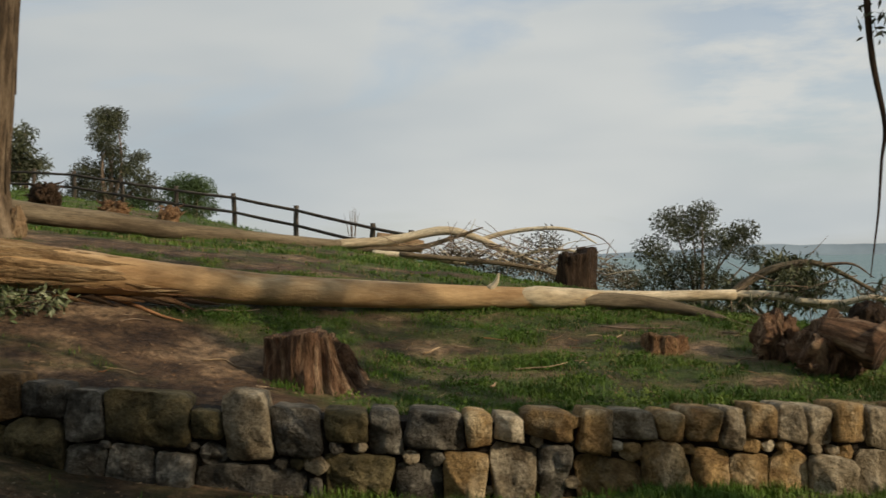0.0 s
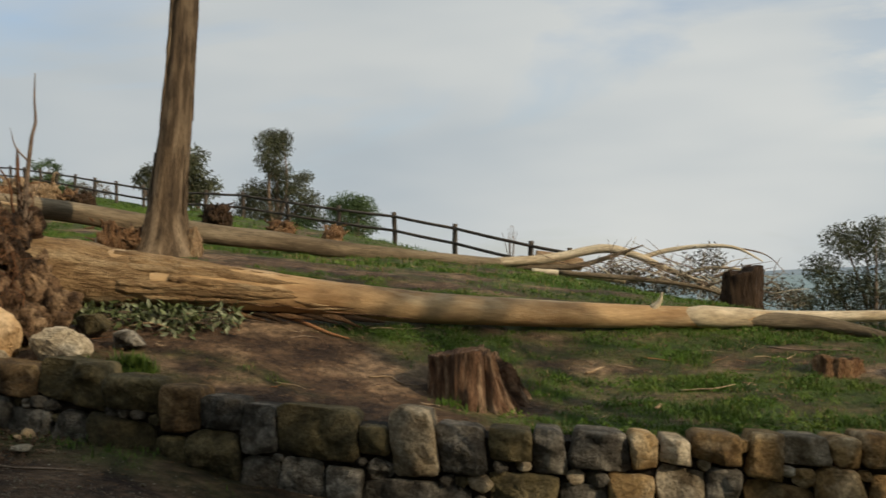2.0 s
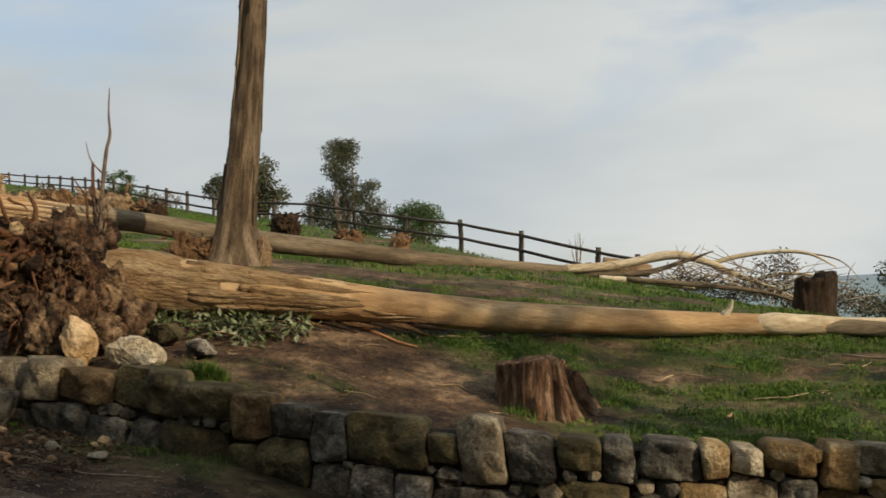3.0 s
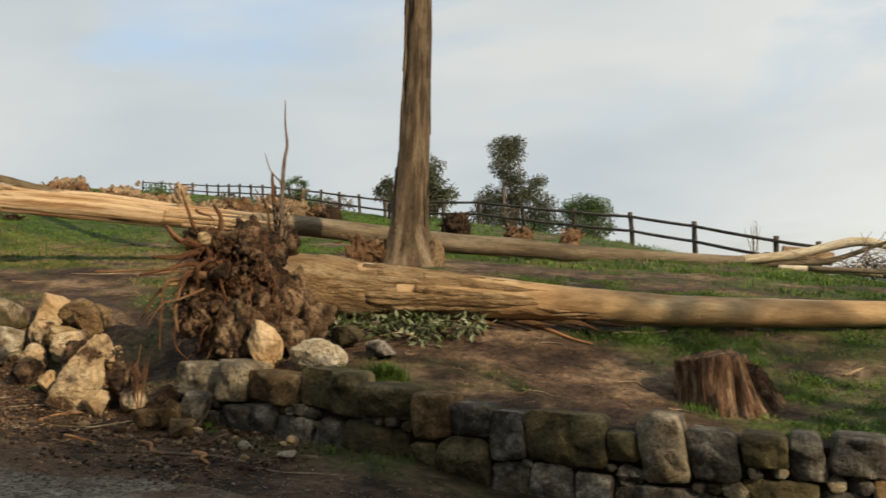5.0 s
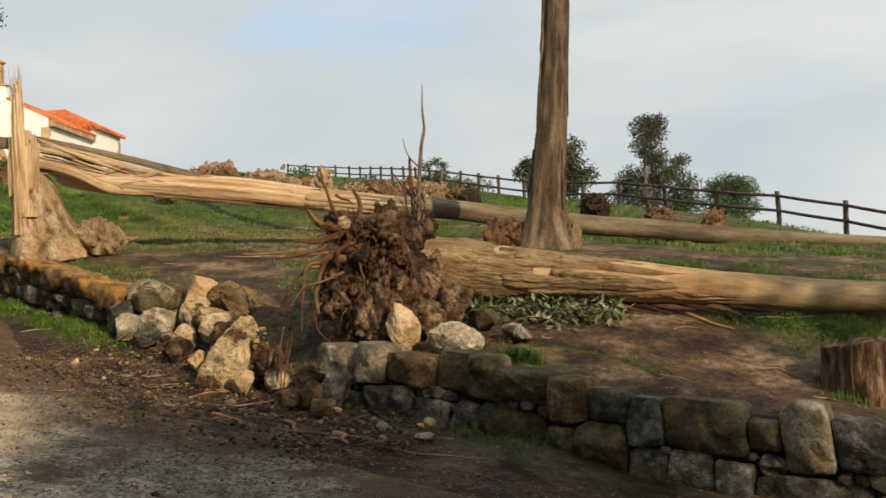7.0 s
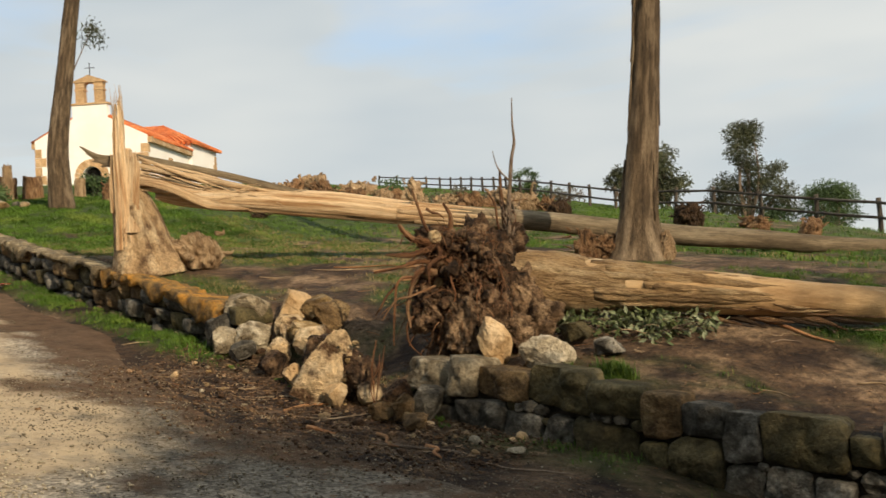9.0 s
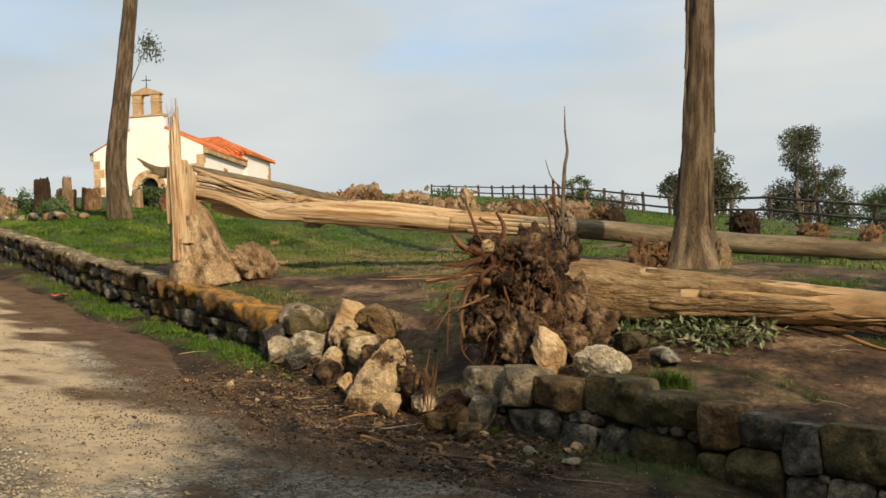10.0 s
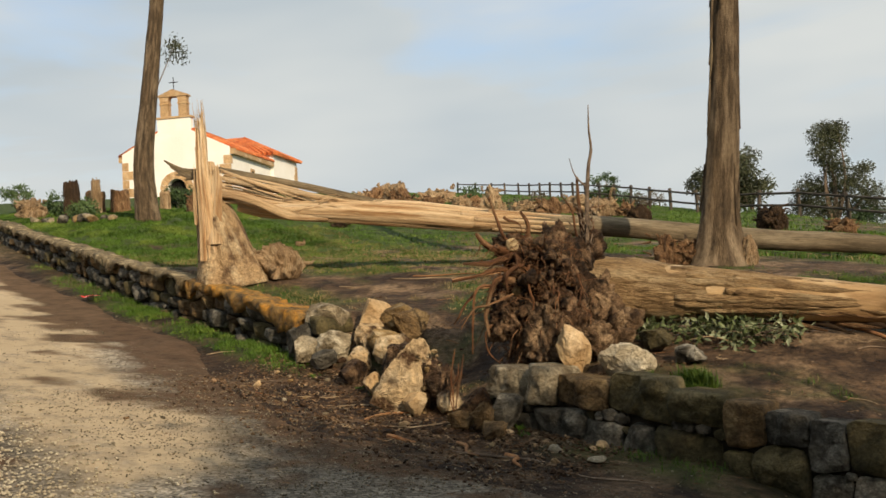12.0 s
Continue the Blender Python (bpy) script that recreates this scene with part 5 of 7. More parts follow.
        part("splinter", tube([p, p + d * 0.5 + (0, 0, 0.012), p + d], [0.009, 0.007, 0.0015], 8, 5, 0.2, k), SPLIT, t)
    # tongues of stripped wood that run on under the bark
    for k in range(5):
        f0, f1 = rng.uniform(0.0, 0.3), rng.uniform(0.5, 1.0)
        ang = -0.9 + 0.45 * k
        ax = np.array([(-9.6, 12.94, 2.93), (-7.9, 14.52, 2.69)])
        o = 0.145 * np.array([0.67 * math.cos(ang), -0.72 * math.cos(ang), math.sin(ang)])
        p, q = ax[0] + (ax[1] - ax[0]) * f0 + o, ax[0] + (ax[1] - ax[0]) * f1 + o
        part("split_strand", tube([p, (p + q) / 2, q], [0.05, 0.04, 0.012], 16, 8, 0.3, 300 + k), SPLIT, t, "tongue of stripped yellow wood")
    for k, (a_, z_) in enumerate(((-0.78, 1.72), (-0.62, 1.50), (-0.70, 1.62), (-0.5, 1.42))):
        part("splinter", ribbon([at(-0.15, 1.52 - 0.05 * k), at((a_ - 0.2) / 2, 1.54 - 0.03 * k), at(a_, z_)], [0.06, 0.05, 0.008], 0.4, 60 + k, 20, 10), BARK_GREY, t, "grey torn bark")
    pts = [(-9.9, 12.66, 2.99), (-9.54, 13.0, 2.92), (-8.3, 14.15, 2.74), (-7.66, 14.74, 2.66), (-6.05, 16.24, 2.36), (-5.14, 17.09, 2.25), (-4.42, 17.75, 2.13), (-3.24, 18.85, 2.01), (-1.9, 20.1, 1.89)]
    part("trunk", tube(pts, [0.17, 0.17, 0.158, 0.152, 0.16, 0.155, 0.145, 0.11, 0.08], 110, 22, 0.05, 9, 0.01), BARK_GREY, t, "smooth grey-tan stem resting on the slope")
    return t


broken_tree()


def standing_tree(name, label, pts, radii, flare, seed, material, sides=72):
    t = thing(name, label, "tree", "standing gum trees")
    n = 120
    v, f, uv = tube(pts, radii, n, sides, 0.08, seed, 0.02, knot=2, groove=0.10, gfreq=6)
    # root flare
    c = curve_pts(pts, n)
    s = sides + 1
    for i in range(n):
        h = c[i][2] - c[0][2]
        k = 1 + flare * math.exp(-h / 0.36)
        seg = v[i * s:(i + 1) * s]
        ang = np.arctan2(seg[:, 1] - c[i][1], seg[:, 0] - c[i][0])
        kk = k * (1 + 0.10 * (k - 1) * np.cos(5 * ang + seed)) * (1 + 0.035 * (fbm(np.cos(ang) * 5 + 9, np.sin(ang) * 5 + h * 0.25, seed, 3) - 0.5) * 2)
        v[i * s:(i + 1) * s, :2] = c[i][:2] + (seg[:, :2] - c[i][:2]) * kk[:, None]
    part("trunk", (v, f, uv), material, t)
    return t


st = standing_tree("standing_tree", "tall bare gum trunk with fibrous brown bark standing on the slope", [(-5.58, 13.35, 1.8), (-5.54, 13.36, 2.6), (-5.44, 13.4, 3.6), (-5.31, 13.45, 5.33), (-5.2, 13.5, 7.5), (-5.15, 13.5, 10.5)],
                   [0.25, 0.215, 0.195, 0.175, 0.16, 0.13], 1.15, 3, BARK_TALL)
rng_b = np.random.default_rng(6)
for k in range(16):
    z = rng_b.uniform(2.2, 6.2)
    a = rng_b.uniform(math.pi * 0.95, math.pi * 2.05)
    L = rng_b.uniform(0.3, 0.9)
    line_ = []
    for q in (0, 0.5, 1):
        zz = z + L * q
        cx_b, cy_b = np.interp(zz, (1.8, 2.6, 3.6, 5.33, 7.5), (-5.58, -5.54, -5.44, -5.31, -5.2)), np.interp(zz, (1.8, 3.6, 7.5), (13.35, 13.4, 13.5))
        r_b = np.interp(zz, (1.8, 2.6, 3.6, 5.33, 7.5), (0.25, 0.24, 0.2, 0.178, 0.165)) + 0.005 + (0.02 if q == 0 else 0)
        line_.append((cx_b + r_b * math.cos(a), cy_b + r_b * math.sin(a), zz))
    part("bark_strip", tube(line_, [0.010, 0.018, 0.012], 10, 6, 0.4, k), BARK_TALL if k % 3 else BARK_GREY, st, "peeling strip of fibrous bark")
st2 = standing_tree("standing_tree", "slim leaning gum trunk with one leafy sprig beside the chapel", [(-19.58, 15.43, 3.6), (-19.63, 15.41, 5.0), (-19.53, 15.51, 6.3), (-19.43, 15.63, 7.55), (-19.33, 15.74, 8.9), (-19.2, 15.9, 12)],
                    [0.25, 0.215, 0.185, 0.165, 0.15, 0.12], 0.35, 7, BARK_TALL, 48)
part("twig", tube([(-19.42, 15.7, 6.8), (-19.3, 15.78, 7.1), (-19.2, 15.9, 7.45), (-19.15, 15.98, 7.7)], [0.016, 0.012, 0.01, 0.006], 12, 5), TWIG, st2)
part("leaf_sprig", leaves([(-19.2, 15.9, 7.55), (-19.08, 16.05, 7.65), (-19.12, 16.0, 7.8), (-19.02, 16.1, 7.5)], (0.17, 0.17, 0.2), 330, 0.10, 31), LEAF, st2, "small drooping sprig of green leaves")["kind"] = "stuff"


# ---- fence ----
def fence():
    t = thing("fence", "dark timber post and two-rail fence along the cliff edge", "fence")
    line = np.array([(-0.9, 33.4), (-2.2, 34.4), (-4.9, 36.2), (-7.9, 38.7), (-15.4, 44.4), (-24.4, 52.5), (-40.6, 68.8), (-48, 76), (-55, 81), (-62, 84)])
    seg = np.r_[0, np.cumsum(np.linalg.norm(np.diff(line, axis=0), axis=1))]
    heads = []
    for s in np.r_[0.1, np.arange(1.64, seg[-1], 3.15)]:
        x, y = np.interp(s, seg, line[:, 0]), np.interp(s, seg, line[:, 1])
        z = float(surf(x, y))
        rng = np.random.default_rng(int(s * 10))
        part("post", tube([(x, y, z - 0.3), (x + rng.normal() * 0.02, y, z + 0.4), (x + rng.normal() * 0.03, y, z + 1.14)], [0.088, 0.085, 0.083], 6, 10, 0.05, int(s)), FENCE, t)
        heads.append((x, y, z))
    for a, b in zip(heads[:-1], heads[1:]):
        for h in (0.98, 0.48):
            part("rail", tube([(a[0], a[1] - 0.05, a[2] + h), ((a[0] + b[0]) / 2, (a[1] + b[1]) / 2 - 0.05, (a[2] + b[2]) / 2 + h - 0.012), (b[0], b[1] - 0.05, b[2] + h)], [0.05, 0.052, 0.05], 6, 8, 0.05, int(a[0] * 10) % 97), FENCE, t)


fence()


# ---- chapel ----
def chapel():
    W, E, G, L = 3.875, 12.75 - 9.0, 14.75 - 9.0, 8.6
    t = thing("chapel", "small white chapel with sandstone quoins, bell gable and orange tile roof", "chapel", at=(-58.65, 48.93, 9.0), turn=27.3)
    front = [(-W, -1.2), (-0.68, -1.2), (-0.68, 1.15)] + [(-0.68 * math.cos(a), 1.15 + 0.68 * math.sin(a)) for a in np.linspace(0.25, math.pi - 0.25, 9)] + [(0.68, 1.15), (0.68, -1.2), (W, -1.2), (W, E), (1.2, E + (W - 1.2) * 0.5), (1.2, 6.0), (-1.2, 6.0), (-1.2, E + (W - 1.2) * 0.5), (-W, E)]
    part("front_wall", prism(front, 0, 0.5), PLASTER, t, smooth=False)
    for s in (1, -1):
        part("side_wall", box(*sorted((s * W, s * (W - 0.5))), 0.5, L, -1.2, E), PLASTER, t, smooth=False)
    part("back_wall", box(-W + 0.5, W - 0.5, L - 0.4, L, -1.2, E), PLASTER, t, smooth=False)
    # nave roof: two slopes with courses of barrel tiles
    for s in (1, -1):
        rows_ = []
        for k in range(26):
            y = 0.5 + k * (L - 0.5) / 25
            rows_.append(tube([(s * (W + 0.3), y, E - 0.12), (s * 0.05, y, E + W * 0.5 + 0.03)], [0.13, 0.13], 2, 6))
        part("roof", joined(rows_ + [prism([(s * (W + 0.32), E - 0.2), (s * (W + 0.32), E - 0.13), (0, E + W * 0.5 + 0.06), (0, E + W * 0.5 - 0.06)], 0.45, L)]), TILE, t)
        part("coping", tube([(s * (W + 0.3), 0.2, E - 0.1), (s * 1.2, 0.2, E + (W - 1.2) * 0.5 + 0.06)], [0.13, 0.13], 3, 8), TILE, t, "thin row of red tiles on the gable")
        part("eave", box(*sorted((s * W, s * (W + 0.3))), 0.1, L, E - 0.5, E - 0.12), SANDSTONE, t, "shaded eave course", smooth=False)
    # quoins at both front corners
    for s in (1, -1):
        for k in range(8):
            w, z = (0.75 if k % 2 else 0.45), -1.0 + k * 0.6
            if z + 0.58 < E:
                part("quoin", box(*sorted((s * (W + 0.02), s * (W - w))), -0.03, 0.9 - w, z, z + 0.57), SANDSTONE, t, smooth=False)
    # door: arch of voussoirs, iron grille
    for k in range(11):
        a0, a1 = math.pi * k / 11, math.pi * (k + 1) / 11 - 0.02
        part("arch_stone", prism([(r * math.cos(a), 1.15 + r * math.sin(a)) for r, a in ((0.69, a0), (1.18, a0), (1.18, (a0 + a1) / 2), (1.18, a1), (0.69, a1))], -0.05, 0.3), SANDSTONE, t, smooth=False)
    for s in (1, -1):
        for z in (-0.6, 0.0, 0.58):
            part("jamb_stone", box(*sorted((s * 0.69, s * 1.15)), -0.05, 0.3, z, z + 0.56), SANDSTONE, t, smooth=False)
    part("doorway", box(-0.68, 0.68, 0.6, 0.7, -1.2, 1.85), SHADE_IN, t, "near-black panel for the shaded interior", smooth=False)
    grille = part("door_grille", tube([(-0.66, 0.3, 1.15), (0.66, 0.3, 1.15)], [0.03, 0.03], 3, 6), DARK_IRON, t)
    for k in range(9):
        x = -0.56 + k * 0.14
        part("bar", tube([(x, 0.3, -1.0), (x, 0.3, 1.15 + math.sqrt(max(0.02, 0.62 ** 2 - x * x)))], [0.018, 0.018], 3, 5), DARK_IRON, grille)
    part("wall_lamp", local(rock((0.34, 0.3, 0.45), 3, 3, 0.8, 3, 0.02), (2.55, 0.15, -1.35)), DARK_IRON, t, "dark lantern on the front")
    # bell gable
    part("cornice", box(-1.3, 1.3, -0.08, 0.58, 5.98, 6.1), SANDSTONE, t, smooth=False)
    for s in (1, -1):
        part("bell_pier", box(*sorted((s * 0.36, s * 0.95)), 0.0, 0.5, 6.1, 7.2), SANDSTONE, t, smooth=False)
        part("impost", box(*sorted((s * 0.32, s * 1.0)), -0.04, 0.54, 6.95, 7.05), SANDSTONE, t, smooth=False)
    part("bell_arch", prism([(-0.95, 7.2)] + [(-0.36 * math.cos(a), 7.2 + 0.36 * math.sin(a)) for a in np.linspace(0, math.pi, 9)] + [(0.95, 7.2), (0.98, 7.5), (0.0, 7.86), (-0.98, 7.5)], 0.002, 0.498), SANDSTONE, t, smooth=False)
    part("pediment", prism([(-1.08, 7.48), (1.08, 7.48), (1.08, 7.58), (0.0, 7.98), (-1.08, 7.58)], -0.06, 0.56), SANDSTONE, t, smooth=False)
    cross = part("cross", tube([(0, 0.25, 7.9), (0, 0.25, 8.85)], [0.035, 0.03], 3, 6), DARK_IRON, t, "thin iron cross")
    part("cross_arm", tube([(-0.33, 0.25, 8.5), (0.33, 0.25, 8.5)], [0.028, 0.028], 3, 6), DARK_IRON, cross)
    # chancel behind, with a hipped roof
    part("chancel_wall", box(-W - 0.25, W + 0.25, L, 14.6, -1.2, E + 0.5), PLASTER, t, smooth=False)
    z0, z1, m_ = E + 0.45, E + 2.15, L + 2.2
    hv = [(-W - 0.5, L - 0.2, z0), (W + 0.5, L - 0.2, z0), (W + 0.5, 14.9, z0), (-W - 0.5, 14.9, z0), (-1.2, m_, z1), (1.2, m_, z1)]
    ribs = [tube([(x, L - 0.3, z0 + 0.03), (x * 0.28, m_ - 0.1, z1)], [0.15, 0.12], 2, 6) for x in np.linspace(-W - 0.5, W + 0.5, 24)]
    ribs += [tube([(W + 0.6, y, z0 + 0.03), (1.25, m_ + (y - m_) * 0.1, z1)], [0.15, 0.12], 2, 6) for y in np.linspace(L, 14.8, 18)]
    part("hipped_roof", joined([(np.array(hv, float), [(0, 1, 5, 4), (1, 2, 5), (2, 3, 4, 5), (3, 0, 4), (0, 3, 2, 1)])] + ribs), TILE, t, smooth=False)
    for k in range(7):
        part("quoin", box(W + 0.25 - (0.7 if k % 2 else 0.45), W + 0.28, 14.1 - (0.3 if k % 2 else 0), 14.63, -0.9 + k * 0.68, -0.25 + k * 0.68), SANDSTONE, t, smooth=False)
    win = part("window", box(W - 0.02, W + 0.03, 4.2, 4.7, 1.6, 2.5), SHADE_IN, t, "narrow dark window", smooth=False)
    part("window_surround", joined([box(W, W + 0.05, 4.05, 4.2, 1.5, 2.65), box(W, W + 0.05, 4.7, 4.85, 1.5, 2.65), box(W, W + 0.05, 4.2, 4.7, 2.5, 2.65)]), SANDSTONE, win, smooth=False)
    win = part("window", box(W + 0.23, W + 0.28, 11.2, 11.6, 1.6, 2.4), SHADE_IN, t, smooth=False)
    part("window_surround", joined([box(W + 0.25, W + 0.3, 11.08, 11.2, 1.5, 2.5), box(W + 0.25, W + 0.3, 11.6, 11.72, 1.5, 2.5)]), SANDSTONE, win, smooth=False)


chapel()


# ---- stumps ----
def stump(label, x, y, w, h, seed, material, turn=0.0, group="", sink=0.03, category="tree stump", tilt=(0, 0), roots=0, **shape):
    ob = single("tree_stump", stump_mesh(w, h, seed, **shape), material, label, category, group, pose(x, y, float(surf(x, y)) - sink, tilt[0], tilt[1], turn))
    rng = np.random.default_rng(seed)
    for k in range(roots):
        a = rng.uniform(0, 6.28)
        z = rng.uniform(0.15, 0.9) * h
        p = np.array([0.4 * w * math.cos(a), 0.4 * w * math.sin(a), z])
        d = np.array([math.cos(a), math.sin(a), rng.uniform(-0.4, 0.7)]) * w * rng.uniform(0.2, 0.4)
        part("broken_root", tube([p, p + d * 0.5 + rng.normal(size=3) * 0.03, p + d], [0.07 * w, 0.05 * w, 0.015 * w], 10, 7, 0.25, k), material, ob)
    return ob


def clump(label, x, y, w, h, seed, material, group="", roots=4, sink=0.04, turn=0.0, tilt=(0, 0), rag=0.30):
    """A torn root clump, with a few broken roots."""
    ob = single("tree_stump", rootball(w, h, seed, 5, rag), material, label, "tree stump", group, pose(x, y, float(surf(x, y)) - sink, tilt[0], tilt[1], turn))
    rng = np.random.default_rng(seed)
    for k in range(roots):
        a, z = rng.uniform(0, 6.28), rng.uniform(0.2, 0.95) * h
        p = np.array([0.34 * w * math.cos(a), 0.34 * w * math.sin(a), z])
        d = np.array([math.cos(a), math.sin(a), rng.uniform(-0.3, 0.9)]) * min(w, 0.7) * rng.uniform(0.12, 0.28)
        part("broken_root", tube([p, p + d * 0.5 + rng.normal(size=3) * 0.05 * w, p + d], [0.04 * w, 0.028 * w, 0.006 * w], 10, 7, 0.3, k), material, ob)
    return ob


single("tree_stump", split_stump(), STUMP_RED, "squat reddish stump, sawn on top and torn into fibres", "tree stump", "", pose(-1.12, 9.36, float(surf(-1.12, 9.2)) - 0.03, 0, 0, 0))
stump("low rotten stump flush with the grass", 2.1, 10.45, 0.56, 0.15, 33, STUMP, 50, flare=0.35, top=0.4, ridge=0.09)
stump("dark sawn stump on the slope", 2.11, 17.5, 0.78, 0.66, 34, STUMP_DARK, 0, flare=0.10, top=0.10, ridge=0.06, hollow=0.05, slant=0.08)
stump("small dark stump beside the fallen branches", -1.6, 23.9, 0.5, 0.62, 35, STUMP_DARK, 0, flare=0.1, top=0.06)
single("log", tube([(-1.45, 24.0, 2.02), (-0.9, 24.1, 1.95), (-0.45, 24.2, 1.86)], [0.17, 0.16, 0.14], 12, 14, 0.1, 4), STUMP_PALE, "short lichened log lying behind a stump", "log")
GR = "uprooted stumps on the slope"
# an upturned, hollow pair of stumps at the east end of the wall
clump("overturned hollow stump with torn brown roots", 3.38, 9.62, 0.80, 0.60, 36, STUMP_RED, GR, 5, rag=0.42)
clump("rotten brown stump leaning against another", 3.10, 10.15, 0.55, 0.50, 37, STUMP_RED, GR, 4, rag=0.42)
single("log", joined([tube([(3.3, 9.55, 0.98), (3.5, 9.4, 0.90), (3.68, 9.27, 0.82)], [0.12, 0.17, 0.18], 20, 28, 0.3, 8, 0.08), tube([(3.64, 9.3, 0.84), (3.70, 9.25, 0.81)], [0.205, 0.19], 4, 28, 0.35, 9)]), STUMP_RED, "short split log with a sawn face on the stump", "log")
clump("rotten brown stump at the end of the wall", 4.45, 11.4, 0.6, 0.5, 38, STUMP_DARK, GR, 3)
# beside the standing tree
clump("knotty brown root clump beside the standing trunk", -6.15, 12.95, 0.50, 0.50, 41, STUMP, GR, 7, rag=0.7)
clump("dark root clump beside the standing trunk", -5.88, 13.15, 0.46, 0.40, 42, STUMP, GR, 7, rag=0.7)
clump("torn bark collar at the foot of the standing trunk", -5.16, 13.35, 0.24, 0.42, 43, STUMP_PALE, GR, 1)
# lichened stump beside the snapped tree
clump("broad lichened stump beside the snapped tree", -11.45, 11.25, 0.98, 0.56, 44, STUMP_PALE, GR, 6, rag=0.42)
for k, (x, y, w, h, m, words) in enumerate((
        (-8.27, 22.82, 0.74, 0.66, STUMP_DARK, "brown round stump by the fence"), (-6.93, 23.27, 0.66, 0.42, STUMP, "torn orange stump by the fence"), (-5.6, 22.45, 0.66, 0.52, STUMP, "split orange stump by the fence"),
        (-34.5, 42.1, 2.1, 1.0, STUMP_PALE, "large pale upturned stump on the crest"), (-20.2, 26.7, 0.8, 0.62, STUMP, "brown stump on the crest"), (-32.5, 43.8, 1.7, 0.8, STUMP_PALE, "pale stump on the crest"),
        (-16.2, 23.9, 0.74, 1.02, STUMP_PALE, "tall knobbly pale stump on the crest"), (-14.8, 24.6, 0.85, 0.66, STUMP, "brown hollow stump on the crest"), (-13.4, 24.5, 1.15, 0.74, STUMP_PALE, "broad pale stump on the crest"),
        (-11.7, 23.3, 0.68, 0.58, STUMP_DARK, "dark bristly stump below the crest"), (-16.6, 18.4, 0.5, 0.2, STUMP_DARK, "low dark stump in the grass"), (-19.1, 30.4, 0.95, 0.6, STUMP_PALE, "pale stump far up the slope"),
        (-27.07, 17.4, 0.95, 0.68, STUMP_PALE, "wide grey stump by the lane"), (-24.5, 16.9, 0.46, 0.95, STUMP_DARK, "upright dark stump by the lane"), (-25.8, 18.6, 0.32, 0.98, STUMP_PALE, "narrow pale stump like a post"),
        (-26.4, 19.0, 0.66, 0.66, STUMP, "reddish sawn stump before the chapel"), (-25.9, 19.5, 0.62, 0.68, STUMP, "broad reddish stump before the chapel"), (-23.6, 19.2, 0.36, 0.55, STUMP_PALE, "narrow pale stump before the chapel door"), (-20.3, 17.4, 0.5, 0.80, STUMP, "reddish leaning stump in the grass"), (-24.2, 30.5, 1.0, 0.6, STUMP, "brown stump high on the slope"),
        (-27.5, 36.0, 1.3, 0.8, STUMP_PALE, "pale split stump on the crest"), (-22.8, 34.0, 1.0, 0.7, STUMP_PALE, "weathered stump on the crest"), (-17.5, 30.0, 0.8, 0.5, STUMP, "small brown stump on the crest"))):
    if w < 0.6 and h > 0.9 or "before the chapel" in words:
        stump(words, x, y, w, h, 50 + k, m, 37 * k, GR, flare=0.12, top=0.08, ridge=0.05, hollow=0.06)
        continue
    clump(words, x, y, w, h * 0.9, 50 + k, m, GR, 12 if w < 1.3 else 16, turn=37 * k, rag=0.55)


rng_c = np.random.default_rng(23)
for k in range(16):
    u = (k + rng_c.random()) / 16
    x, y = -37 + 23 * u + rng_c.normal() * 0.6, 42 - 13 * u + rng_c.normal() * 1.2
    w = rng_c.uniform(0.6, 1.5)
    clump(["weathered pale stump among others on the crest", "torn brown stump among others on the crest"][k % 2], x, y, w, w * rng_c.uniform(0.45, 0.75), 130 + k, [STUMP_PALE, STUMP][k % 2], GR, 10, turn=50 * k, rag=0.6)


# ---- stones thrown out of the breached wall ----
def boulder(x, y, size, seed, material, label, dz=0.0, tilt=(0, 0, 0), group="stones of the breached wall", name="boulder", level=5, bite=(0.55, 0.9), taper=0.0, rough=0.11):
    v, f = rock(size, seed, level, 0.42, 18, rough, bite)
    v[:, :2] *= (1 - taper * (v[:, 2:] / size[2] + 0.5))
    return single(name, (v, f), material, label, "rock", group, pose(x, y, float(surf(x, y)) + size[2] * 0.42 + dz, *tilt), smooth=level < 5)


boulder(-8.28, 9.62, (0.54, 0.44, 0.46), 3, ROCK_TAN, "angular tan boulder balanced on the broken wall end", -0.02, (14, 20, 30))
boulder(-8.02, 9.72, (0.50, 0.40, 0.34), 4, STONE_OCHRE, "ochre stone behind the tan boulder", 0.0, (0, -10, 60))
boulder(-8.72, 9.30, (0.55, 0.42, 0.46), 5, STONE_PALE, "pale pitted stone at the broken wall end", 0.16, (0, 0, 20))
boulder(-8.48, 9.12, (0.50, 0.42, 0.42), 6, STONE_PALE, "pale pitted stone slipped from the wall", 0.0, (10, 0, 70))
boulder(-7.55, 8.95, (0.52, 0.40, 0.46), 7, ROCK_SOILY, "tilted tan slab in the breach", 0.08, (0, 32, 10))
boulder(-6.60, 8.10, (0.74, 0.50, 0.80), 33, ROCK_SOILY, "pointed tan boulder crusted with soil on the lane edge", -0.03, (0, 10, 25), taper=0.62, rough=0.10, bite=(0.6, 0.95))
boulder(-6.42, 7.95, (0.26, 0.24, 0.26), 28, ROCK_TAN, "jagged tan stone beside the pointed boulder", 0.0, (10, -14, 70))
clod = boulder(-6.42, 8.20, (0.50, 0.42, 0.66), 29, SOIL_CLOD, "tall clod of soil and pebbles by the boulder", 0.0, (0, -8, 10), taper=0.4, rough=0.16)
rng_k = np.random.default_rng(12)
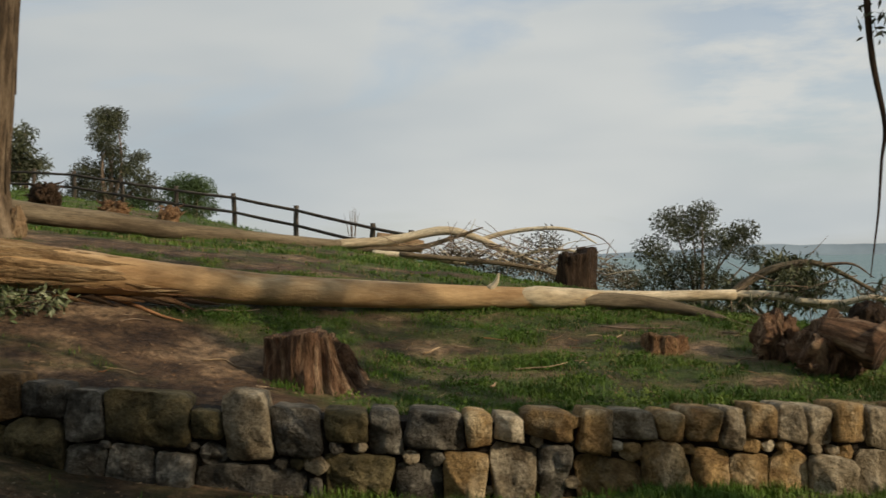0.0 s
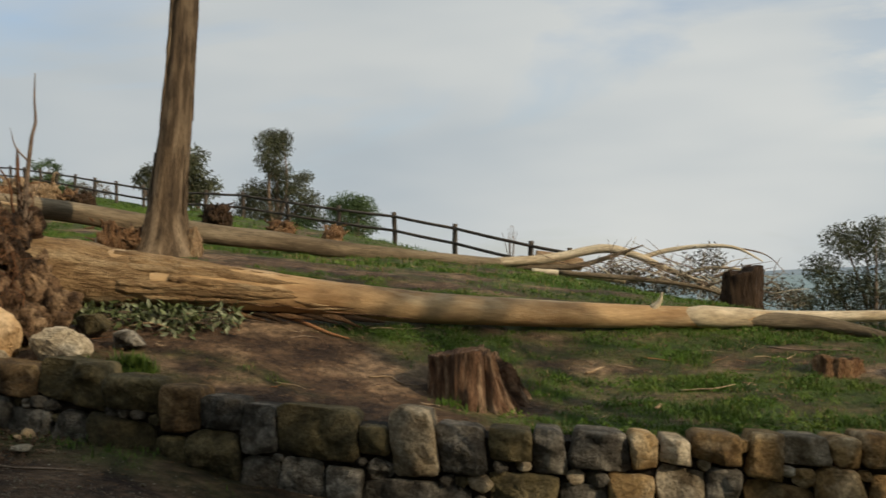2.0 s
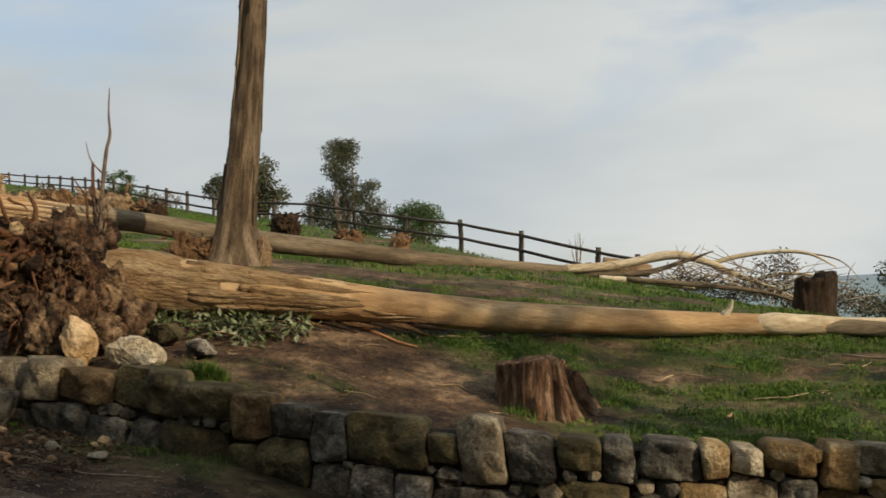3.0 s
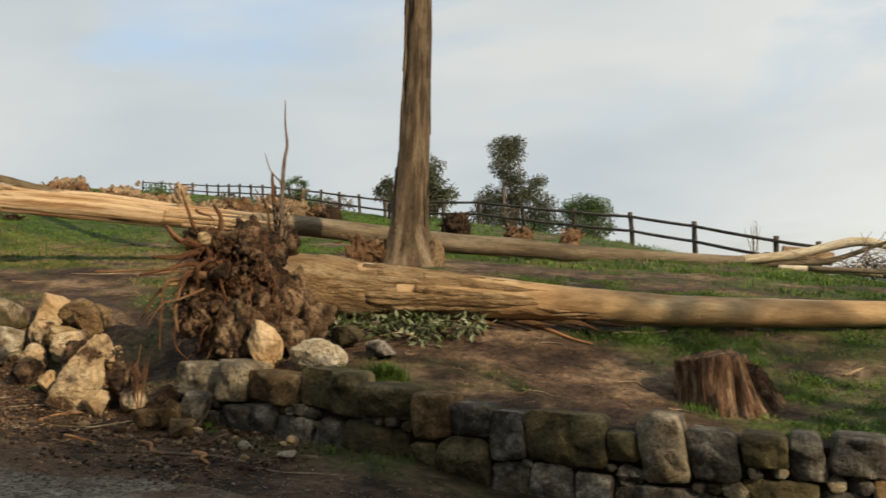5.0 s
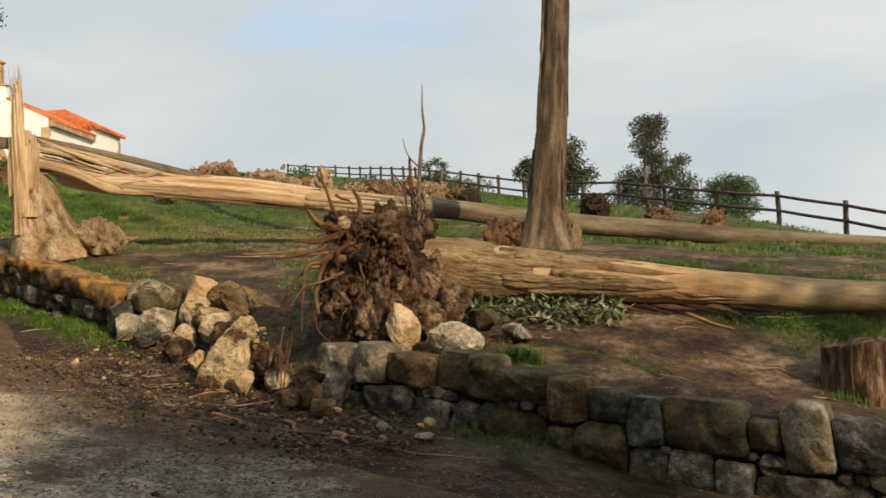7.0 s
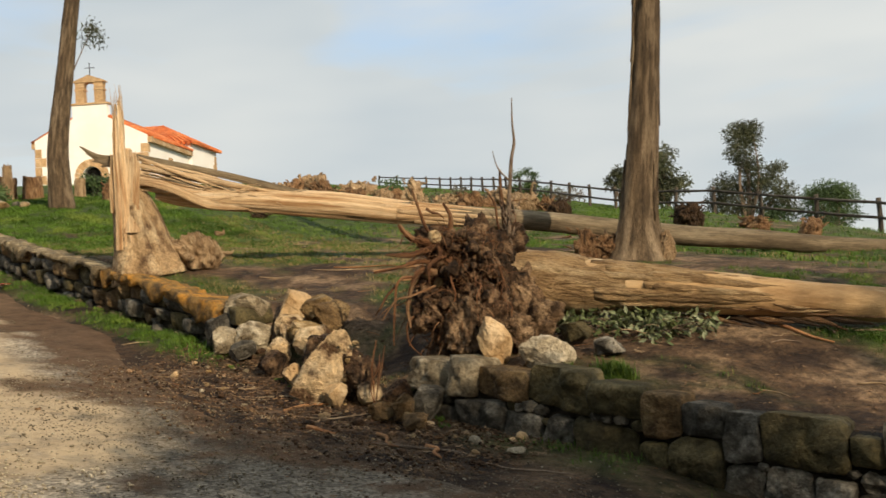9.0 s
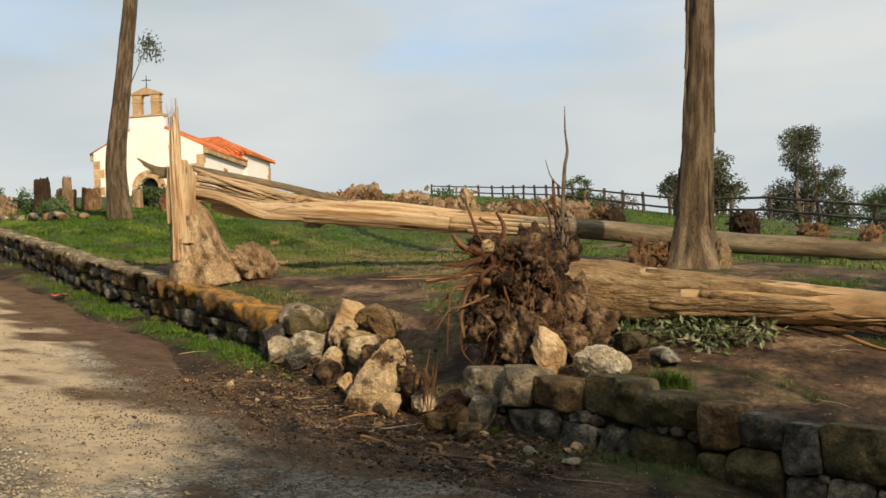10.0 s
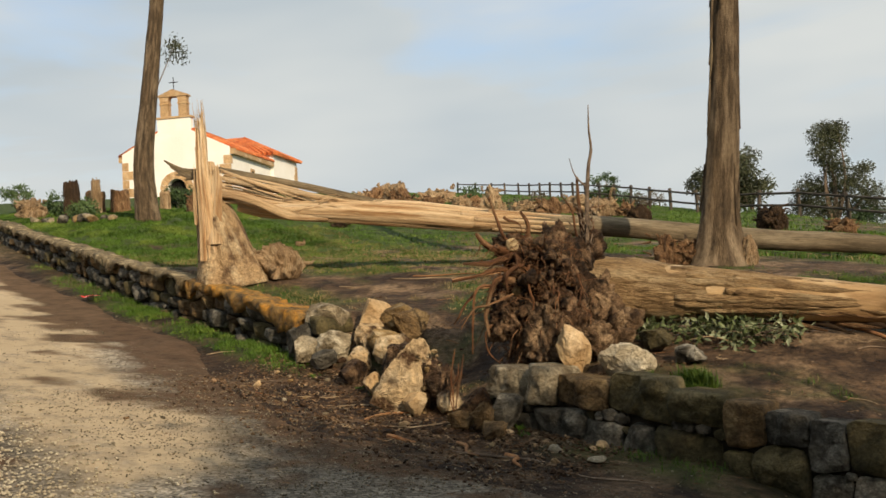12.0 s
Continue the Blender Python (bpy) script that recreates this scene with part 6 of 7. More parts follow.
for k in range(26):
    zk, ak = rng_k.uniform(-0.36, 0.30), rng_k.uniform(-2.9, -0.2)
    rk = 0.86 * (1 - 0.45 * (zk / 0.84 + 0.5))
    sk = rng_k.uniform(0.015, 0.05)
    v, f = rock((sk * 1.3, sk, sk), 400 + k, 3, 0.4, 9, 0.1)
    part("pebble", (v + np.array([0.25 * rk * math.cos(ak), 0.185 * rk * math.sin(ak), zk]), f), [ROCK_TAN, STONE_OCHRE][k % 2], clod)
boulder(-6.32, 8.2, (0.34, 0.34, 0.46), 9, SOIL_CLOD, "clod of red soil against the pointed boulder", 0.0, (0, -12, 20))
boulder(-7.05, 8.45, (0.36, 0.4, 0.42), 10, SOIL_CLOD, "dark clod in the breach")
boulder(-4.98, 8.50, (0.36, 0.30, 0.45), 12, ROCK_TAN, "upright tan stone below the roots", 0.02, (0, 12, 15))
boulder(-4.50, 8.55, (0.50, 0.38, 0.33), 13, ROCK_WHITE, "rounded white stone on the wall top", 0.0, (0, 0, 10), bite=(0.8, 1.0))
boulder(-5.12, 8.28, (0.22, 0.2, 0.22), 14, STONE_PALE, "small pale stone on the wall", 0.04)
boulder(-4.52, 8.10, (0.30, 0.24, 0.16), 15, STONE_PALE, "pale flat stone on the wall", 0.06)
boulder(-4.10, 8.95, (0.32, 0.26, 0.20), 16, STONE_GREY, "dark block of stone on the terrace")
boulder(-4.50, 9.15, (0.36, 0.3, 0.24), 17, STONE_MOSS, "mossy stone half under leaves")
boulder(-5.31, 7.62, (0.27, 0.22, 0.16), 18, STONE_OCHRE_DARK, "reddish stone fallen on the verge")
boulder(-5.45, 8.02, (0.36, 0.3, 0.34), 19, STONE_GREY, "grey stone at the foot of the breach")
boulder(-5.85, 8.15, (0.3, 0.3, 0.3), 20, SOIL_CLOD, "dark clod at the foot of the roots")
for x_, y_, w_, h_, m_, words in ((-8.98, 9.12, 0.46, 0.50, STONE_GREY, "grey block at the broken wall end"), (-8.74, 8.96, 0.40, 0.34, STONE_PALE, "pale stone at the broken wall end"), (-8.12, 9.32, 0.42, 0.38, ROCK_SOILY, "soiled tan stone in the breach"),
                                  (-7.86, 9.26, 0.48, 0.36, STONE_OCHRE, "ochre stone in the breach"), (-7.72, 9.62, 0.46, 0.38, STONE_OCHRE_DARK, "brown stone in the breach"), (-7.92, 8.92, 0.38, 0.30, ROCK_SOILY, "soiled tan stone in the breach"),
                                  (-7.22, 8.78, 0.52, 0.48, SOIL_CLOD, "dark clod in the breach"), (-7.30, 8.40, 0.28, 0.24, ROCK_TAN, "tan stone at the lane's edge"), (-6.84, 8.58, 0.54, 0.52, SOIL_CLOD, "dark clod in the breach"), (-8.35, 8.78, 0.34, 0.24, STONE_GREY, "grey stone in the breach"),
                                  (-6.12, 8.10, 0.32, 0.24, ROCK_SOILY, "soiled tan stone at the foot of the roots"), (-5.72, 7.72, 0.24, 0.18, STONE_OCHRE_DARK, "brown stone fallen on the verge"), (-5.52, 7.78, 0.30, 0.26, STONE_OCHRE_DARK, "reddish brown stone fallen on the verge"), (-7.75, 8.6, 0.4, 0.26, SOIL_CLOD, "dark clod in the breach")):
    boulder(x_, y_, (w_, w_ * 0.8, h_), int(-x_ * 100), m_, words, 0.02, (8, -6, x_ * 80), bite=(0.6, 0.95))
boulder(-4.21, 7.36, (0.18, 0.12, 0.07), 21, ROCK_WHITE, "smooth white pebble on the verge", name="pebble", level=4)
rng_s = np.random.default_rng(12)
for k in range(150):
    x, y = rng_s.uniform(-9.0, -4.4), 0
    y = float(wall_y(x)) + rng_s.uniform(-1.1, 0.15)
    s = rng_s.uniform(0.025, 0.08) * (1 if k % 9 else 1.7)
    boulder(x, y, (s, s * 0.8, s * 0.7), 200 + k % 12, [ROCK_TAN, STONE_OCHRE, SOIL_CLOD, STONE_PALE, SOIL_CLOD][k % 5], "small broken stone strewn at the breach", -0.01, (0, 0, 40 * k), "rubble at the breach", "rubble_stone", 3)
for k in range(14):
    x = -24.2 + k * 0.29 + rng_s.normal() * 0.04
    y = 15.75 - 0.045 * k + rng_s.normal() * 0.08
    s = rng_s.uniform(0.22, 0.42)
    boulder(x, y, (s, s * 0.8, s * 0.75), 300 + k, [STONE_PALE, STONE_OCHRE, STONE_GREY][k % 3], "edging stone round a flower bed", -0.02, (0, 0, 30 * k), "edging stones", "edging_stone", 3)


# ---- shrubs, branches, leaves ----
def foliage(name, data, material, parent, label=""):
    ob = part(name, data, material, parent, label, smooth=False)
    ob["kind"] = "stuff"
    return ob


def shrub(label, x, y, w, h, seed, material, leaf, count, clumps=14, stem=0.06, lift=0.3, category="bush", shape=None, group="shrubs", z=None):
    """Stems that fork into limbs, each carrying a loose clump of leaves."""
    rng = np.random.default_rng(seed)
    z = float(surf(x, y)) if z is None else z
    t = thing("bush", label, category, group)
    foot = np.array([x, y, z])
    if shape is None:
        shape = []
        for _ in range(clumps):
            a, r, q = rng.uniform(0, 6.28), math.sqrt(rng.random()), rng.random()
            shape.append((r * math.cos(a) * 0.42 * (1 - 0.5 * abs(q - 0.45)), r * math.sin(a) * 0.42, lift + (1 - lift) * q * (1 - 0.35 * r), rng.uniform(0.13, 0.22)))
    cs, sp = [], []
    for k, (dx, dz_, zz, r) in enumerate(shape):
        c = foot + np.array([dx * w, dz_ * w, zz * h])
        mid = foot + np.array([dx * w * 0.3, dz_ * w * 0.3, zz * h * 0.5]) + rng.normal(size=3) * 0.04 * h
        part("limb", tube([foot - (0, 0, 0.15), mid, c], [stem, stem * 0.55, stem * 0.15], 9, 6, 0.15, k), TWIG, t)
        cs.append(c)
        sp.append(r)
    cs, sp = np.array(cs), np.array(sp)
    pick = rng.choice(len(cs), count, p=sp ** 2 / (sp ** 2).sum())
    d = rng.normal(size=(count, 3))
    d /= np.linalg.norm(d, axis=1)[:, None]
    rad = (rng.random(count) ** 0.5)[:, None] * (sp[pick] * max(w, h) * 1.08)[:, None]
    pts = cs[pick] + d * rad * np.array([1.0, 1.0, 0.8])
    foliage("foliage", leaves(pts, (0.01, 0.01, 0.01), count, leaf, seed + 1), material, t)
    return t


TALL = [(-0.05, 0, 0.88, 0.15), (0.05, 0, 0.82, 0.14), (-0.02, 0.1, 0.95, 0.10), (0.10, 0, 0.93, 0.10), (-0.03, -0.1, 0.70, 0.13), (0.05, 0, 0.6, 0.14), (-0.2, 0, 0.42, 0.16), (-0.3, 0.1, 0.3, 0.14), (0.2, 0, 0.45, 0.15), (0.3, 0.1, 0.55, 0.09), (0.36, 0, 0.32, 0.15), (0.0, 0.1, 0.4, 0.17), (-0.1, 0, 0.2, 0.17), (0.2, 0.1, 0.2, 0.17), (0.42, 0, 0.16, 0.13), (-0.36, 0, 0.15, 0.13)]
shrub("tall dark shrub, narrow at the top, behind the fence", -14.55, 47.7, 4.3, 4.75, 61, LEAF, 0.12, 26000, shape=TALL, stem=0.09)
shrub("rounded grey-green shrub behind the fence", -10.7, 46.7, 2.6, 3.3, 62, LEAF_BUSH, 0.11, 14000, 24, lift=0.3)
shrub("dark shrub behind the fence", -21.0, 55.2, 2.6, 3.7, 63, LEAF, 0.24, 4500, 18)
shrub("low dark shrub behind the fence", -23.8, 55.4, 1.6, 2.2, 64, LEAF, 0.24, 1000, 10)
shrub("round dark shrub behind the fence", -35.3, 66.0, 2.3, 2.1, 65, LEAF_BUSH, 0.24, 1500, 14, lift=0.15)
shrub("small bright green bush by the lane", -32.1, 20.2, 1.0, 0.95, 66, LEAF_BUSH, 0.12, 900, 12, stem=0.03)
shrub("dark leafy shrub among stumps", -25.2, 17.3, 1.3, 0.75, 67, LEAF_BUSH, 0.12, 1000, 12, stem=0.02, lift=0.1)
shrub("dark leafy shrub among stumps", -23.6, 16.6, 1.1, 0.55, 68, LEAF_BUSH, 0.12, 800, 12, stem=0.02, lift=0.1)
shrub("green bush before the chapel door", -23.6, 19.8, 1.2, 0.75, 69, LEAF_BUSH, 0.12, 1100, 12, stem=0.02, lift=0.1)
for k, (x, y, w) in enumerate(((-17.8, 50.5, 2.4), (-20.5, 53.5, 2.2), (-28.5, 58.5, 2.6), (-31, 61, 2.4), (-26, 41.5, 2.6), (-29, 41.0, 2.4), (-23.5, 39.5, 2.2), (-12.5, 44.6, 2.2))):
    shrub("low scrub along the cliff edge", x, y, w, 0.75, 70 + k, LEAF_BUSH if k % 2 else LEAF_DRY, 0.2, 700, 10, stem=0.03, lift=0.1)
GUM = [(-0.42, 0, 0.55, 0.09), (-0.30, 0, 0.75, 0.10), (-0.15, 0, 0.92, 0.11), (0.0, 0.05, 0.88, 0.11), (0.06, 0, 0.98, 0.08), (0.22, 0, 0.8, 0.11), (0.36, 0, 0.86, 0.08), (0.42, 0, 0.72, 0.07), (-0.2, 0, 0.6, 0.12), (0.0, 0, 0.65, 0.12), (0.15, 0, 0.55, 0.10), (-0.4, 0, 0.38, 0.09), (-0.25, 0, 0.4, 0.10), (-0.05, 0, 0.45, 0.11), (0.12, 0, 0.36, 0.10), (-0.12, 0, 0.3, 0.1)]
GUM = [(a, b, c, r * 1.22) for a, b, c, r in GUM]
shrub("young gum tree with clumps of dark leaves below the crest", 5.8, 25.3, 3.2, 3.75, 81, LEAF, 0.085, 21000, shape=GUM, stem=0.07, category="tree")
shrub("dark leafy gum sapling behind the fallen limb", 5.1, 17.1, 1.5, 1.45, 82, LEAF, 0.13, 3500, 14, stem=0.03, lift=0.35, category="tree")


def bare_bush(x, y, h, seed):
    t = thing("bare_bush", "thin leafless saplings by the fence", "bush")
    rng = np.random.default_rng(seed)
    z = float(surf(x, y))
    for k in range(7):
        a = rng.normal() * 0.09
        part("stem", tube([(x + 0.03 * k, y, z), (x + 0.03 * k + a, y, z + h * 0.5), (x + 0.03 * k + a * 1.6, y, z + h * rng.uniform(0.7, 1))], [0.016, 0.012, 0.005], 8, 4, 0.1, k), TWIG, t)


bare_bush(-3.0, 35.6, 1.75, 3)


def fallen_crown():
    """Limbs and withered twigs of the snapped stem's top."""
    t = thing("fallen_branches", "bleached fallen branches with withered leaves on the slope", "branches")
    rng = np.random.default_rng(21)
    limbs = [([(-2.1, 20.1, 1.9), (-1.0, 20.4, 1.96), (0.0, 20.5, 2.13), (0.6, 20.5, 2.0), (1.1, 20.5, 1.76), (1.7, 20.4, 1.52), (2.3, 20.4, 1.22)], [0.08, 0.09, 0.085, 0.07, 0.06, 0.05, 0.03], BARK_PALE),
             ([(-1.9, 20.3, 1.82), (-0.6, 20.4, 1.80), (0.15, 20.4, 1.98), (0.75, 20.4, 2.18)], [0.06, 0.055, 0.04, 0.012], BARK_GREY),
             ([(0.7, 20.6, 1.95), (1.2, 20.6, 2.08), (1.85, 20.5, 2.15), (2.4, 20.4, 2.10), (2.85, 20.3, 1.85)], [0.05, 0.045, 0.04, 0.03, 0.012], BARK_PALE),
             ([(-1.3, 20.2, 1.72), (-0.2, 20.2, 1.62), (0.4, 20.2, 1.52)], [0.07, 0.065, 0.06], BARK_PALE),
             ([(2.3, 20.4, 2.12), (2.75, 20.4, 2.03), (3.0, 20.3, 1.9), (3.25, 20.3, 1.62)], [0.016, 0.014, 0.01, 0.004], TWIG),
             ([(-0.8, 20.0, 1.70), (0.6, 20.0, 1.56), (1.6, 20.0, 1.42), (2.3, 20.0, 1.2)], [0.05, 0.045, 0.035, 0.02], BARK_GREY),
             ([(1.4, 20.4, 1.62), (1.9, 20.4, 1.75), (2.5, 20.4, 1.7), (3.0, 20.4, 1.55)], [0.04, 0.032, 0.025, 0.01], BARK_PALE)]
    for k, (p, r, m) in enumerate(limbs):
        part("branch", tube(p, r, 26, 9, 0.15, k), m, t)
    for k in range(190):
        x = rng.uniform(-0.3, 3.2)
        p = np.array([x, 20.3 + rng.normal() * 0.15, 1.75 - 0.13 * x + rng.normal() * 0.12])
        d = np.array([rng.normal() * 0.5, rng.normal() * 0.2, rng.normal() * 0.3])
        part("twig", tube([p, p + d * 0.5 + rng.normal(size=3) * 0.05, p + d], [0.011, 0.008, 0.003], 7, 4, 0.1, k), TWIG if k % 3 else BARK_PALE, t)
    c = [(x, 20.3, 1.62 - 0.14 * x + 0.1 * math.sin(5 * x)) for x in np.linspace(0.0, 3.2, 22)] + [(1.7, 20.4, 1.85), (1.9, 20.4, 1.95), (2.05, 20.4, 1.8), (3.2, 20.3, 1.4), (3.35, 20.3, 1.25)]
    foliage("withered_leaves", leaves(c, (0.30, 0.25, 0.24), 3800, 0.085, 22), LEAF_DRY, t, "withered grey-brown leaves")


fallen_crown()


def fallen_limb():
    t = thing("fallen_branches", "broken gum limbs with drooping leaves beyond the fallen trunk", "branches")
    rng = np.random.default_rng(31)
    limbs = [([(3.35, 12.9, 1.12), (3.6, 13.0, 1.30), (3.9, 12.9, 1.46), (4.3, 12.8, 1.52), (4.6, 12.7, 1.40), (4.95, 12.6, 1.18)], [0.05, 0.05, 0.045, 0.04, 0.03, 0.018], BARK_GREY),
             ([(3.3, 12.9, 1.16), (3.9, 12.9, 1.14), (4.4, 12.8, 1.02), (4.9, 12.7, 0.95)], [0.05, 0.05, 0.045, 0.04], BARK_PALE),
             ([(4.1, 12.8, 1.08), (4.6, 12.7, 1.05), (4.9, 12.6, 1.12), (5.2, 12.6, 1.05)], [0.04, 0.04, 0.03, 0.03], BARK_PALE),
             ([(4.4, 12.7, 1.5), (4.7, 12.6, 1.5), (4.9, 12.5, 1.35)], [0.02, 0.015, 0.006], TWIG)]
    for k, (p, r, m) in enumerate(limbs):
        part("branch", tube(p, r, 24, 9, 0.15, k), m, t)
    for k in range(50):
        x = rng.uniform(3.3, 5.4)
        p = np.array([x, 12.8 + rng.normal() * 0.1, 1.15 + rng.normal() * 0.14])
        d = np.array([rng.normal() * 0.4, rng.normal() * 0.2, rng.normal() * 0.22 - 0.1])
        part("twig", tube([p, p + d * 0.5 + rng.normal(size=3) * 0.05, p + d], [0.008, 0.006, 0.002], 7, 4, 0.1, k), TWIG, t)
    c = [(4.2, 12.8, 1.42), (4.35, 12.8, 1.35), (4.1, 12.9, 1.3), (4.5, 12.7, 1.3), (4.95, 12.6, 1.1), (5.1, 12.6, 1.0), (4.7, 12.7, 0.95), (3.6, 12.9, 1.0), (3.3, 12.8, 0.98), (3.0, 12.9, 0.95), (4.2, 12.9, 1.1), (5.2, 12.6, 1.2)]
    foliage("hanging_leaves", leaves(c, (0.26, 0.2, 0.2), 1700, 0.10, 32, 0.9, 0.22), LEAF, t, "drooping dark green leaves")


fallen_limb()


def leafy_litter():
    t = thing("cut_branches", "heap of cut leafy branches under the fallen trunk", "branches")
    rng = np.random.default_rng(41)
    for k in range(40):
        x = rng.uniform(-5.0, -3.7)
        y = 9.62 + 0.25 * (x + 4.3) + rng.normal() * 0.16
        p = np.array(on(x, y, 0.05))
        d = np.array([rng.uniform(0.15, 0.38) * rng.choice([1, -1]), rng.normal() * 0.12, rng.uniform(-0.03, 0.12)])
        part("twig", tube([p, p + d * 0.5 + (0, 0, 0.04), p + d], [0.006, 0.005, 0.002], 7, 4, 0.1, k), TWIG if k % 3 else STRAW, t)
    c = [on(x, 9.62 + 0.25 * (x + 4.3) + rng.normal() * 0.14, 0.08 + 0.08 * rng.random()) for x in rng.uniform(-5.0, -3.4, 60)] + [on(-3.9, 9.45, 0.06), on(-3.8, 9.4, 0.05)]
    foliage("leaves", leaves(c, (0.16, 0.14, 0.10), 1100, 0.085, 42, 0.1, 0.42), LEAF_PALE, t, "grey-green leaves turning up pale undersides")


leafy_litter()


# ---- unseen gums beside the lane: two shade wall and lane, seven only block skylight ----
def shade_gum(x, y, h, clumps, seed, label, dense=300, leaf=0.24):
    t = thing("gum_tree", label, "tree", "gums beside the lane")
    rng = np.random.default_rng(seed)
    z = float(surf(x, y))
    top = np.array([x + 0.3, y + 0.2, z + h])
    part("trunk", tube([(x, y, z - 0.2), (x + 0.1, y, z + h * 0.5), top], [0.28, 0.22, 0.10], 30, 16, 0.08, seed), BARK_TALL, t)
    for k, c in enumerate(clumps):
        p0 = np.array([x + 0.1, y, z + h * rng.uniform(0.4, 0.8)])
        part("limb", tube([p0, (p0 + np.array(c[:3])) / 2 + (0, 0, 0.3), c[:3]], [0.09, 0.05, 0.02], 10, 7, 0.1, k), BARK_GREY, t)
    n = dense * len(clumps)
    foliage("foliage", leaves([c[:3] for c in clumps], (1.3, 1.15, 0.9), n, leaf, seed + 1), LEAF, t)
    return t


rng_g = np.random.default_rng(17)
near_ = [(5.1, -0.5, 6.0), (4.8, 0.5, 5.9), (4.7, 0.8, 5.9), (5.5, -1.0, 6.1)] + [(6.3 + 1.9 * u + rng_g.normal() * 0.2, 2.2 - 3.2 * v_ + rng_g.normal() * 0.2, 5.9 + rng_g.uniform(-0.4, 0.9)) for u in np.linspace(0, 1, 7) for v_ in (0.0, 0.35, 0.7, 1.0)]
# further unseen clumps, placed so that their shade reaches the verge
near_ += [(3.7 + 2.7 * u + rng_g.normal() * 0.15, 1.0 + 1.4 * v_ + rng_g.normal() * 0.15, 5.9 + rng_g.uniform(-0.2, 0.2)) for u in (0.0, 0.33, 0.66, 1.0) for v_ in (0.0, 0.5, 1.0)]
g1 = shade_gum(8.8, 1.4, 7.0, [c for k, c in enumerate(near_) if k % 5 != 3], 91, "leafy gum beside the lane casting shade on the wall")
far_ = [(11.2 + rng_g.normal() * 0.7, 4.6 + rng_g.normal() * 0.6, 9.6 + rng_g.normal() * 0.5) for _ in range(5)]
shade_gum(12.0, 2.4, 10, far_, 93, "tall gum farther along the lane")
# added row of unseen gums that dims the skylight on wall and lane
for k, (x, y) in enumerate(((-19, -5), (-13, -5), (-7, -6), (-2, -7), (3, -7.5), (8, -8), (14, -8))):
    shade_gum(x, y, 9 + k % 3, [(x + rng_g.normal() * 2.0, y + rng_g.normal() * 1.2, 1.8 + 8 * rng_g.random()) for _ in range(22)], 110 + k, "added gum out of view, blocking skylight behind the camera", 420, 0.36)
part("hanging_twig", tube([(3.6, 5.2, 5.4), (2.5, 6.05, 4.2), (2.37, 6.05, 3.2), (2.38, 6.05, 2.75), (2.44, 6.03, 2.35), (2.42, 6.03, 2.15), (2.40, 6.04, 1.85), (2.36, 6.06, 1.5)], [0.03, 0.022, 0.020, 0.018, 0.014, 0.009, 0.007, 0.003], 50, 7, 0.15, 6), STUMP_DARK, g1, "long dry twig hanging down")
foliage("hanging_leaves", leaves([(2.48, 6.03, 2.95), (2.55, 6.0, 2.85), (2.5, 6.0, 3.05), (2.38, 6.05, 2.95)], (0.10, 0.1, 0.12), 90, 0.07, 97, 0.6), LEAF, g1)


# ---- grass, weeds, litter ----
def big_mesh(name, verts, tris, material):
    me = bpy.data.meshes.new(name)
    me.vertices.add(len(verts))
    me.vertices.foreach_set("co", np.asarray(verts, np.float32).ravel())
    me.loops.add(len(tris) * 3)
    me.loops.foreach_set("vertex_index", np.asarray(tris, np.int32).ravel())
    me.polygons.add(len(tris))
    me.polygons.foreach_set("loop_start", np.arange(0, len(tris) * 3, 3, dtype=np.int32))
    me.materials.append(material)
    me.update(calc_edges=True)
    me.validate()
    return new(name, me)


def blades(x, y, height, width, rng):
    """Bent grass blades of two triangles each."""
    n = len(x)
    z = surf(x, y) - 0.01
    a, lean = rng.uniform(0, 6.28, n), rng.uniform(0.1, 0.8, n)
    h, w = height * rng.uniform(0.45, 1.3, n), width * rng.uniform(0.6, 1.3, n)
    side = np.stack([np.cos(a + 1.57), np.sin(a + 1.57), np.zeros(n)], 1) * w[:, None] * 0.5
    fwd = np.stack([np.cos(a), np.sin(a), np.zeros(n)], 1)
    p = np.stack([x, y, z], 1)
    mid = p + fwd * (h * lean * 0.3)[:, None] + np.array([0, 0, 1]) * (h * 0.6)[:, None]
    tip = p + fwd * (h * lean)[:, None] + np.array([0, 0, 1]) * h[:, None] * (1 - 0.3 * lean)[:, None]
    v = np.stack([p - side, p + side, mid + side * 0.6, mid - side * 0.6, tip], 1).reshape(-1, 3)
    k = np.arange(n)[:, None] * 5
    return v, np.concatenate([k + [0, 1, 2], k + [0, 2, 3], k + [3, 2, 4]])


def turf(x0, x1, v0, v1, count, height, width, seed, power=1.6, floor=0.18):
    rng = np.random.default_rng(seed)
    x, v = rng.uniform(x0, x1, count), rng.uniform(v0, v1, count)
    y = wall_y(x) + v
    tuft = vnoise(x * 7, y * 7, 51) * 0.6 + vnoise(x * 2.2, y * 2.2, 52) * 0.4
    keep = rng.random(count) < np.clip(cover(x, y) - floor, 0, 1) ** power * (0.05 + 2.6 * np.clip(tuft - 0.28, 0, 1))
    x, y, tuft = x[keep], y[keep], tuft[keep]
    return blades(x, y, height * (0.5 + tuft), width, rng)


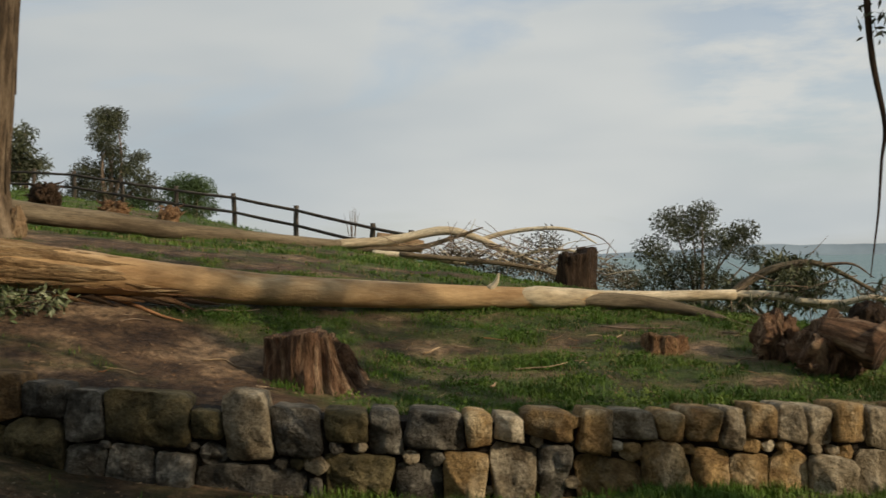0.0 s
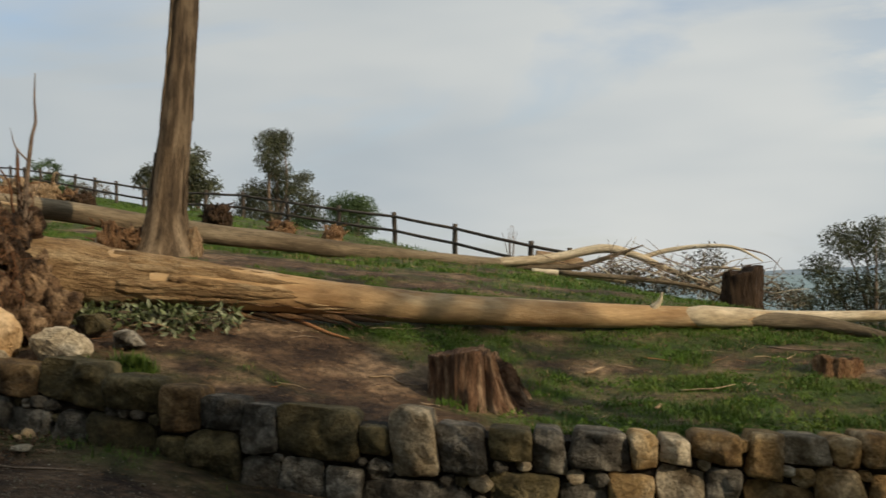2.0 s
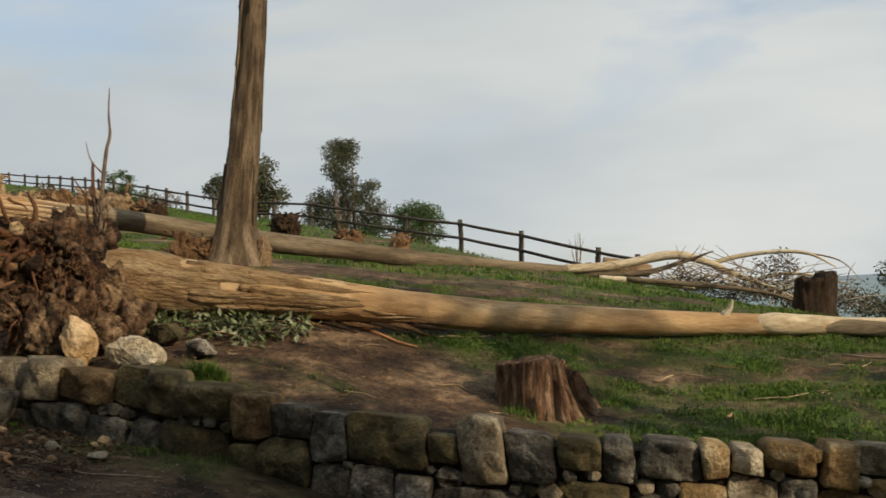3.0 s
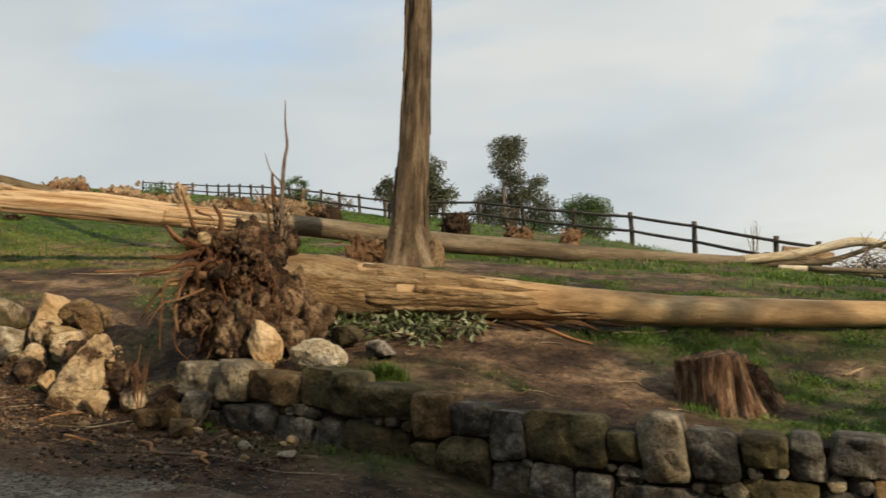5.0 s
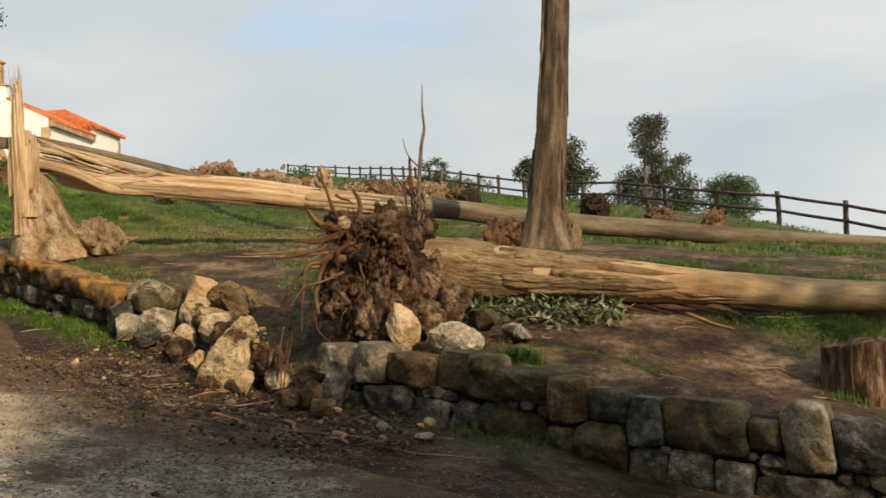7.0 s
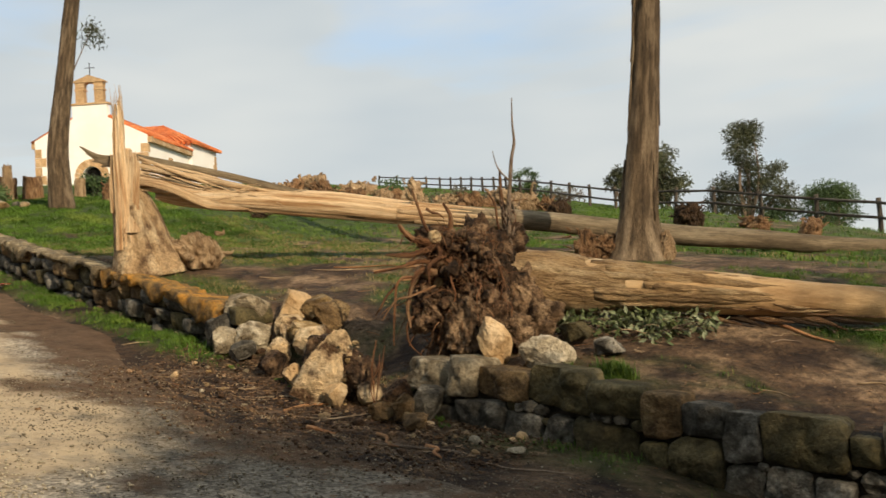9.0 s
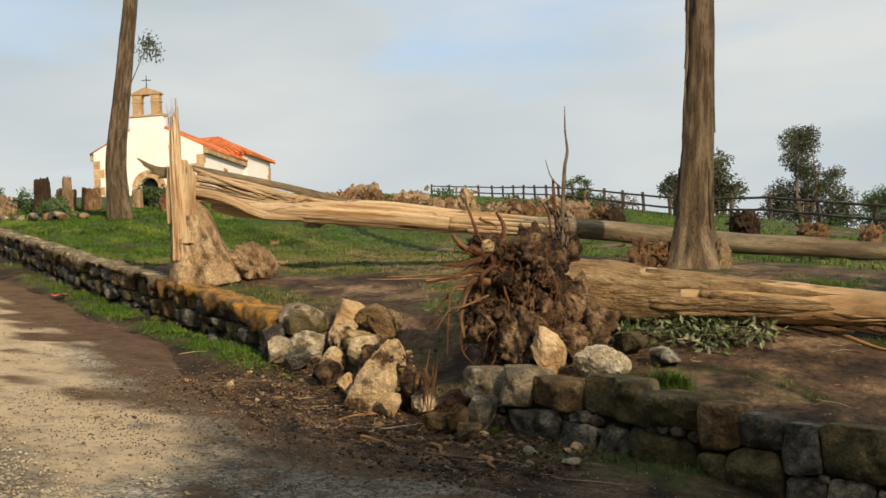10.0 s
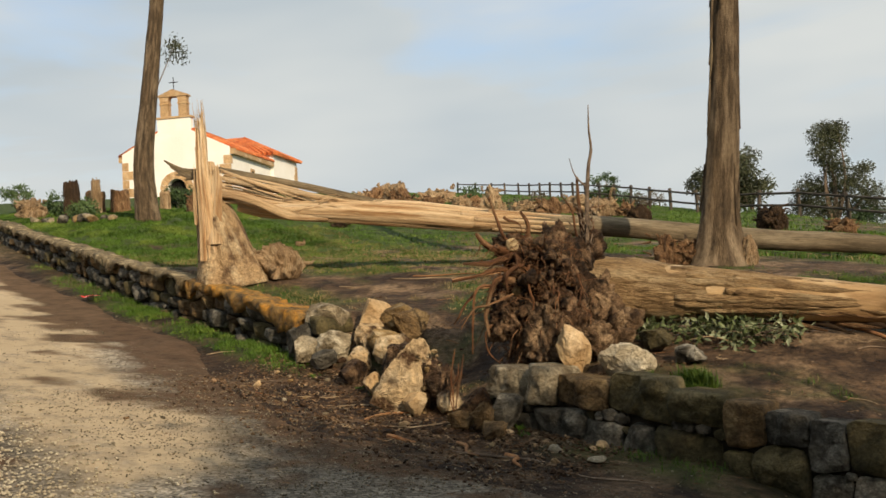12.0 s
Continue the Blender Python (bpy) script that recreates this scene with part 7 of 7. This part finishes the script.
sets = [turf(-5.5, 6.0, 0.3, 5.5, 620000, 0.048, 0.007, 1), turf(-20, -8.0, -0.75, 0.02, 60000, 0.08, 0.008, 2, 1.0, 0.1), turf(-1, 6, -1.2, 0.02, 40000, 0.09, 0.009, 3, 1.0, 0.08), turf(-5.5, -1, -1.3, 0.02, 26000, 0.06, 0.008, 4, 1.3, 0.2),
        turf(-17, -5.5, 0.3, 6, 300000, 0.042, 0.010, 5), turf(-12, 5, 5.5, 15, 340000, 0.06, 0.014, 6), turf(-30, -12, 2, 18, 240000, 0.06, 0.016, 7), turf(-45, 0, 12, 46, 160000, 0.08, 0.03, 8), turf(-31, -15, 0.35, 5, 330000, 0.07, 0.014, 9, 1.0, 0.05)]
rng_u = np.random.default_rng(55)
for x_, y_, r_, h_, n_ in ((-3.86, 8.50, 0.075, 0.15, 420), (-3.76, 8.47, 0.06, 0.12, 260), (-4.4, 8.55, 0.07, 0.10, 160), (-1.2, 8.95, 0.10, 0.08, 200), (0.9, 9.0, 0.2, 0.09, 400)):
    sets.append(blades(rng_u.normal(x_, r_, n_), rng_u.normal(y_, r_ * 0.6, n_), h_, 0.011, rng_u))
off, vs, ts = 0, [], []
for v, t in sets:
    vs.append(v)
    ts.append(t + off)
    off += len(v)
tagged(big_mesh("grass", np.concatenate(vs), np.concatenate(ts), GRASS), "short green grass and weeds over the slope", "grass", kind="stuff")


dry_ = [turf(-5.5, 6.0, 0.3, 5.5, 26000, 0.05, 0.006, 21, 0.8, 0.1), turf(-17, -5.5, 0.3, 6, 110000, 0.05, 0.009, 22, 0.8, 0.04), turf(-14, 4, 5.5, 15, 25000, 0.06, 0.012, 23, 0.8, 0.1)]
off, vs, ts = 0, [], []
for v, t in dry_:
    vs.append(v)
    ts.append(t + off)
    off += len(v)
tagged(big_mesh("dry_grass", np.concatenate(vs), np.concatenate(ts), mat("straw_blade", (0.16, 0.11, 0.05), (0.34, 0.26, 0.13), None, 1.5, bump=0, vary=0, fine=0)), "dead yellow grass among the green", "grass", kind="stuff")


def weeds(spots, seed, label, leaf=0.03, count=70):
    datas = []
    for k, (x, y, r) in enumerate(spots):
        rng = np.random.default_rng(seed + k)
        n = int(count * r / 0.15)
        a, q = rng.uniform(0, 6.28, n), np.sqrt(rng.random(n)) * r
        pts = np.stack([x + q * np.cos(a), y + q * np.sin(a), surf(x + q * np.cos(a), y + q * np.sin(a)) + 0.02 + 0.5 * (r - q) * rng.random(n)], 1)
        v, f = leaves(pts, (0.001, 0.001, 0.001), n, leaf, seed + k, -0.8, 0.5)
        datas.append((v, f))
    d = joined(datas)
    return single("weeds", d[:2], GRASS, label, "weeds", smooth=False, kind="stuff")


rng_d = np.random.default_rng(77)
spots_ = [(-3.85, 8.45, 0.20), (-3.95, 8.4, 0.14)]
while len(spots_) < 260:
    x, y = rng_d.uniform(-5, 6), rng_d.uniform(8.1, 14)
    if y > wall_y(x) + 0.3 and cover(x, y) > rng_d.uniform(0.3, 0.9):
        spots_.append((x, y, rng_d.uniform(0.05, 0.16)))
for _ in range(120):
    x = rng_d.uniform(-14, 5)
    spots_.append((x, float(wall_y(x)) - rng_d.uniform(0.05, 0.6), rng_d.uniform(0.04, 0.12)) if (x < -8.6 or x > 0.2 or rng_d.random() < 0.15) else (-3.9, 8.42, 0.1))
weeds(spots_, 500, "low broad-leaved weeds among the grass")

# leaves, chips and crumbs on the ground
n_ = 13000
lx_ = np.concatenate([rng_d.uniform(-9.6, -4.0, 6000), rng_d.uniform(-7, 5.5, n_ - 6000)])
lv_ = np.concatenate([-np.abs(rng_d.normal(0, 1.1, 6000)), rng_d.uniform(-2.0, 5.5, n_ - 6000)])
ly_ = wall_y(lx_) + lv_
v_, f_ = leaves(np.stack([lx_, ly_, surf(lx_, ly_) + 0.02], 1), (0.001, 0.001, 0.001), n_, 0.042, 78, 0.0, 0.45)
v_ = np.asarray(v_)
v_[:, 2] = surf(v_[:, 0], v_[:, 1]) + 0.014 + 0.35 * np.abs(v_[:, 2] - surf(v_[:, 0], v_[:, 1]))
nb = 900
bx_, bv_ = rng_d.uniform(-9.3, -4.6, nb), rng_d.normal(-0.55, 0.42, nb)
by_ = wall_y(bx_) + bv_
bv2, bf2 = leaves(np.stack([bx_, by_, surf(bx_, by_) + 0.02], 1), (0.001, 0.001, 0.001), nb, 0.055, 79, 0.0, 0.38)
bv2 = np.asarray(bv2)
bz_ = surf(bv2[:, 0], bv2[:, 1])
bv2[:, 2] = bz_ + 0.016 + 0.4 * np.abs(bv2[:, 2] - bz_)
single("bark_chips", (bv2, bf2), LITTER_PALE, "pale torn bark chips and dead leaves at the breach", "litter", smooth=False, kind="stuff")
single("leaf_litter", (v_, f_), LITTER_LEAF, "dry brown leaves and bark chips on the soil", "litter", smooth=False, kind="stuff")
nc = 3000
cx2, cv2 = rng_d.uniform(-14, 3, nc), rng_d.uniform(-4.5, -0.4, nc)
cy2 = wall_y(cx2) + cv2
pv, pf = ico(1)
sz = rng_d.uniform(0.004, 0.012, nc) * np.where(rng_d.random(nc) < 0.04, 2.0, 1.0)
cz2 = surf(cx2, cy2) + 0.012
gvv = (pv[None] * (sz[:, None, None] * np.array([1, 0.8, 0.6])) + np.stack([cx2, cy2, cz2], 1)[:, None]).reshape(-1, 3)
gff = (np.array(pf)[None] + np.arange(nc)[:, None, None] * len(pv)).reshape(-1, 3)
tagged(big_mesh("gravel", gvv, gff, STONE_PALE), "loose pale gravel on the lane", "gravel", kind="stuff")


nk = 1900
kx, kv = np.concatenate([rng_d.uniform(-9.4, -4.2, 1300), rng_d.uniform(-9.4, -4.2, 600)]), np.concatenate([rng_d.normal(-0.3, 0.7, 1300), rng_d.normal(-1.3, 0.5, 600)])
ky = wall_y(kx) + kv
ks = rng_d.uniform(0.006, 0.022, nk) * np.where(rng_d.random(nk) < 0.05, 2.2, 1.0)
kvv = (pv[None] * (1 + 0.3 * rng_d.normal(size=(nk, len(pv), 1))) * (ks[:, None, None] * np.array([1, 0.9, 0.75])) + np.stack([kx, ky, surf(kx, ky) + 0.005], 1)[:, None]).reshape(-1, 3)
kff = (np.array(pf)[None] + np.arange(nk)[:, None, None] * len(pv)).reshape(-1, 3)
tagged(big_mesh("soil_crumbs", kvv, kff, SOIL_CLOD), "dark crumbs of soil on the bare ground", "soil", kind="stuff")


ne = 9000
ex, ev = rng_d.uniform(-14, -3, ne), rng_d.normal(-4.6, 0.45, ne)
ey = wall_y(ex) + ev
es = rng_d.uniform(0.006, 0.018, ne)
evv = (pv[None] * (es[:, None, None] * np.array([1, 0.85, 0.6])) + np.stack([ex, ey, surf(ex, ey) + 0.014], 1)[:, None]).reshape(-1, 3)
eff = (np.array(pf)[None] + np.arange(ne)[:, None, None] * len(pv)).reshape(-1, 3)
tagged(big_mesh("gravel_shoulder", evv, eff, ROCK_WHITE), "coarse gravel along the lane's outer edge", "gravel", kind="stuff")

nf = 7000
fx_, fv_ = rng_d.uniform(-10, -2, nf), rng_d.normal(-2.4, 0.75, nf)
fy_ = wall_y(fx_) + fv_
fs_ = rng_d.uniform(0.003, 0.009, nf)
fvv = (pv[None] * (fs_[:, None, None] * np.array([1, 0.85, 0.65])) + np.stack([fx_, fy_, surf(fx_, fy_) + 0.010], 1)[:, None]).reshape(-1, 3)
fff = (np.array(pf)[None] + np.arange(nf)[:, None, None] * len(pv)).reshape(-1, 3)
tagged(big_mesh("lane_chippings", fvv, fff, STONE_PALE), "fine grey chippings loose on the lane", "gravel", kind="stuff")

# sticks and strips of bark
def stick(x, y, length, r, turn, seed, material, label, lift=0.0, name="stick"):
    rng = np.random.default_rng(seed)
    d = np.array([math.cos(radians(turn)), math.sin(radians(turn))]) * length
    p = [(x + d[0] * u + rng.normal() * 0.07 * length, y + d[1] * u + rng.normal() * 0.07 * length) for u in (0, 0.35, 0.7, 1)]
    pts = [(*q, float(surf(*q)) + r * 0.8 + lift * u) for q, u in zip(p, (0, 0.4, 0.8, 1))]
    return single(name, tube(pts, [r * 0.6, r * 0.62, r * 0.5, r * 0.25], 14, 7, 0.35, seed), material, label, "stick", "sticks on the ground")


for k, (x, y, L, r, a, m) in enumerate(((0.65, 9.78, 0.45, 0.013, -4, STRAW), (-2.35, 10.55, 0.55, 0.013, 28, STRAW), (-3.1, 10.3, 0.7, 0.03, -18, BARK_STRIP), (-2.6, 10.62, 0.4, 0.012, -60, TWIG), (-2.0, 9.25, 0.35, 0.012, 10, STRAW), (-1.65, 8.6, 0.22, 0.02, 15, STRAW),
        (1.6, 11.2, 0.9, 0.014, -12, TWIG), (-9.6, 12.1, 0.9, 0.018, 20, BARK_STRIP), (-8.9, 12.0, 0.7, 0.02, 40, BARK_STRIP), (-9.9, 11.9, 1.0, 0.013, 12, STRAW), (-8.2, 11.5, 0.8, 0.02, 30, BARK_STRIP), (-10.3, 11.2, 0.6, 0.012, 10, STRAW), (-7.9, 12.4, 0.5, 0.03, 160, BARK_STRIP),
        (-5.5, 7.3, 0.6, 0.03, -35, BARK_STRIP), (-5.2, 7.0, 0.8, 0.02, 8, TWIG), (-6.3, 7.4, 0.5, 0.012, 35, STRAW), (-6.7, 7.6, 0.5, 0.02, 60, BARK_STRIP), (-7.3, 7.9, 0.6, 0.014, 30, STRAW), (-5.9, 6.9, 0.3, 0.03, 5, BARK_STRIP), (-4.9, 7.2, 0.4, 0.03, -50, BARK_STRIP),
        (-4.3, 7.0, 0.7, 0.012, 12, TWIG), (-7.9, 7.9, 0.5, 0.012, 20, STRAW), (-8.8, 8.0, 0.4, 0.01, 5, STRAW), (-10.5, 9.0, 0.4, 0.01, 15, STRAW), (-12.2, 14.5, 0.5, 0.02, -40, STRAW), (-13.5, 13.8, 1.0, 0.016, 10, TWIG), (2.8, 11.3, 0.8, 0.012, -20, TWIG), (-0.2, 10.2, 0.2, 0.02, 40, STRAW), (0.4, 9.1, 0.15, 0.02, 70, STRAW), (-2.9, 9.8, 0.3, 0.01, 30, TWIG))):
    stick(x, y, L, r, a, 600 + k, m, {"dry_straw": "pale stripped stick", "bark_strip": "reddish strip of torn bark", "dry_twig": "thin dry twig"}[m.name] + " on the ground", 0.03 if k % 3 == 0 else 0.0)
rng_t = np.random.default_rng(9)
for k in range(84):
    x = rng_t.uniform(-9.5, 4.5)
    v_s = rng_t.uniform(-1.3, -0.05) if k % 2 and x < -4 else rng_t.uniform(0.5, 5)
    stick(x, float(wall_y(x)) + v_s, rng_t.uniform(0.1, 0.3), rng_t.uniform(0.003, 0.009), rng_t.uniform(-60, 60), 700 + k, [STRAW, TWIG, BARK_STRIP][k % 3], ["pale stripped stick on the ground", "thin dry twig on the ground", "reddish strip of torn bark on the ground"][k % 3])


def paper_scrap(x, y):
    rng = np.random.default_rng(3)
    g = np.stack(np.meshgrid(np.linspace(-0.15, 0.15, 9), np.linspace(-0.08, 0.08, 6)), -1).reshape(-1, 2)
    z = 0.03 + 0.10 * fbm(g[:, 0] * 14, g[:, 1] * 14, 4)
    v = np.stack([x + g[:, 0], y + g[:, 1], float(surf(x, y)) + z], 1)
    f = [(j * 9 + i, j * 9 + i + 1, (j + 1) * 9 + i + 1, (j + 1) * 9 + i) for j in range(5) for i in range(8)]
    ob = single("paper_scrap", (v, f), RED_PAPER, "crumpled red and white wrapper on the lane", "litter")
    ob.modifiers.new("thick", "SOLIDIFY").thickness = 0.004


paper_scrap(-15.6, 11.0)
